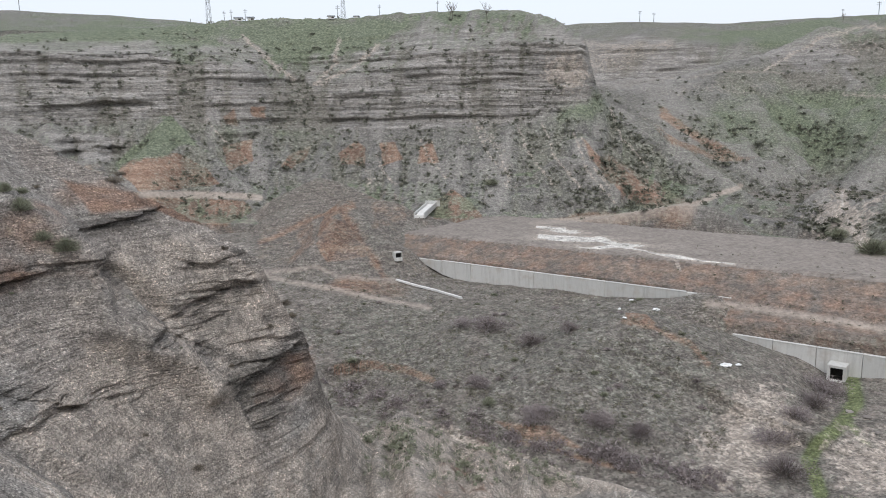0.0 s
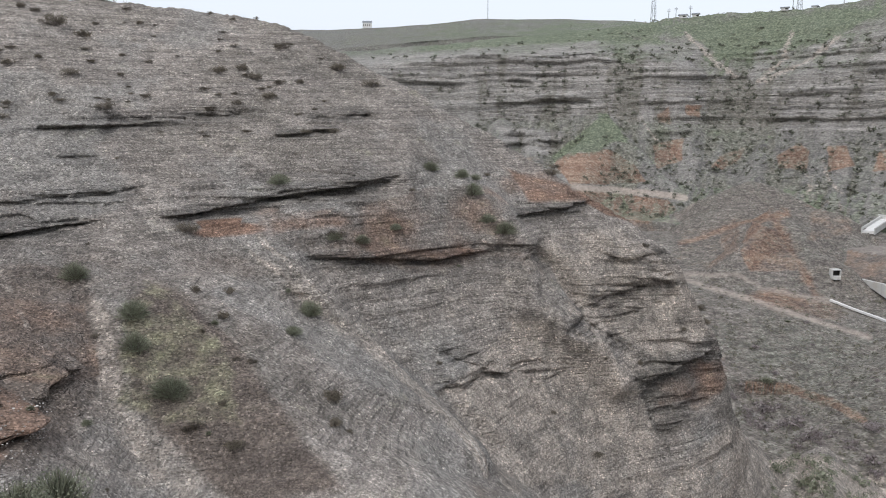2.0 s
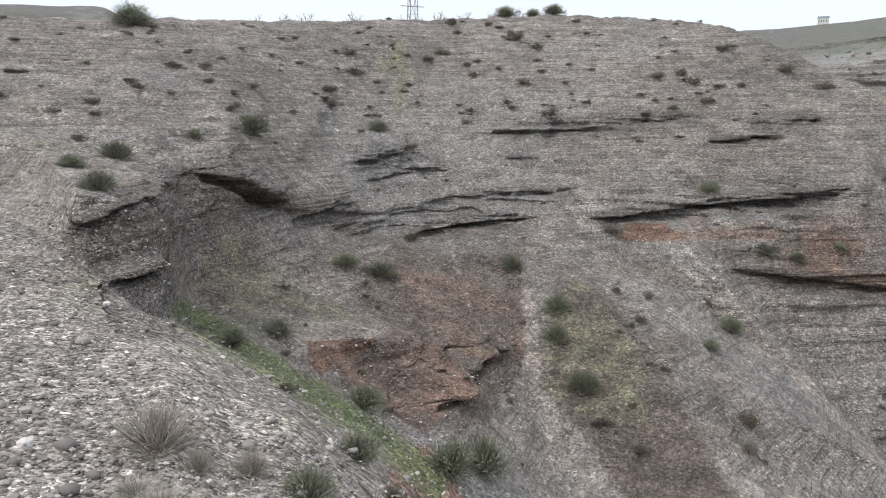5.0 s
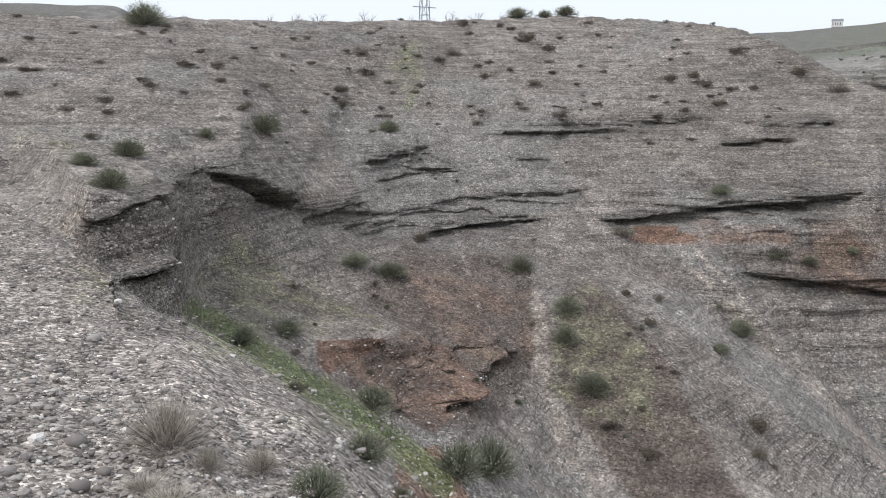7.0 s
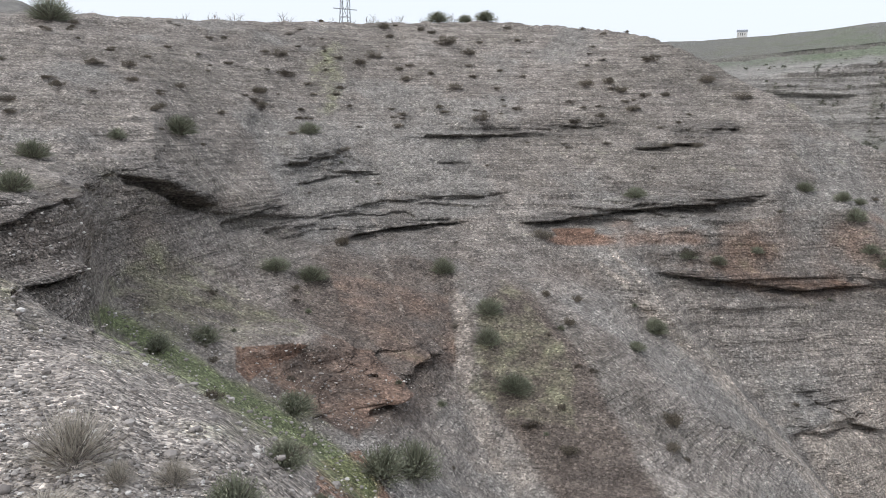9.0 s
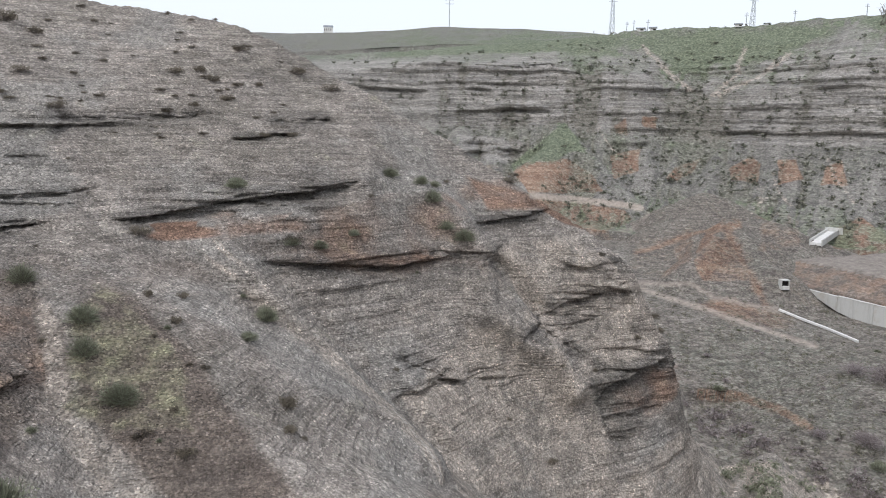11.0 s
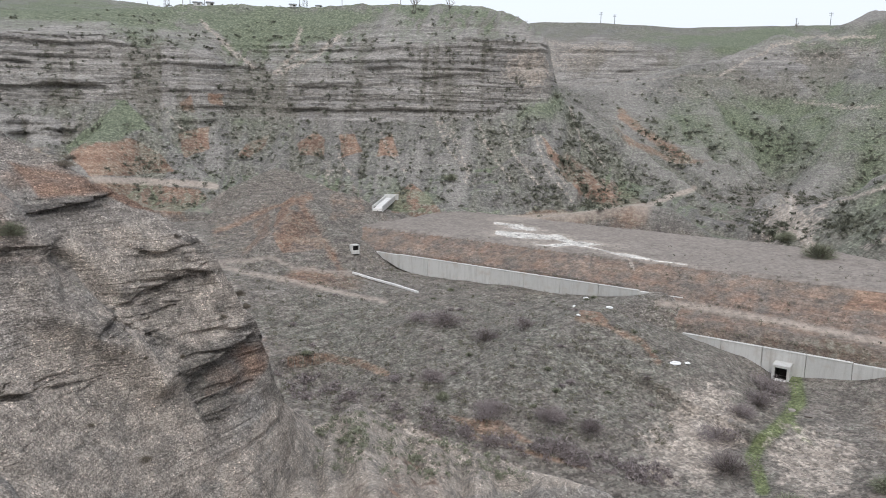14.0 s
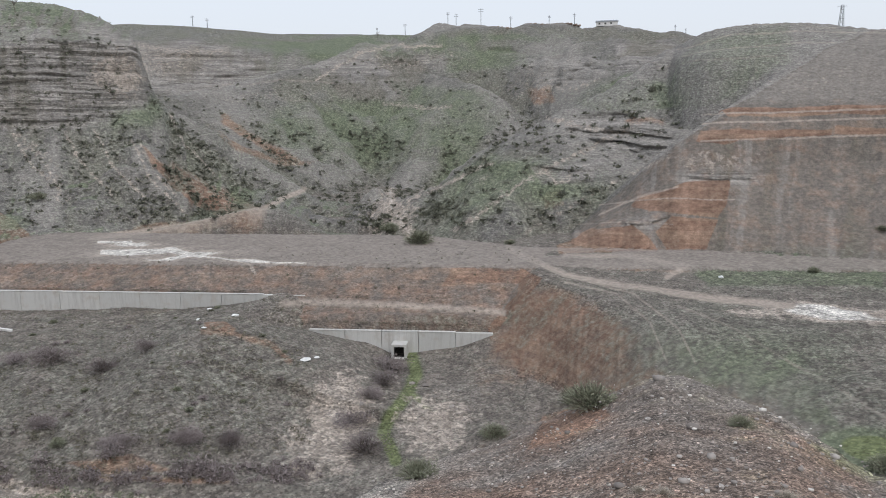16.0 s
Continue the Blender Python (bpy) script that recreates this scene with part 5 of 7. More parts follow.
    masks = {
        "red": np.maximum(np.maximum(orange, RED.weight(wob_b, wob_e)), np.maximum(BANKS.weight(bearing, angle + 0.2 * n2), ORE.weight(bearing, angle + 0.5 * n2))) + np.where(kind == 1, 0.25 * banked + 0.25 * ramp(steep_slope, 0.4, 0.7), 0) + np.where((kind == 2) & (z < CREST - 0.35), 0.5, 0) + np.where(kind == 5, 0.34 * raw * (1 - ramp(angle, 0, 1.5)), 0),
        "lush": np.maximum(np.clip(GRASS.weight(bearing + 0.3 * n, angle + 0.3 * n2) - 1.45, 0, 1) * 2, np.maximum(STREAM.weight(bearing + 0.3 * n, angle + 0.25 * n2), 0.4 * SWARD.weight(bearing, angle + 0.4 * n2))),
        "grass": np.minimum(np.maximum(np.maximum(turf, GRASS.weight(wob_b, wob_e, 1)), np.maximum(SWARD.weight(bearing, angle + 0.4 * n2), 1.5 * STREAM.weight(bearing + 0.3 * n, angle + 0.25 * n2))), 1.5) + 0.45 * (kind == 1) + 0.5 * (kind == 4) + 0.5 * ((kind == 3) & (slope < 0.5)) + 0.55 * (kind == 6) + 0.6 * ((kind == 5) * (1 - raw)) + 0.6 * (kind == 3) * (1 - cliff) - 0.6 * beds - 0.5 * streak * (kind != 0) + 0.1 * n,
        "pale": np.maximum(np.maximum(SILT.weight(wob_b, wob_e), PALE.weight(bearing + 0.9 * n, angle + 0.7 * n2, 1.3)), np.maximum(SCREE.weight(bearing, angle + 0.3 * n2), LIME.weight(bearing, angle + 0.08 * n2))),
        "track": rut,
        "bedded": bedded,
        "hazed": hazed.astype(np.float32),
        "brown": np.where(is_near, np.maximum(DUN.weight(wob_b, wob_e, 1), BARE_BROWN.weight(wob_b, wob_e)), 0),
        "smooth": np.where(kind == 5, 0.3 + 0.7 * raw, np.where((kind == 3) | (kind == 4), 0.4, np.where(kind == 2, 0.55, np.where(kind == 1, 0.95 * banked, 0)))),
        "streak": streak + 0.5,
        "gravel": np.where(is_near, 1.0, 0.0),
        "fore": np.where(is_near, 1 - ramp(dist, 14, 22), 0.0),
        "rock": np.clip(steep * np.where(is_near, 0.12, np.where(kind == 6, 0.55, np.where(is_far, 1.0, 0.45))) + 0.7 * bedded, 0, 1),
        "packed": np.where((kind == 2) & (z > CREST - 0.35), 1.0, 0.0),
    }
    na, nr = z.shape
    verts = np.stack([x, y, z], -1).reshape(-1, 3)
    here, there = np.arange(na)[:, None] * nr, (np.arange(na)[:, None] + 1) % na * nr
    k = np.arange(nr - 1)[None]
    faces = np.stack([(here + k).ravel(), (here + k + 1).ravel(), (there + k + 1).ravel(), (there + k).ravel()], -1)[:, ::-1]
    me = bpy.data.meshes.new("ground")
    me.vertices.add(len(verts))
    me.vertices.foreach_set("co", verts.astype(np.float32).ravel())
    me.loops.add(faces.size)
    me.loops.foreach_set("vertex_index", faces.astype(np.int32).ravel())
    me.polygons.add(len(faces))
    me.polygons.foreach_set("loop_start", np.arange(0, faces.size, 4, dtype=np.int32))
    me.polygons.foreach_set("use_smooth", np.ones(len(faces), bool))
    me.update(calc_edges=True)
    for key, v in masks.items():
        me.attributes.new(key, "FLOAT", "POINT").data.foreach_set("value", np.clip(v, 0, 3).astype(np.float32).ravel())
    return me, (x, y, z, kind, humped)



# ---- materials ----
class Nodes:
    """Small helper to write node trees as expressions."""

    def __init__(self, name):
        self.mat = bpy.data.materials.new(name)
        self.mat.use_nodes = True
        self.tree = self.mat.node_tree
        self.bsdf = self.tree.nodes["Principled BSDF"]
        self.bsdf.inputs["Specular IOR Level"].default_value = 0.2
        self.bsdf.inputs["Roughness"].default_value = 0.95
        self.place = self.tree.nodes.new("ShaderNodeNewGeometry").outputs["Position"]

    def put(self, socket, value):
        if isinstance(value, bpy.types.NodeSocket):
            self.tree.links.new(value, socket)
        elif isinstance(value, tuple) and len(value) == 3 and len(socket.default_value) == 4:
            socket.default_value = (*value, 1)
        else:
            socket.default_value = value

    def math(self, op, a, b=0.0, c=0.0):
        n = self.tree.nodes.new("ShaderNodeMath")
        n.operation = op
        for s, v in zip(n.inputs, (a, b, c)):
            self.put(s, v)
        return n.outputs[0]

    def ramp(self, v, a, b, to=(0.0, 1.0)):
        n = self.tree.nodes.new("ShaderNodeMapRange")
        n.interpolation_type = "SMOOTHSTEP"
        for s, w in zip(n.inputs, (v, a, b, *to)):
            self.put(s, w)
        return n.outputs[0]

    def mix(self, f, a, b, how="MIX"):
        n = self.tree.nodes.new("ShaderNodeMix")
        n.data_type, n.blend_type = "RGBA", how
        for i, v in ((0, f), (6, a), (7, b)):
            self.put(n.inputs[i], v)
        return n.outputs[2]

    def attr(self, name):
        n = self.tree.nodes.new("ShaderNodeAttribute")
        n.attribute_name = name
        return n.outputs["Fac"]

    def scaled(self, s):
        n = self.tree.nodes.new("ShaderNodeMapping")
        self.put(n.inputs["Vector"], self.place)
        n.inputs["Scale"].default_value = s if isinstance(s, tuple) else (s, s, s)
        return n.outputs[0]

    def noise(self, scale, detail=4.0, rough=0.6):
        n = self.tree.nodes.new("ShaderNodeTexNoise")
        self.put(n.inputs["Vector"], self.scaled(scale))
        n.inputs["Scale"].default_value, n.inputs["Detail"].default_value, n.inputs["Roughness"].default_value = 1, detail, rough
        return n.outputs["Fac"]

    def cells(self, scale, out="Color"):
        n = self.tree.nodes.new("ShaderNodeTexVoronoi")
        self.put(n.inputs["Vector"], self.scaled(scale))
        n.inputs["Scale"].default_value = 1
        return n.outputs[out]

    def bump(self, height, strength, dist, normal=None):
        n = self.tree.nodes.new("ShaderNodeBump")
        self.put(n.inputs["Height"], height)
        n.inputs["Strength"].default_value, n.inputs["Distance"].default_value = strength, dist
        if normal is not None:
            self.put(n.inputs["Normal"], normal)
        return n.outputs[0]

    def done(self, colour, normal=None, rough=None, metal=None):
        self.put(self.bsdf.inputs["Base Color"], colour)
        if normal is not None:
            self.put(self.bsdf.inputs["Normal"], normal)
        if rough is not None:
            self.put(self.bsdf.inputs["Roughness"], rough)
        if metal is not None:
            self.put(self.bsdf.inputs["Metallic"], metal)
        return self.mat


def ground_material():
    m = Nodes("canyon_soil")
    big, mid, fine = m.noise(0.03, 4), m.noise(0.35, 4, 0.6), m.noise(1.3, 2, 0.6)
    fore = m.attr("fore")
    gravel, rock = m.attr("gravel"), m.attr("rock")
    earth = m.mix(m.ramp(mid, 0.3, 0.7), (0.185, 0.168, 0.152), (0.30, 0.276, 0.25))
    earth = m.mix(m.ramp(big, 0.35, 0.65), earth, (0.245, 0.22, 0.197))
    # far earth is multiplied bluer: distance haze put into its colour
    earth = m.mix(1.0, earth, m.mix(gravel, m.mix(m.attr("hazed"), (0.76, 0.75, 0.74), (0.7, 0.73, 0.765)), (1.1, 1.085, 1.07)), "MULTIPLY")
    beds = m.noise((0.03, 0.03, 1.1), 4, 0.7)
    rockc = m.mix(m.ramp(beds, 0.35, 0.65), (0.2, 0.19, 0.178), (0.42, 0.395, 0.365))
    earth = m.mix(m.math("MULTIPLY", gravel, m.ramp(m.noise(0.12, 4), 0.35, 0.65, (0.1, 0.75))), earth, (0.41, 0.366, 0.325))
    col = m.mix(m.math("MULTIPLY", rock, m.ramp(gravel, 0.0, 1.0, (0.9, 0.35))), earth, rockc)
    thin = m.noise((0.2, 0.2, 3.2), 3, 0.65)
    col = m.mix(m.math("MULTIPLY", m.ramp(thin, 0.5, 0.66, (0.0, 0.55)), rock), col, (0.14, 0.127, 0.112))
    beds_near = m.noise((0.13, 0.13, 3.4), 4, 0.7)
    lines = m.noise((0.4, 0.4, 11.0), 3, 0.6)
    col = m.mix(m.math("MULTIPLY", m.math("MULTIPLY", gravel, m.math("SUBTRACT", 1.0, fore)), m.ramp(lines, 0.48, 0.62, (0.0, 0.68))), col, (0.16, 0.145, 0.13))
    col = m.mix(m.math("MULTIPLY", gravel, m.ramp(beds_near, 0.46, 0.6, (0.0, 0.32))), col, (0.15, 0.132, 0.115))
    # near ledges: rock laminae, with the overhangs' shade put into their dark tone
    laminae = m.noise((0.25, 0.25, 9.0), 3, 0.6)
    col = m.mix(m.math("MULTIPLY", m.math("MULTIPLY", gravel, m.attr("bedded")), m.ramp(laminae, 0.42, 0.58, (0.3, 0.9))), col, (0.13, 0.118, 0.106))
    # uneven soil tone; on far land it also carries the painted relief shading
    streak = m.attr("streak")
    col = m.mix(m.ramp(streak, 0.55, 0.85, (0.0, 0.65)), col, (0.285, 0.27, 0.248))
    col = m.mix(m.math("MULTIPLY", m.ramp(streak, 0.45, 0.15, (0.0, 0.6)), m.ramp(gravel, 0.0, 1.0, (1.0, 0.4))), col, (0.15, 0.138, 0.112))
    dun = m.mix(m.ramp(mid, 0.3, 0.7), (0.105, 0.083, 0.07), (0.185, 0.15, 0.125))
    worn_brown = m.math("ADD", m.attr("brown"), m.math("MULTIPLY", m.math("SUBTRACT", mid, 0.5), 1.2))
    col = m.mix(m.ramp(worn_brown, 0.2, 0.9, (0.0, 0.85)), col, dun)
    reds = m.mix(m.ramp(mid, 0.3, 0.7), (0.195, 0.118, 0.083), (0.28, 0.176, 0.127))
    layers = m.noise((0.03, 0.03, 0.75), 3, 0.6)
    reds = m.mix(m.math("MULTIPLY", m.ramp(layers, 0.48, 0.6, (0.0, 0.45)), m.math("SUBTRACT", 1.0, gravel)), reds, (0.38, 0.27, 0.195))
    reds = m.mix(1.0, reds, m.mix(m.ramp(m.attr("streak"), 0.3, 0.75), (0.82, 0.83, 0.84), (1.16, 1.16, 1.16)), "MULTIPLY")
    broken = m.math("ADD", m.attr("red"), m.math("MULTIPLY", m.math("SUBTRACT", mid, 0.5), 1.3))
    col = m.mix(m.ramp(broken, 0.2, 0.95, (0.0, 0.9)), col, reds)
    # gravel: flat-lying stones, finer on the near slopes, some of them pale
    def stones_of(*sizes):
        out = 1.0
        for scale, low, high, rare, gain in sizes:
            sep = m.tree.nodes.new("ShaderNodeSeparateColor")
            m.put(sep.inputs[0], m.cells(scale))
            one = m.math("ADD", m.ramp(sep.outputs[0], 0.0, 1.0, (low, high)), m.ramp(sep.outputs[1], rare, rare + 0.015, (0.0, gain)))
            out = m.math("MULTIPLY", out, one)
        return out

    slope_stones = stones_of(((17.0, 17.0, 21.0), 0.6, 1.3, 0.92, 0.8), ((7.0, 7.0, 10.0), 0.84, 1.14, 0.96, 0.4))
    fore_stones = stones_of(((36.0, 36.0, 38.0), 0.45, 1.45, 0.92, 0.9), ((15.0, 15.0, 16.0), 0.62, 1.34, 0.93, 0.9))
    steps = m.noise((0.35, 0.35, 4.5), 3, 0.65)
    tussock = stones_of(((1.7, 1.7, 2.8), 0.86, 1.1, 0.92, 0.14), ((4.2, 4.2, 6.0), 0.66, 1.26, 0.93, 0.3))
    tussock = m.math("MULTIPLY", tussock, m.ramp(steps, 0.36, 0.62, (1.16, 0.8)))
    # thin grass
    green = m.mix(m.ramp(fine, 0.3, 0.7), (0.118, 0.121, 0.098), (0.19, 0.192, 0.16))
    # far grass is lifted paler for the same painted haze
    green = m.mix(1.0, green, m.mix(m.attr("hazed"), (1.0, 1.0, 1.0), (1.25, 1.26, 1.25)), "MULTIPLY")
    green = m.mix(gravel, green, m.mix(m.ramp(fine, 0.3, 0.7), (0.15, 0.155, 0.09), (0.235, 0.235, 0.145)))
    green = m.mix(m.math("MULTIPLY", m.ramp(m.attr("grass"), 0.8, 1.35, (0.0, 0.75)), m.math("SUBTRACT", 1.0, gravel)), green, m.mix(m.ramp(fine, 0.3, 0.7), (0.11, 0.142, 0.085), (0.165, 0.20, 0.12)))
    bright = m.mix(m.ramp(m.attr("lush"), 0.1, 0.7), green, (0.15, 0.182, 0.08))
    tuft = m.math("ADD", m.math("MULTIPLY", m.attr("grass"), 0.62), m.math("ADD", m.math("MULTIPLY", m.math("SUBTRACT", mid, 0.5), 1.0), m.math("MULTIPLY", m.math("SUBTRACT", fine, 0.5), 1.0)))
    col = m.mix(m.ramp(tuft, 0.12, 0.85, (0.0, 0.85)), col, bright)
    # bare tracks, pale silt and spilt lime
    white = m.mix(m.ramp(m.attr("pale"), 0.9, 1.2), (0.40, 0.35, 0.302), (0.68, 0.655, 0.61))
    braids = m.math("ABSOLUTE", m.math("SUBTRACT", m.noise(0.16, 4, 0.55), 0.5))
    white = m.mix(m.ramp(braids, 0.0, 0.035, (0.6, 0.0)), white, (0.2, 0.185, 0.165))
    silt = m.math("ADD", m.attr("pale"), m.math("MULTIPLY", m.math("SUBTRACT", m.noise(0.8, 3, 0.6), 0.5), 1.6))
    col = m.mix(m.ramp(silt, 0.35, 0.75, (0.0, 0.9)), col, white)
    col = m.mix(1.0, col, m.mix(gravel, m.mix(m.math("MULTIPLY", m.attr("smooth"), 0.75), tussock, (0.95, 0.95, 0.95)), m.mix(fore, slope_stones, fore_stones)), "MULTIPLY")
    worn = m.math("ADD", m.attr("track"), m.math("MULTIPLY", m.math("SUBTRACT", mid, 0.5), 0.5))
    col = m.mix(m.ramp(worn, 0.25, 0.8, (0.0, 0.88)), col, (0.37, 0.32, 0.275))
    col = m.mix(m.math("MULTIPLY", m.math("MULTIPLY", m.attr("packed"), m.ramp(mid, 0.2, 0.7, (0.4, 0.8))), m.ramp(m.attr("pale"), 0.6, 1.0, (1.0, 0.0))), col, (0.285, 0.252, 0.225))
    col = m.mix(1.0, col, m.mix(m.ramp(fine, 0.3, 0.7), (0.82, 0.82, 0.82), (1.16, 1.16, 1.16)), "MULTIPLY")
    lumps = m.mix(gravel, m.cells((2.4, 2.4, 3.4), "Distance"), m.mix(fore, m.cells((15.0, 15.0, 19.0), "Distance"), m.cells((36.0, 36.0, 38.0), "Distance")))
    size = m.mix(gravel, m.mix(m.attr("smooth"), (0.26, 0.26, 0.26), (0.06, 0.06, 0.06)), m.mix(fore, (0.1, 0.1, 0.1), (0.03, 0.03, 0.03)))
    nrm = m.bump(m.math("MULTIPLY", m.math("SUBTRACT", 1.0, lumps), size), 0.8, 1.0)
    nrm = m.bump(m.noise(0.7, 4, 0.6), 0.5, 0.5, nrm)
    nrm = m.bump(m.math("MULTIPLY", m.math("ADD", thin, beds), rock), 0.7, 0.6, nrm)
    nrm = m.bump(m.math("MULTIPLY", m.math("SUBTRACT", 1.0, lines), gravel), 0.6, 0.25, nrm)
    return m.done(col, nrm)


# ---- the ground ----
ground_mesh, ground_grid = build_ground()
ground = tagged(new("ground", ground_mesh), "grey-brown gravelly canyon land with red earth and thin grass", "ground", kind="structure")
ground_mesh.materials.append(ground_material())

GX, GY, GZ, GKIND, GHUMP = ground_grid
GD = np.hypot(GX, GY)
GA = np.degrees(np.arctan2(GZ, GD))


def column(bearing):
    return int(np.argmin(np.abs(BEARINGS - bearing)))


def spot(bearing, angle):
    """The first place of the ground on that bearing which lies at the slope angle or over it."""
    i = column(bearing)
    hits = np.nonzero((GA[i] >= angle) & (GD[i] > 2.5))[0]
    j = hits[0] if len(hits) else int(GA[i].argmax())
    return Vector((float(GX[i, j]), float(GY[i, j]), float(GZ[i, j]))), int(GKIND[i, j])


def hump(bearing, angle):
    """How far the ground stands out at a place: over 0 on crests, under 0 in hollows."""
    i = column(bearing)
    hits = np.nonzero((GA[i] >= angle) & (GD[i] > 2.5))[0]
    return float(GHUMP[i, hits[0]]) if len(hits) else 0.0


def skyline(bearing, least=150):
    i = column(bearing)
    j = int(np.where(GD[i] > least, GA[i], -90).argmax())
    return Vector((float(GX[i, j]), float(GY[i, j]), float(GZ[i, j])))


def ground_at(x, y):
    """Height of the ground at a place of the plan."""
    i, d = column(math.degrees(math.atan2(-x, y))), math.hypot(x, y)
    return float(np.interp(d, GD[i], GZ[i]))


def plan(bearing, dist):
    a = radians(bearing)
    return Vector((-math.sin(a) * dist, math.cos(a) * dist))


# ---- materials of the things ----
def leaf_material(name, dark, light):
    m = Nodes(name)
    geo = m.tree.nodes.new("ShaderNodeNewGeometry")
    col = m.mix(geo.outputs["Random Per Island"], dark, light)
    col = m.mix(1.0, col, m.mix(m.noise(6.0, 3), (0.75, 0.75, 0.75), (1.25, 1.25, 1.25)), "MULTIPLY")
    m.bsdf.inputs["Roughness"].default_value = 0.8
    return m.done(col)


def stone_material():
    m = Nodes("stone")
    geo = m.tree.nodes.new("ShaderNodeNewGeometry")
    info = m.tree.nodes.new("ShaderNodeObjectInfo")
    pick = m.math("FRACT", m.math("ADD", geo.outputs["Random Per Island"], info.outputs["Random"]))
    col = m.mix(m.math("POWER", pick, 1.5), (0.2, 0.18, 0.165), (0.5, 0.465, 0.43))
    col = m.mix(m.ramp(pick, 0.87, 0.91), col, (0.68, 0.65, 0.61))
    col = m.mix(1.0, col, m.mix(m.noise(25.0, 5, 0.7), (0.7, 0.7, 0.7), (1.25, 1.25, 1.25)), "MULTIPLY")
    return m.done(col, m.bump(m.noise(40.0, 4), 0.4, 0.01), 0.85)


def concrete_material():
    m = Nodes("weathered_concrete")
    info = m.tree.nodes.new("ShaderNodeObjectInfo")
    col = m.mix(info.outputs["Random"], (0.50, 0.50, 0.48), (0.60, 0.595, 0.57))
    streak = m.noise((1.6, 1.6, 0.18), 5, 0.7)
    col = m.mix(m.ramp(streak, 0.45, 0.75, (0.0, 0.6)), col, (0.36, 0.35, 0.33))
    col = m.mix(m.ramp(m.noise(0.5, 4), 0.5, 0.75, (0.0, 0.5)), col, (0.40, 0.34, 0.28))
    col = m.mix(1.0, col, m.mix(m.noise(6.0, 5, 0.7), (0.85, 0.85, 0.85), (1.12, 1.12, 1.12)), "MULTIPLY")
    return m.done(col, m.bump(m.noise(9.0, 5), 0.3, 0.03), 0.9)


def plain_material(name, a, b, scale=8.0, rough=0.8, metal=0.0):
    m = Nodes(name)
    return m.done(m.mix(m.ramp(m.noise(scale, 5), 0.3, 0.7), a, b), m.bump(m.noise(scale * 4, 3), 0.15, 0.01), rough, metal)


CONCRETE, STONE = concrete_material(), stone_material()
# near-black for openings: unlit depth put into the colour; shed windows share it
DARK = plain_material("opening_shade", (0.02, 0.02, 0.02), (0.05, 0.045, 0.04))
STEEL = plain_material("dull_steel", (0.22, 0.24, 0.26), (0.32, 0.34, 0.36), 3.0, 0.5, 0.6)
BARK = plain_material("grey_bark", (0.10, 0.085, 0.075), (0.19, 0.165, 0.145), 20.0)
WHITEWASH = plain_material("white_render", (0.62, 0.61, 0.59), (0.74, 0.73, 0.71), 1.0)
RUBBISH = plain_material("white_plastic", (0.68, 0.69, 0.68), (0.8, 0.8, 0.79), 4.0, 0.5)
BROWN = plain_material("brown_cover", (0.20, 0.15, 0.12), (0.28, 0.21, 0.17), 2.0)
LEAF = {
    "dark": leaf_material("dark_olive_leaf", (0.085, 0.07, 0.055), (0.19, 0.165, 0.125)),
    "green": leaf_material("grey_green_leaf", (0.125, 0.135, 0.095), (0.29, 0.30, 0.215)),
    "bare": leaf_material("bare_purple_twig", (0.15, 0.125, 0.122), (0.33, 0.29, 0.285)),
    "straw": leaf_material("dry_straw", (0.30, 0.27, 0.22), (0.52, 0.48, 0.41)),
    "far": leaf_material("scrub_leaf", (0.085, 0.09, 0.07), (0.175, 0.175, 0.135)),
    "scrub": leaf_material("grey_scrub_leaf", (0.11, 0.105, 0.08), (0.21, 0.20, 0.15)),
}


def mesh_of(name, verts, faces, mat, smooth=False):
    me = bpy.data.meshes.new(name)
    me.from_pydata([tuple(v) for v in verts], [], [tuple(f) for f in faces])
    me.materials.append(mat)
    if smooth:
        me.polygons.foreach_set("use_smooth", np.ones(len(me.polygons), bool))
    me.update()
    return me


def part(name, me, parent, label=""):
    ob = new(name, me)
    ob.parent = parent
    return tagged(ob, label)


def empty(name, place, label, category, group=""):
    ob = new(name)
    ob.empty_display_size = 0.2
    ob.location = place
    return tagged(ob, label, category, group)


def box(p, q, bevel=0.03):
    """A bevelled box from corner p to corner q."""
    bm = bmesh.new()
    bmesh.ops.create_cube(bm, size=1)
    size = [b - a for a, b in zip(p, q)]
    mid = [(a + b) / 2 for a, b in zip(p, q)]
    bmesh.ops.scale(bm, vec=size, verts=bm.verts)
    bmesh.ops.translate(bm, vec=mid, verts=bm.verts)
    if bevel:
        bmesh.ops.bevel(bm, geom=bm.edges[:], offset=bevel, segments=1, affect="EDGES")
    return bm


def bm_mesh(name, bm, mat):
    me = bpy.data.meshes.new(name)
    bm.to_mesh(me)
    bm.free()
    me.materials.append(mat)
    return me


def tube(points, radii, sides=5):
    """Vertices and faces of a tapered tube along points."""
    vs, fs = [], []
    for k, (p, r) in enumerate(zip(points, radii)):
        p = Vector(p)
        way = (Vector(points[min(k + 1, len(points) - 1)]) - Vector(points[max(k - 1, 0)])).normalized()
        s = way.orthogonal().normalized()
        t = way.cross(s)
        vs += [p + r * (math.cos(6.2832 * i / sides) * s + math.sin(6.2832 * i / sides) * t) for i in range(sides)]
    for k in range(len(points) - 1):
        for i in range(sides):
            j = (i + 1) % sides
            fs.append((k * sides + i, k * sides + j, (k + 1) * sides + j, (k + 1) * sides + i))
    fs.append(tuple(range((len(points) - 1) * sides, len(points) * sides)))
    return vs, fs


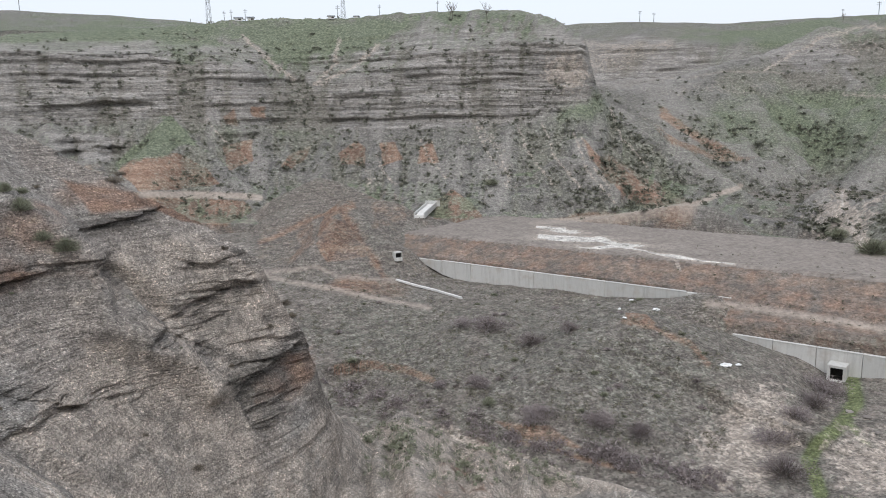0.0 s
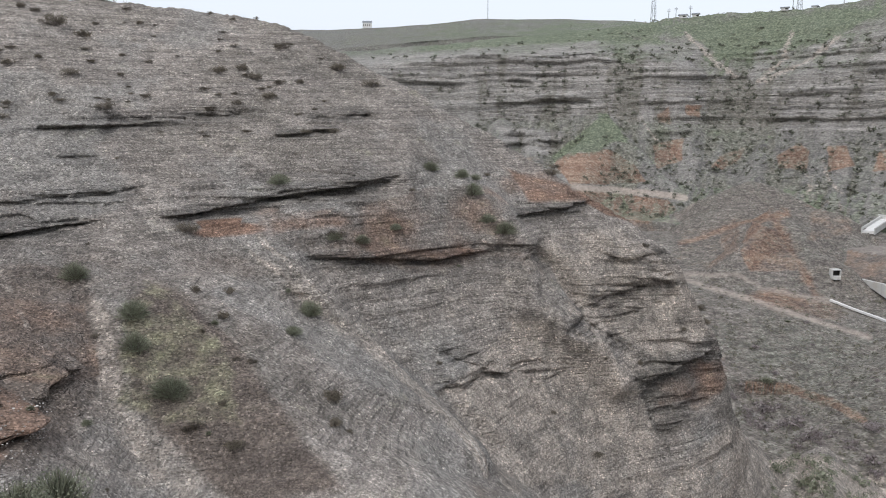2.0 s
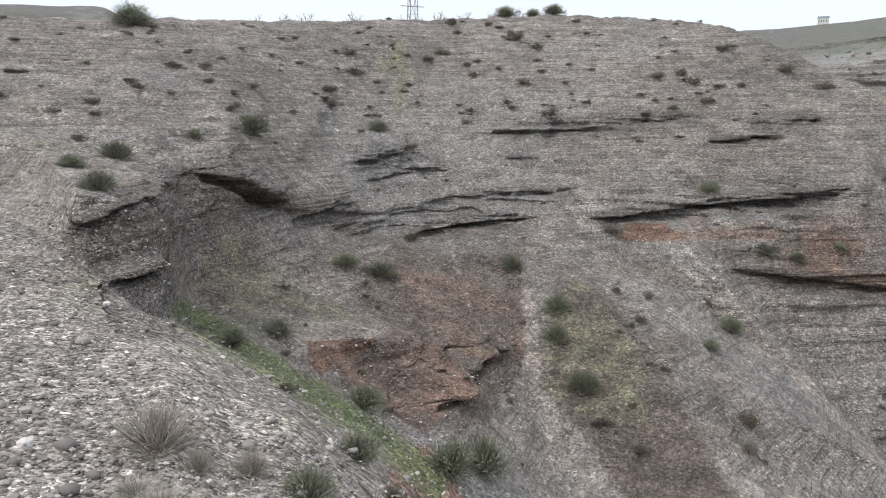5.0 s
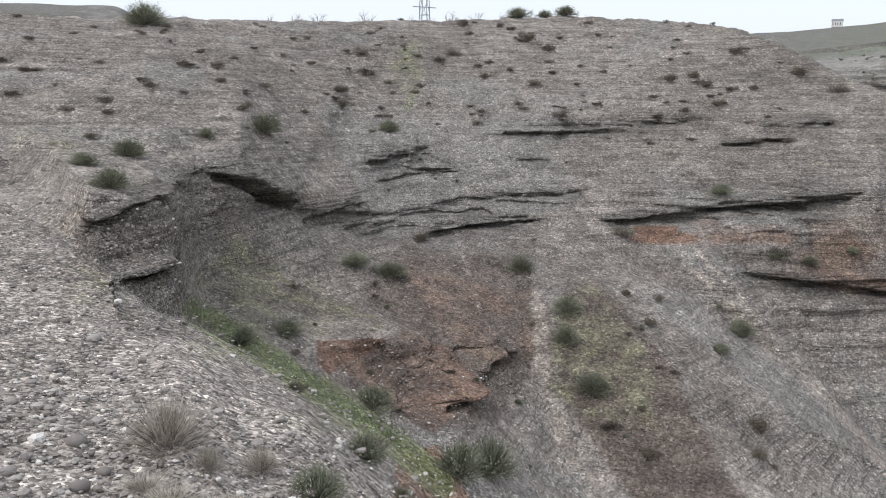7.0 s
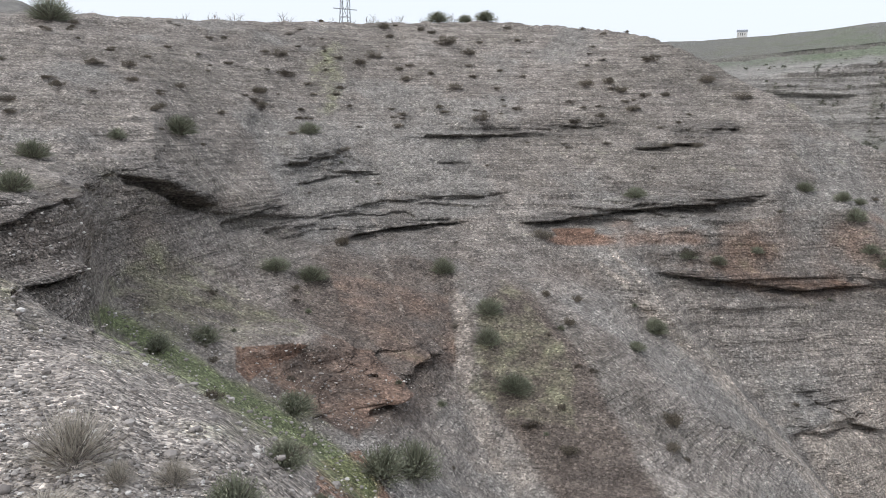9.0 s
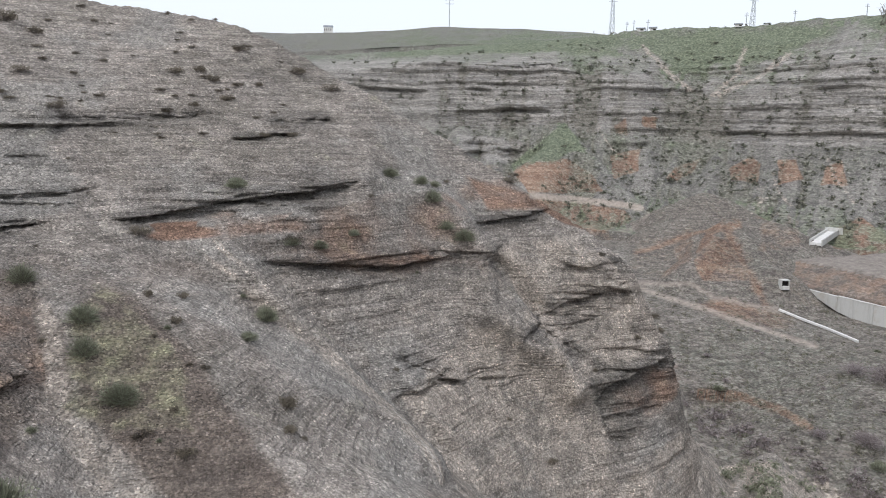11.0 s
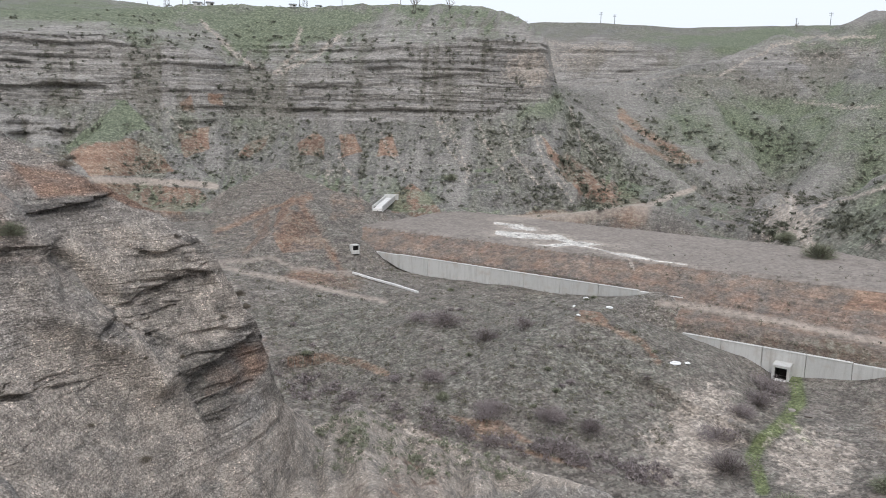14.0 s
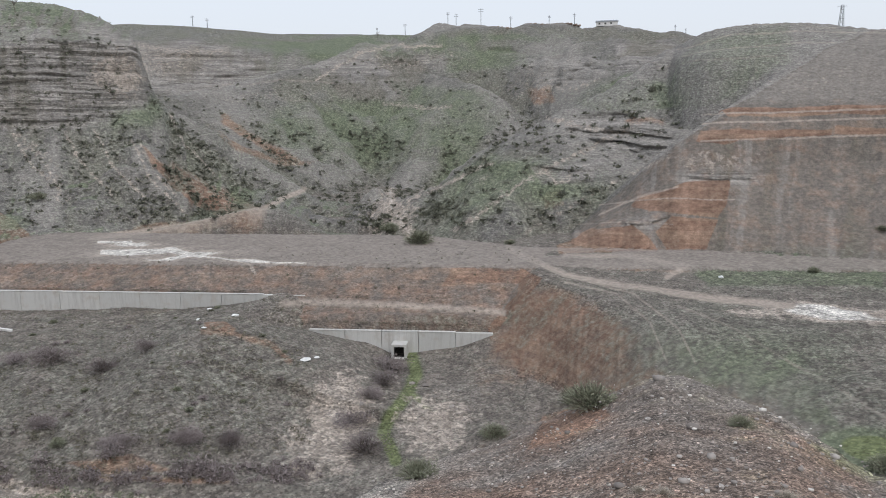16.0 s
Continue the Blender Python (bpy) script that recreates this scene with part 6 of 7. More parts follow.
def joined(pieces):
    vs, fs = [], []
    for v, f in pieces:
        n = len(vs)
        vs += list(v)
        fs += [tuple(i + n for i in q) for q in f]
    return vs, fs


# ---- shrubs: stems and foliage of many small blades, about 1 m wide ----
def blades(rnd, n, length, width, up, start=0.0):
    vs, fs = [], []
    for _ in range(n):
        a, lift = rnd.uniform(0, 6.283), rnd.uniform(*up)
        way = Vector((math.cos(a) * math.cos(lift), math.sin(a) * math.cos(lift), math.sin(lift)))
        side = way.cross(Vector((rnd.uniform(-1, 1), rnd.uniform(-1, 1), rnd.uniform(-1, 1)))).normalized()
        l = length * rnd.uniform(0.55, 1.0)
        s = way * l * start * rnd.random() + Vector((rnd.uniform(-0.06, 0.06), rnd.uniform(-0.06, 0.06), 0))
        w = width * rnd.uniform(0.6, 1.4)
        mid, tip = s.lerp(way * l, 0.55) + Vector((0, 0, 0.02)), way * l + Vector((0, 0, rnd.uniform(-0.05, 0.06)))
        k = len(vs)
        vs += [s, mid + side * w, mid - side * w, tip]
        fs += [(k, k + 1, k + 2), (k + 1, k + 3, k + 2)]
    return vs, fs


def leaves(rnd, n, radius, flat, size, clumps=7):
    """Small leaf blades gathered in clumps inside a low dome."""
    vs, fs = [], []
    mids = []
    for _ in range(clumps):
        a, r = rnd.uniform(0, 6.283), radius * rnd.uniform(0.2, 0.8)
        mids.append(Vector((math.cos(a) * r, math.sin(a) * r, flat * rnd.uniform(0.35, 0.75) * (1.1 - r / radius * 0.5))))
    for _ in range(n):
        c = rnd.choice(mids)
        v = Vector((rnd.gauss(0, 1), rnd.gauss(0, 1), rnd.gauss(0, 0.8))).normalized() * rnd.random() ** 0.5 * radius * 0.42
        p = c + Vector((v.x, v.y, v.z * flat / radius))
        p.z = max(p.z, 0.02)
        u = Vector((rnd.gauss(0, 1), rnd.gauss(0, 1), rnd.gauss(0.5, 1))).normalized()
        w = u.orthogonal().normalized() * size * rnd.uniform(0.3, 0.6)
        l = u * size * rnd.uniform(0.7, 1.5)
        k = len(vs)
        vs += [p - w, p + w, p + l]
        fs.append((k, k + 1, k + 2))
    return vs, fs


def make_shrub(kind, seed, label, group):
    rnd = random.Random(seed)
    ob = empty("shrub", (0, 0, -60 - seed), label, "shrub", group)
    if kind == "dark":
        part("branchwork", mesh_of("branchwork", *blades(rnd, 40, 0.5, 0.012, (0.1, 1.3)), BARK), ob)
        part("foliage", mesh_of("foliage", *leaves(rnd, 700, 0.5, 0.5, 0.05, 9), LEAF["dark"]), ob)
    elif kind == "green":
        part("branchwork", mesh_of("branchwork", *blades(rnd, 60, 0.6, 0.012, (0.5, 1.5)), BARK), ob)
        part("foliage", mesh_of("foliage", *joined([blades(rnd, 900, 0.62, 0.006, (0.15, 1.5), 0.85), leaves(rnd, 800, 0.46, 0.6, 0.032, 12)]), LEAF["green"]), ob)
    elif kind == "bare":
        part("branchwork", mesh_of("branchwork", *blades(rnd, 60, 0.5, 0.008, (0.3, 1.5)), BARK), ob)
        part("foliage", mesh_of("foliage", *joined([leaves(rnd, 1500, 0.5, 0.62, 0.026, 14), blades(rnd, 420, 0.56, 0.003, (0.2, 1.5), 0.85)]), LEAF["bare"]), ob, "bare purple-grey twigs")
    else:
        part("branchwork", mesh_of("branchwork", *blades(rnd, 160, 0.6, 0.003, (0.3, 1.45)), BARK), ob)
        part("foliage", mesh_of("foliage", *blades(rnd, 900, 0.62, 0.0028, (0.25, 1.5), 0.85), LEAF["straw"]), ob, "dry straw-coloured twigs")
    return ob


KINDS = {
    "dark": ("low dark cushion shrub on the gravel slope", "cushion shrubs on the hill"),
    "green": ("rounded grey-green broom shrub in the gully", "green shrubs"),
    "bare": ("leafless purple-grey shrub on the valley side", "bare shrubs in the valley"),
    "straw": ("dry straw-coloured twiggy bush on pebbles", "dry bushes"),
}
MODELS = {k: [make_shrub(k, 3 * i + n, *KINDS[k]) for n in range(3)] for i, k in enumerate(KINDS)}
USED = set()
shrub_rnd = random.Random(4)


def plant(kind, bearing, angle, width, squash=1.0, need=None):
    """A shrub of that width in metres where the line of bearing and angle meets the ground."""
    p, land_kind = spot(bearing, angle)
    if need is not None and land_kind not in need:
        return None
    model = shrub_rnd.choice(MODELS[kind])
    m = Matrix.Translation(p - Vector((0, 0, 0.04 * width))) @ Matrix.Rotation(shrub_rnd.uniform(0, 6.28), 4, "Z")
    if model not in USED:
        USED.add(model)
        ob = model
        ob.matrix_basis = m
    else:
        ob = copy_thing(model, m)
    ob.scale = (width, width, width * squash * shrub_rnd.uniform(0.85, 1.15))
    return ob


def plant_row(kind, squash, *rows):
    """Rows of bearing, slope angle and the angle, in degrees, that the shrub is wide."""
    for b, e, w in rows:
        plant(kind, b, e, radians(w) * spot(b, e)[0].length * (1.2 if kind == "dark" else 1.4), squash)


# single shrubs of the near hill, the gully and the spur
plant_row("green", 0.8, (84.15, 6.60, 2.3), (58.05, 7.80, 1.45), (54.76, 7.81, 1.28), (56.18, 7.79, 0.94), (76.47, -0.58, 2.13), (80.41, -0.95, 1.11),
          (85.61, -2.19, 1.92), (88.32, -2.70, 1.62), (86.75, -4.27, 2.22), (67.62, -0.42, 1.45), (43.34, -4.66, 1.36), (70.05, -10.27, 1.92), (67.48, -11.15, 2.22))
plant_row("green", 1.0, (78.32, -15.68, 1.49), (75.17, -15.32, 1.79), (68.86, -20.62, 2.47), (69.12, -23.84, 2.56), (72.72, -25.83, 3.20), (62.14, -25.37, 3.20),
          (59.65, -25.39, 3.20), (41.78, -14.33, 1.36), (51.68, -19.21, 1.96), (54.02, -13.65, 1.71), (53.95, -15.81, 1.62), (57.52, -10.65, 1.54), (66.44, -26.45, 1.28))
plant_row("dark", 0.9, (40.01, -20.56, 1.54), (39.89, -22.20, 1.02), (47.93, -14.13, 0.94), (50.29, -21.60, 1.11), (47.46, -23.21, 1.11), (39.37, -8.79, 1.28),
          (37.49, -9.15, 1.19), (50.06, -7.88, 1.45), (55.08, 0.64, 1.19), (64.89, -1.58, 0.85), (47.41, -12.37, 0.85), (49.67, -12.10, 0.85), (64.88, -8.61, 1.28),
          (60.32, 3.48, 0.85), (57.48, 6.08, 1.45), (55.91, 5.40, 1.02), (69.44, 5.02, 1.02), (68.84, 3.63, 1.28), (70.91, 2.39, 1.11), (70.52, 1.37, 1.19),
          (81.72, 3.97, 0.94), (79.45, 3.83, 0.94), (79.29, 2.94, 0.85), (76.37, 2.60, 0.94), (47.40, 3.22, 1.11), (45.69, 3.40, 0.94), (44.91, 2.81, 1.02),
          (43.00, 4.95, 1.02), (39.00, 3.36, 1.19), (36.55, 2.33, 1.19), (44.08, 1.45, 1.02), (62.83, 5.09, 1.11), (63.86, 4.60, 0.94), (56.79, 2.88, 1.11), (62.02, 7.07, 0.94))
plant_row("green", 0.85, (32.38, -3.78, 1.19), (30.31, -5.66, 1.28), (31.21, -4.38, 0.94), (27.43, -8.56, 1.45), (28.53, -7.67, 1.11), (29.72, -4.54, 0.77),
          (39.45, -8.87, 1.02), (37.29, -9.14, 1.02), (34.94, -8.19, 0.77), (41.76, -14.35, 1.28), (42.83, -15.64, 1.19), (52.14, -19.11, 1.96), (43.31, -4.52, 0.94))
plant_row("dark", 0.9, (40.07, -20.52, 1.28), (39.91, -22.30, 1.02), (47.58, -23.18, 1.19), (19.30, -24.44, 0.77), (23.29, -4.14, 1.11),
          (22.99, -3.67, 0.77), (12.22, -13.60, 0.85), (11.77, -14.56, 0.68), (13.61, -15.11, 0.60), (16.38, -9.24, 0.60), (16.53, -17.69, 0.51))
plant_row("straw", 1.0, (83.14, -21.60, 5.54), (76.80, -23.79, 2.56), (80.37, -23.26, 2.13))
plant_row("straw", 0.4, (83.12, -24.84, 4.69), (80.28, -25.79, 4.26), (84.67, -23.88, 3.84), (78.62, -26.49, 4.26), (81.55, -26.16, 4.26))
# valley floor and dam
plant_row("bare", 0.62, (-24.11, -22.56, 2.47), (-25.15, -24.61, 3.33), (-27.33, -18.89, 2.39), (-26.86, -19.91, 2.56), (-25.72, -20.77, 1.88), (-2.35, -19.99, 1.62),
          (-7.03, -22.52, 2.05), (-11.73, -22.69, 2.13), (-14.77, -23.20, 1.96), (-2.43, -20.14, 1.71), (-7.32, -22.17, 1.88), (-11.61, -22.68, 1.96),
          (-14.99, -23.10, 1.88), (-3.38, -16.00, 2.35), (-1.21, -15.73, 1.71), (-6.44, -17.10, 2.13), (-9.54, -16.06, 1.54), (0.64, -20.21, 1.28))
plant_row("green", 0.65, (-29.40, -26.24, 2.47), (-42.82, -21.17, 3.24), (-41.95, -20.97, 1.96), (-35.55, -23.77, 1.88), (-53.59, -21.41, 1.45), (-63.19, -22.95, 1.88),
          (-29.72, -9.53, 1.88), (-36.75, -9.58, 0.77), (-27.58, -8.64, 1.19), (-58.10, -10.78, 0.77), (-61.93, -7.78, 0.77), (-3.29, -21.44, 1.02), (-3.59, -5.16, 1.02))
for _ in range(380):
    b, e = shrub_rnd.uniform(36, 93), shrub_rnd.uniform(-1.5, 7.6)
    if shrub_rnd.random() < (0.42 if e > 0.6 else 0.15):
        plant("dark", b, e, shrub_rnd.uniform(0.3, 0.75), shrub_rnd.uniform(0.5, 0.85), need=(0,))
for _ in range(45):
    plant(shrub_rnd.choice(("dark", "dark", "green")), shrub_rnd.uniform(20, 75), shrub_rnd.uniform(-25, -1), shrub_rnd.uniform(0.15, 0.4), 1.0, need=(0,))
for _ in range(46):
    plant(shrub_rnd.choice(("bare", "bare", "green")), shrub_rnd.uniform(-20, 10), shrub_rnd.uniform(-22, -13), shrub_rnd.uniform(0.6, 1.8), 0.6, need=(1,))
for _ in range(10):
    plant("straw", shrub_rnd.uniform(-62, -28), shrub_rnd.uniform(-27, -20), shrub_rnd.uniform(0.2, 0.45), 0.5, need=(0,))


# ---- scrub nobody could count ----
def scrub(name, label, count, where, size, mat, seed, tris=26, tall=0.7, blade=0.2):
    rnd = np.random.RandomState(seed)
    vs, n = [], 0
    tries = 0
    while n < count and tries < count * 8:
        tries += 1
        b, e, kinds, least = where(rnd)
        p, k = spot(b, e)
        if k not in kinds or p.length < least or (least == 150 and rnd.rand() < 0.3 + 0.7 * hump(b, e)):
            continue
        r = size * rnd.uniform(0.5, 1.2) * (0.6 + rnd.rand() ** 3)
        c = rnd.normal(0, 0.42, (tris, 3)) * (r, r, r * tall * 0.8) + (0, 0, r * 0.35)
        c[:, 2] = np.abs(c[:, 2])
        d = rnd.normal(0, blade, (tris, 3, 3)) * r
        vs.append((c[:, None] + d + np.array(p)).reshape(-1, 3))
        n += 1
    v = np.concatenate(vs)
    f = np.arange(len(v)).reshape(-1, 3)
    return tagged(new(name, mesh_of(name, v, f, mat)), label, "scrub", kind="stuff")


def mesa_place(r):
    if r.rand() < 0.14:
        return r.uniform(-20, -9), r.uniform(-7.0, 3.0), (3,), 150
    return r.uniform(-20, 37), r.uniform(-7.2, 5.0) if r.rand() < 0.88 else r.uniform(3, 7.4), (3,), 150


THICKETS = ((-15.93, -1.20, -20.69, -1.69), (-20.71, -1.28, -28.17, -1.64), (-22.30, -2.46, -28.99, -2.32), (-25.55, -5.12, -29.78, -5.83), (-34.91, -2.39, -39.08, -0.47),
            (-27.65, -5.79, -34.91, -3.35), (-24.63, -7.42, -28.00, -8.99), (-29.75, -7.53, -32.33, -6.92), (-22.20, -5.04, -26.35, -6.83), (-18.61, -2.88, -23.91, -3.83))


def ridge_place(r):
    if r.rand() < 0.35:
        b0, e0, b1, e1 = THICKETS[r.randint(len(THICKETS))]
        u = r.rand()
        return b0 + u * (b1 - b0) + r.normal(0, 0.5), e0 + u * (e1 - e0) + r.normal(0, 0.35), (1, 4, 3), 150
    return r.uniform(-50, -10), r.uniform(-8.5, 4.0), (1, 4, 3), 150


def valley_place(r):
    return r.uniform(-21, 13), r.uniform(-24, -11.5), (1,), 60


def dam_place(r):
    return r.uniform(-40, 6), r.uniform(-17, -9.4), (2,), 90


def creek_place(r):
    u = r.rand()
    b = 11 - 32 * u
    return b + r.normal(0, 0.6), np.interp(b, [-21, -8, 1, 8, 11], [-25.8, -24.6, -22.3, -20.6, -19.8]) + r.normal(0, 0.45), (0, 1), 62


def slope_place(r):
    return r.uniform(-10, 7), r.uniform(-27, -22.5), (0,), 46


scrub("mesa_scrub", "dark scrub dotted over the talus below the cliffs", 3000, mesa_place, 0.74, LEAF["far"], 11, 26, 0.6, 0.24)
scrub("hillside_scrub", "dark scrub scattered over the far green hillsides", 1500, ridge_place, 0.95, LEAF["far"], 12, 26, 0.5, 0.25)
scrub("valley_scrub", "small tufts of scrub on the valley side", 1900, valley_place, 0.4, LEAF["scrub"], 13, 30, 0.7, 0.15)
scrub("dam_scrub", "tiny dark tufts dotted over the dam's earth face", 900, dam_place, 0.26, LEAF["scrub"], 16, 16, 0.7, 0.22)
scrub("creek_brush", "brown leafless brush along the creek bed", 190, creek_place, 0.75, LEAF["bare"], 14, 130, 0.9, 0.11)
scrub("slope_scrub", "green tufts on the eroded slope over the creek", 170, slope_place, 0.42, LEAF["green"], 15, 60, 0.8, 0.13)

# ---- stones ----
def stone_shape(seed):
    rnd = random.Random(seed)
    bm = bmesh.new()
    bmesh.ops.create_icosphere(bm, subdivisions=1, radius=0.5)
    for v in bm.verts:
        v.co *= rnd.uniform(0.82, 1.12)
        v.co.z *= 0.62
        v.co.y *= 0.82
    vs, fs = [v.co.copy() for v in bm.verts], [tuple(v.index for v in f.verts) for f in bm.faces]
    bm.free()
    return vs, fs


SHAPES = [stone_shape(s) for s in range(6)]


def gravel_cover():
    rnd = np.random.RandomState(21)
    vs, fs, n = [], [], 0
    shapes = [(np.array(v), np.array(f)) for v, f in SHAPES]
    eight = np.array([(0, 2, 4), (2, 1, 4), (1, 3, 4), (3, 0, 4), (2, 0, 5), (1, 2, 5), (3, 1, 5), (0, 3, 5)])
    chips = [(np.array([(0.5, 0, 0), (-0.5, 0.05, 0), (0, 0.4, 0.03), (0.05, -0.42, 0), (0.04, 0, 0.26), (0, 0, -0.3)]) * rnd.uniform(0.75, 1.25, (6, 3)), eight) for _ in range(8)]
    for k in range(30000):
        if k % 3:
            b, e = rnd.uniform(60, 96), rnd.uniform(-27, -5)
        else:
            b, e = rnd.uniform(-64, -23), rnd.uniform(-27.5, -18)
        p, kind = spot(b + rnd.uniform(-0.06, 0.06), e)
        d = p.length
        if kind != 0 or d > 21 or (k % 3 == 0 and rnd.rand() < 0.5):
            continue
        small = k % 5 > 0
        size = min((0.012 if small else 0.021) * math.exp(rnd.normal(0.2, 0.5)) * (0.7 + d / 13), 0.11)
        v, f = chips[rnd.randint(8)] if small else shapes[rnd.randint(6)]
        a = rnd.uniform(0, 6.283)
        turn = np.array([[math.cos(a), -math.sin(a), 0], [math.sin(a), math.cos(a), 0], [0, 0, 1]])
        q = np.array(p) + rnd.normal(0, 0.012, 3) * d * (1, 1, 0)
        vs.append((v * size) @ turn.T + q + (0, 0, size * 0.12))
        fs.append(f + n)
        n += len(v)
    me = mesh_of("gravel", np.concatenate(vs), np.concatenate(fs), STONE)
    return tagged(new("gravel", me), "loose grey and pale pebbles on the near slopes", "gravel", kind="stuff")


gravel_cover()
STONE_MESHES = [mesh_of("stone", v, f, STONE, True) for v, f in SHAPES]
stone_rnd = random.Random(8)
for b, e, size in ((88.01, -14.34, 0.16), (88.93, -20.48, 0.15), (85.43, -20.28, 0.11), (88.78, -23.03, 0.12), (91.66, -23.89, 0.09), (86.06, -21.04, 0.08), (94.89, -22.98, 0.12),
                   (94.63, -18.77, 0.1), (87.23, -22.49, 0.1), (92.73, -17.44, 0.09), (90.53, -15.89, 0.08), (91.96, -20.87, 0.09), (89.61, -12.94, 0.1), (93.05, -21.40, 0.1),
                   (-50.42, -21.98, 0.28), (-44.31, -20.51, 0.2), (-47.83, -18.98, 0.35), (-51.73, -23.75, 0.2), (-53.20, -21.46, 0.2), (-47.10, -21.71, 0.16),
                   (-57.27, -22.22, 0.2), (-49.78, -25.50, 0.2), (-59.85, -22.52, 0.22), (-55.06, -20.27, 0.18), (-41.12, -23.10, 0.16), (-45.14, -26.36, 0.2)):
    p, kind = spot(b, e)
    ob = tagged(new("stone", stone_rnd.choice(STONE_MESHES)), "rounded pale grey stone lying on gravel", "stone", "larger stones")
    ob.matrix_world = Matrix.Translation(p + Vector((0, 0, size * 0.12))) @ Matrix.Rotation(stone_rnd.uniform(0, 6), 4, "Z") @ Matrix.Diagonal((size, size, size * 0.9, 1))


# ---- the dam's concrete works ----
def on_dam(s, d):
    return Vector((U[0] * s + N[0] * d, U[1] * s + N[1] * d))


DAM_TURN = math.atan2(U[1], U[0])


def retaining_wall(name, label, s0, s1, d, top, feet, count):
    """A wall of cast panels with open joints; feet: share of the length and depth under the top."""
    c = on_dam((s0 + s1) / 2, d)
    ob = empty(name, (c.x, c.y, top), label, "wall")
    ob.rotation_euler = (0, 0, DAM_TURN)
    length = s1 - s0
    step = length / count
    for k in range(count):
        a, b = -length / 2 + k * step + 0.03, -length / 2 + (k + 1) * step - 0.03
        fa, fb = (np.interp((v + length / 2) / length, feet[0], feet[1]) for v in (a, b))
        bm = bmesh.new()
        corners = [(a, -0.25), (b, -0.25), (b, 0.25), (a, 0.25)]
        lows = [bm.verts.new((x, y, -(fa if x == a else fb))) for x, y in corners]
        tops = [bm.verts.new((x, y, 0)) for x, y in corners]
        bm.faces.new(lows[::-1])
        bm.faces.new(tops)
        for i in range(4):
            bm.faces.new((lows[i], lows[(i + 1) % 4], tops[(i + 1) % 4], tops[i]))
        bmesh.ops.bevel(bm, geom=bm.edges[:], offset=0.04, segments=1, affect="EDGES")
        part("panel", bm_mesh("panel", bm, CONCRETE), ob)
        low = min(fa, fb)
        if low > 1.2:
            part("coping", bm_mesh("coping", box((a, -0.29, -0.02), (b, 0.29, 0.1), 0.02), CONCRETE), ob)
    return ob


retaining_wall("retaining_wall", "long pale concrete retaining wall on the dam face", -96.2, -34.3, 114.15, -27.6,
               ([0, 0.1, 0.2, 0.45, 0.7, 0.86, 1.0], [0.15, 2.5, 3.9, 3.9, 3.3, 2.5, 0.5]), 9)
retaining_wall("retaining_wall", "pale concrete outlet wall at the dam's foot", -31.9, -4.4, 107.2, -31.2,
               ([0, 0.12, 0.3, 0.6, 0.8, 1.0], [1.2, 3.0, 4.2, 4.2, 3.2, 0.4]), 5)


def portal(name, label, place, turn, wide, high, rim, deep):
    ob = empty(name, place, label, "culvert")
    ob.rotation_euler = (0, 0, turn)
    w = wide / 2
    part("jamb", bm_mesh("jamb", box((-w - rim, -deep, -0.6), (-w, 0.3, high)), CONCRETE), ob)
    part("jamb", bm_mesh("jamb", box((w, -deep, -0.6), (w + rim, 0.3, high)), CONCRETE), ob)
    part("lintel", bm_mesh("lintel", box((-w - rim, -deep, high + 0.003), (w + rim, 0.3, high + rim)), CONCRETE), ob)
    part("floor_slab", bm_mesh("floor_slab", box((-w + 0.003, -deep - 0.3, -0.6), (w - 0.003, 0.3, 0.03)), CONCRETE), ob)
    # a solid black block closes the mouth, its colour standing for darkness inside
    part("tunnel", bm_mesh("tunnel", box((-w + 0.003, -0.25, 0.033), (w - 0.003, 0.2, high - 0.003), 0), DARK), ob, "black block in place of the tunnel's dark depth")
    # the lining is near-black too, the shade of the passage as colour
    lining = bmesh.new()
    for a, b in (((-w + 0.004, -deep + 0.35, 0.035), (-w + 0.04, -0.26, high - 0.004)), ((w - 0.04, -deep + 0.35, 0.035), (w - 0.004, -0.26, high - 0.004)),
                 ((-w + 0.045, -deep + 0.35, high - 0.04), (w - 0.045, -0.26, high - 0.004)), ((-w + 0.045, -deep + 0.35, 0.035), (w - 0.045, -0.26, 0.07))):
        piece = box(a, b, 0)
        me = bpy.data.meshes.new("lining_piece")
        piece.to_mesh(me)
        piece.free()
        lining.from_mesh(me)
        bpy.data.meshes.remove(me)
    part("lining", bm_mesh("lining", lining, DARK), ob, "near-black lining coloured as tunnel shade")
    return ob


c = on_dam(-18.0, 106.9)
portal("culvert", "square concrete culvert mouth in the outlet wall", (c.x, c.y, ground_at(c.x * 0.985, c.y * 0.985) + 0.05), DAM_TURN, 1.5, 1.6, 0.36, 2.0)
p, kind = spot(3.73, -10.46)
portal("drain_outlet", "small square concrete drain in red earth", p - Vector((0, 0, 0.1)), 0.5, 1.2, 0.95, 0.16, 1.0)


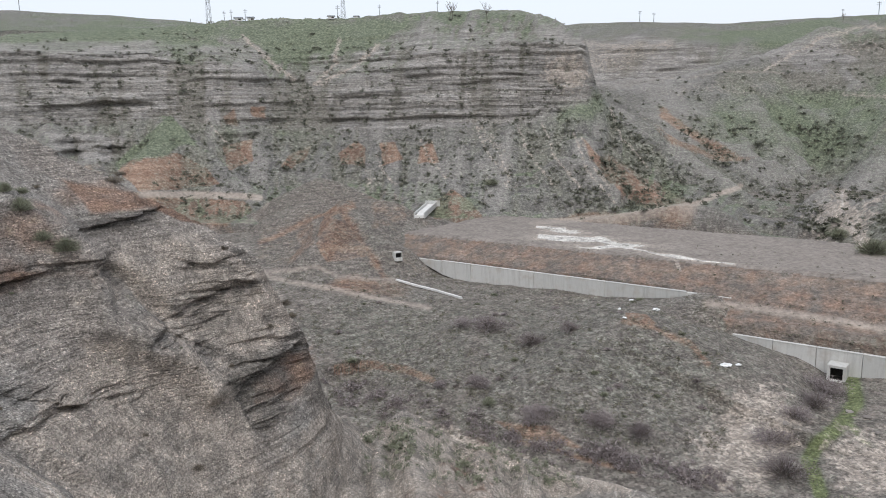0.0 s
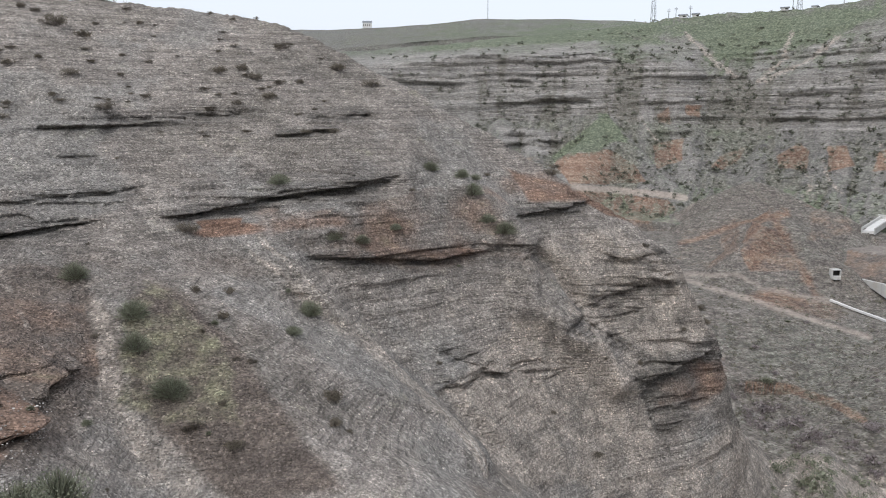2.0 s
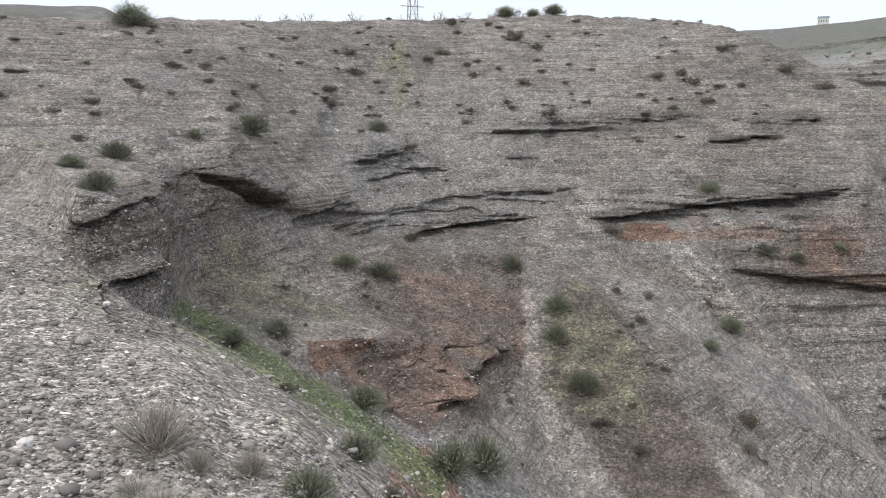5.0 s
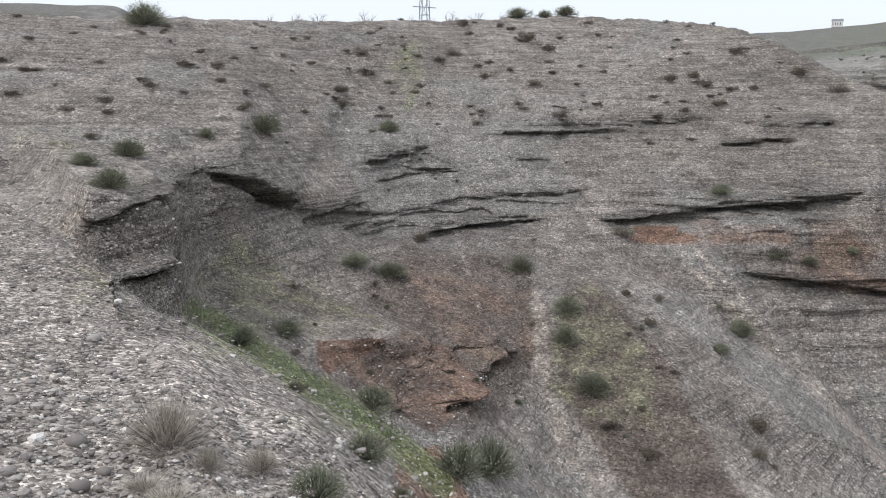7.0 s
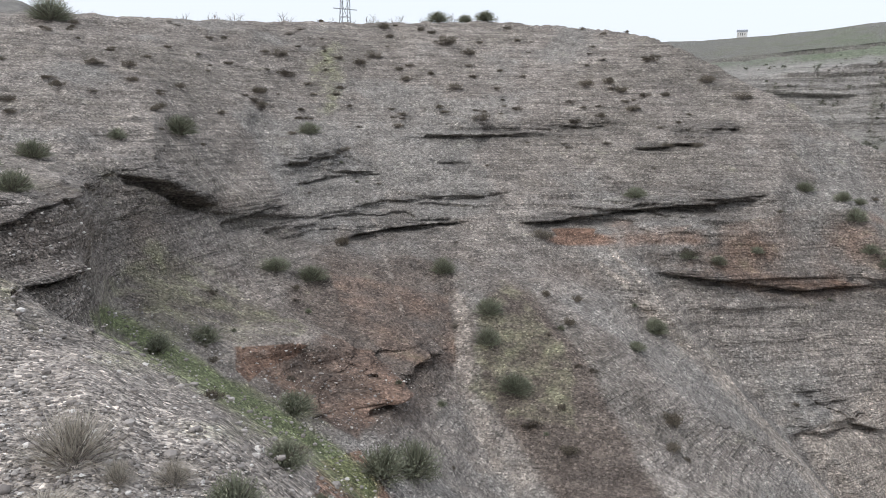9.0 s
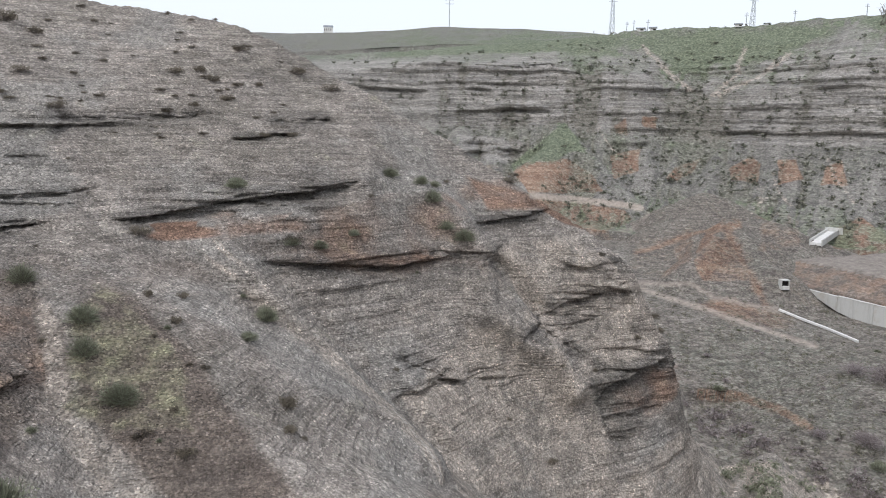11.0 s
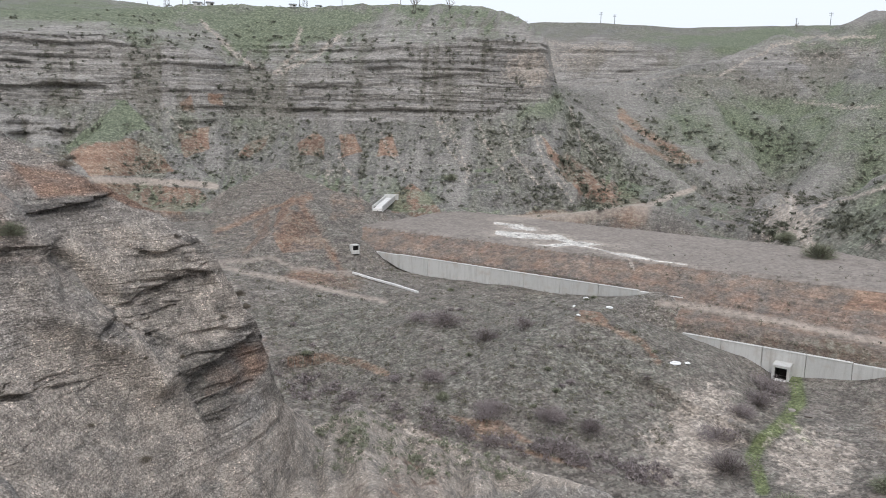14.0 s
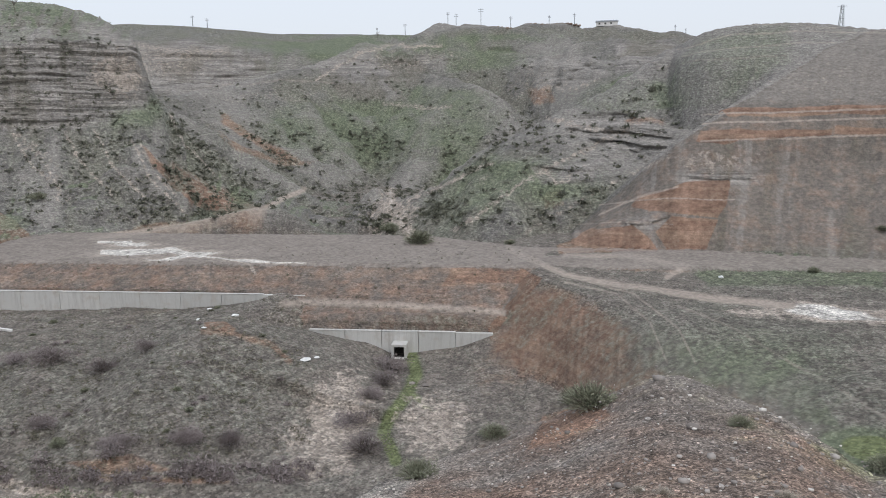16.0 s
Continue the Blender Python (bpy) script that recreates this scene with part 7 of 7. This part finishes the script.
def chute():
    lo, hi = spot(1.89, -7.87)[0] + Vector((0, 0, 0.3)), spot(1.00, -6.70)[0] + Vector((0, 0, 0.5))
    way = (hi - lo).normalized()
    side = way.cross(Vector((0, 0, 1))).normalized()
    ob = empty("concrete_chute", lo, "pale concrete spillway chute on the abutment", "chute")
    turn = Matrix((side, way, side.cross(way))).transposed().to_4x4()
    ob.matrix_basis = Matrix.Translation(lo) @ turn
    length = (hi - lo).length
    part("channel_floor", bm_mesh("channel_floor", box((-1.0, 0, -0.5), (1.0, length, 0.12)), WHITEWASH), ob)
    part("side_wall", bm_mesh("side_wall", box((-1.25, -0.1, -0.6), (-1.003, length, 0.7)), CONCRETE), ob)
    part("side_wall", bm_mesh("side_wall", box((1.003, -0.1, -0.6), (1.25, length, 0.7)), CONCRETE), ob)
    part("head_wall", bm_mesh("head_wall", box((-1.6, length + 0.01, -0.8), (2.0, length + 0.35, 0.95)), CONCRETE), ob)


chute()


def gutter(label, wide, *ends):
    pts = [spot(b, e)[0] + Vector((0, 0, 0.1)) for b, e in ends]
    ob = empty("concrete_gutter", pts[0], label, "gutter")
    for a, b in zip(pts[:-1], pts[1:]):
        way = b - a
        side = way.cross(Vector((0, 0, 1))).normalized()
        m = Matrix((way.normalized(), side, way.normalized().cross(side))).transposed().to_4x4()
        me = bm_mesh("gutter_slab", box((0.02, -wide / 2, -0.3), (way.length - 0.02, wide / 2, 0.06), 0.02), WHITEWASH)
        me.transform(Matrix.Translation(a - pts[0]) @ m)
        part("gutter_slab", me, ob)


gutter("broken white concrete gutter down the slope", 0.4, (3.87, -12.25), (2.36, -12.67), (0.84, -13.09), (-1.25, -13.72))


def scrap(label, size, bearing, angle, mat=RUBBISH, name="rubbish_sheet"):
    rnd = random.Random(int(bearing * 100))
    p, _ = spot(bearing, angle)
    bm = bmesh.new()
    bmesh.ops.create_icosphere(bm, subdivisions=2, radius=0.5)
    for v in bm.verts:
        v.co *= rnd.uniform(0.7, 1.15)
        v.co.z *= 0.45
    me = bm_mesh(name, bm, mat)
    ob = tagged(new(name, me), label, "rubbish" if mat is RUBBISH else "rock")
    ob.matrix_world = Matrix.Translation(p + Vector((0, 0, size * 0.1))) @ Matrix.Rotation(rnd.uniform(0, 6), 4, "Z") @ Matrix.Diagonal((size, size * 0.7, size * 0.8, 1))


for b, e, size in ((-20.87, -17.88, 1.5), (-21.72, -17.72, 0.8), (-14.09, -13.68, 1.1), (-15.83, -14.26, 1.2), (-13.16, -14.34, 0.9), (-13.59, -15.02, 0.7), (-52.08, -11.63, 1.2)):
    scrap("crumpled white plastic sheet lying on the slope", size, b, e)
for b, e, size in ((-27.32, -19.10, 1.4), (-27.76, -19.45, 1.0), (-29.08, -19.98, 1.0), (-30.06, -20.17, 1.1), (-32.19, -21.67, 0.9), (-25.04, -21.27, 1.0), (-30.85, -21.04, 0.8)):
    scrap("pale angular rock beside the culvert stream", size, b, e, STONE, "rock")


# ---- trees, masts and buildings on the skyline ----
def bare_tree_model(seed, label, group):
    rnd = random.Random(seed)
    ob = empty("bare_tree", (0, 0, -70), label, "tree", group)
    trunk_top = Vector((rnd.uniform(-0.1, 0.1), rnd.uniform(-0.1, 0.1), 0.42))
    part("trunk", mesh_of("trunk", *tube([(0, 0, -0.05), trunk_top * 0.5, trunk_top], [0.02, 0.016, 0.012]), BARK, True), ob)
    twigs = []
    for k in range(7):
        a = k * 0.9 + rnd.uniform(-0.3, 0.3)
        start = trunk_top * rnd.uniform(0.7, 1.0)
        tip = start + Vector((math.cos(a) * rnd.uniform(0.12, 0.3), math.sin(a) * rnd.uniform(0.12, 0.3), rnd.uniform(0.3, 0.55)))
        mid = start.lerp(tip, 0.5) + Vector((rnd.uniform(-0.04, 0.04), rnd.uniform(-0.04, 0.04), 0))
        part("limb", mesh_of("limb", *tube([start, mid, tip], [0.011, 0.009, 0.006], 4), BARK, True), ob)
        for _ in range(5):
            s = mid.lerp(tip, rnd.random())
            e = s + Vector((rnd.uniform(-0.14, 0.14), rnd.uniform(-0.14, 0.14), rnd.uniform(0.05, 0.2)))
            twigs.append(tube([s, e], [0.006, 0.0035], 3))
    part("twig_crown", mesh_of("twig_crown", *joined(twigs), BARK), ob)
    return ob


TREES = [bare_tree_model(s, "small leafless tree on the hill's crest", "leafless trees on the crest") for s in (1, 2, 3)]
tree_rnd = random.Random(5)
tree_used = set()


def grow(bearing, dist, high):
    p = plan(bearing, dist)
    m = Matrix.Translation((p.x, p.y, ground_at(p.x, p.y) - 0.05)) @ Matrix.Rotation(tree_rnd.uniform(0, 6), 4, "Z")
    model = tree_rnd.choice(TREES)
    if model in tree_used:
        ob = copy_thing(model, m)
    else:
        tree_used.add(model)
        ob = model
        ob.matrix_basis = m
    ob.scale = (high, high, high)


for b in (82.3, 77.9, 76.3, 75.7, 74.1, 72.4, 70.9, 69.3, 69.0, 67.6, 64.3, 63.0, 61.1, 60.2, 59.0, 54.2, 52.6, 50.6, 73.3, 66.1, 57.3):
    grow(b, tree_rnd.uniform(72, 80), tree_rnd.uniform(2.2, 2.8))
for b, e in ((-3.36, 6.71), (-27.00, 5.49), (22.12, 6.25), (25.10, 6.35), (-0.86, 6.84), (-0.60, 6.77)):
    p, kind = spot(b, e)
    grow(b, p.xy.length, 6.0)


def lattice_mast(label, bearing, dist, high, base, top, arms=0, base_z=None):
    """A lattice mast: four legs, rings, diagonals and cross-arms."""
    p = plan(bearing, dist)
    z = ground_at(p.x, p.y) if base_z is None else base_z
    ob = empty("lattice_mast", (p.x, p.y, z), label, "mast")
    ob.rotation_euler = (0, 0, radians(bearing + 20))
    thick = max(0.07, high * 0.006)
    corners = [(-1, -1), (1, -1), (1, 1), (-1, 1)]

    def at(i, f):
        w = (base * (1 - f) + top * f) / 2
        return Vector((corners[i % 4][0] * w, corners[i % 4][1] * w, high * f))

    for i in range(4):
        part("leg", mesh_of("leg", *tube([at(i, -0.01), at(i, 1.0)], [thick, thick * 0.7], 4), STEEL), ob)
    n = max(5, int(high / 3))
    bars = []
    for k in range(n):
        for i in range(4):
            bars.append(tube([at(i, k / n), at(i + 1, (k + 1) / n)], [thick * 0.5] * 2, 3))
            bars.append(tube([at(i, (k + 1) / n), at(i + 1, (k + 1) / n)], [thick * 0.5] * 2, 3))
    part("bracing", mesh_of("bracing", *joined(bars), STEEL), ob)
    for k in range(arms):
        h = high * (0.95 - 0.13 * k)
        part("cross_arm", mesh_of("cross_arm", *tube([(-base * 1.1, 0, h), (base * 1.1, 0, h)], [thick * 0.9] * 2, 4), STEEL), ob)


def pole(bearing, high, label="thin grey power pole on the plateau", arm=True):
    p = skyline(bearing)
    ob = empty("power_pole", p - Vector((0, 0, 0.5)), label, "pole", "power poles")
    r = max(0.12, p.length * 0.00045)
    part("shaft", mesh_of("shaft", *tube([(0, 0, 0), (0, 0, high + 0.5)], [r, r * 0.7], 5), STEEL), ob)
    if arm:
        a = Vector((math.cos(radians(bearing)), math.sin(radians(bearing)), 0)) * high * 0.16
        for h in (high, high * 0.86):
            part("cross_arm", mesh_of("cross_arm", *tube([Vector((0, 0, h)) - a, Vector((0, 0, h)) + a], [r * 0.6] * 2, 4), STEEL), ob)


lattice_mast("grey lattice power pylon behind the crest", 64.85, 120, 13.0, 1.7, 0.9, 3)
for b, up, w in ((16.4, 11.5, 1.5), (7.05, 8.5, 1.4), (-58.6, 6.5, 1.0)):
    q = skyline(b)
    lattice_mast("tall grey lattice mast on the plateau edge", b, q.xy.length, up * q.length / 270, w, w * 0.5, 1, q.z - 0.3)
for b, high in ((28.1, 40.0), (17.6, 4.0), (15.4, 3.4), (14.9, 3.4), (13.9, 4.0), (7.4, 4.5), (4.4, 3.6), (0.3, 3.6), (-14.1, 8.0), (-15.1, 7.0), (-29.0, 8.5), (-32.1, 6.0),
                (-32.7, 6.0), (-34.6, 8.5), (-36.7, 6.0), (-39.5, 4.0), (-41.3, 5.5), (-48.2, 3.0), (-49.0, 2.4), (-27.0, 5.0)):
    pole(b, high)


def shed(label, bearing, wide, deep, high, mat, least=150, sink=0.4):
    q = skyline(bearing, least)
    ob = empty("shed", q - Vector((0, 0, sink)), label, "building")
    ob.rotation_euler = (0, 0, radians(bearing))
    part("wall", bm_mesh("wall", box((-wide / 2, -deep / 2, 0), (wide / 2, deep / 2, high)), mat), ob)
    bm = bmesh.new()
    o = 0.35
    a = [bm.verts.new(v) for v in ((-wide / 2 - o, -deep / 2 - o, high + 0.01), (wide / 2 + o, -deep / 2 - o, high + 0.01), (wide / 2 + o, deep / 2 + o, high + 0.01),
                                   (-wide / 2 - o, deep / 2 + o, high + 0.01), (-wide / 2 - o, 0, high * 1.4), (wide / 2 + o, 0, high * 1.4))]
    for f in ((0, 1, 5, 4), (2, 3, 4, 5), (0, 4, 3), (1, 2, 5), (3, 2, 1, 0)):
        bm.faces.new([a[i] for i in f])
    part("roof", bm_mesh("roof", bm, STEEL), ob)
    for k in range(max(1, int(wide / 3))):
        x = -wide / 2 + 1.2 + k * 3
        part("window", bm_mesh("window", box((x, -deep / 2 - 0.03, high * 0.35), (x + 0.9, -deep / 2 + 0.02, high * 0.75), 0), DARK), ob, "dark window")


for b, w, h in ((16.9, 2.4, 1.2), (14.4, 2.6, 1.1), (13.6, 2.2, 1.2), (7.9, 2.2, 1.0), (6.1, 1.5, 0.8)):
    shed("small white hut beside the masts on the plateau", b, w, 2.5, h, WHITEWASH)
shed("long low white building on the far ridge", -43.6, 11.0, 5.0, 2.2, WHITEWASH)
shed("small pale house on the distant plateau", 36.9, 14.0, 9.0, 8.0, WHITEWASH, 700)
for k in range(22):
    b = -35.2 - k * 0.29
    q = skyline(b)
    i = column(b)
    ob = tagged(new("row_cover", bm_mesh("row_cover", box((-0.55, -2.6, -0.4), (0.55, 2.6, 0.5), 0.15), BROWN)), "low brown covered field row on the far ridge", "field cover", "covered field rows")
    ob.matrix_world = Matrix.Translation(q + Vector((0.3, -2.2, -0.9))) @ Matrix.Rotation(radians(b + 25), 4, "Z")
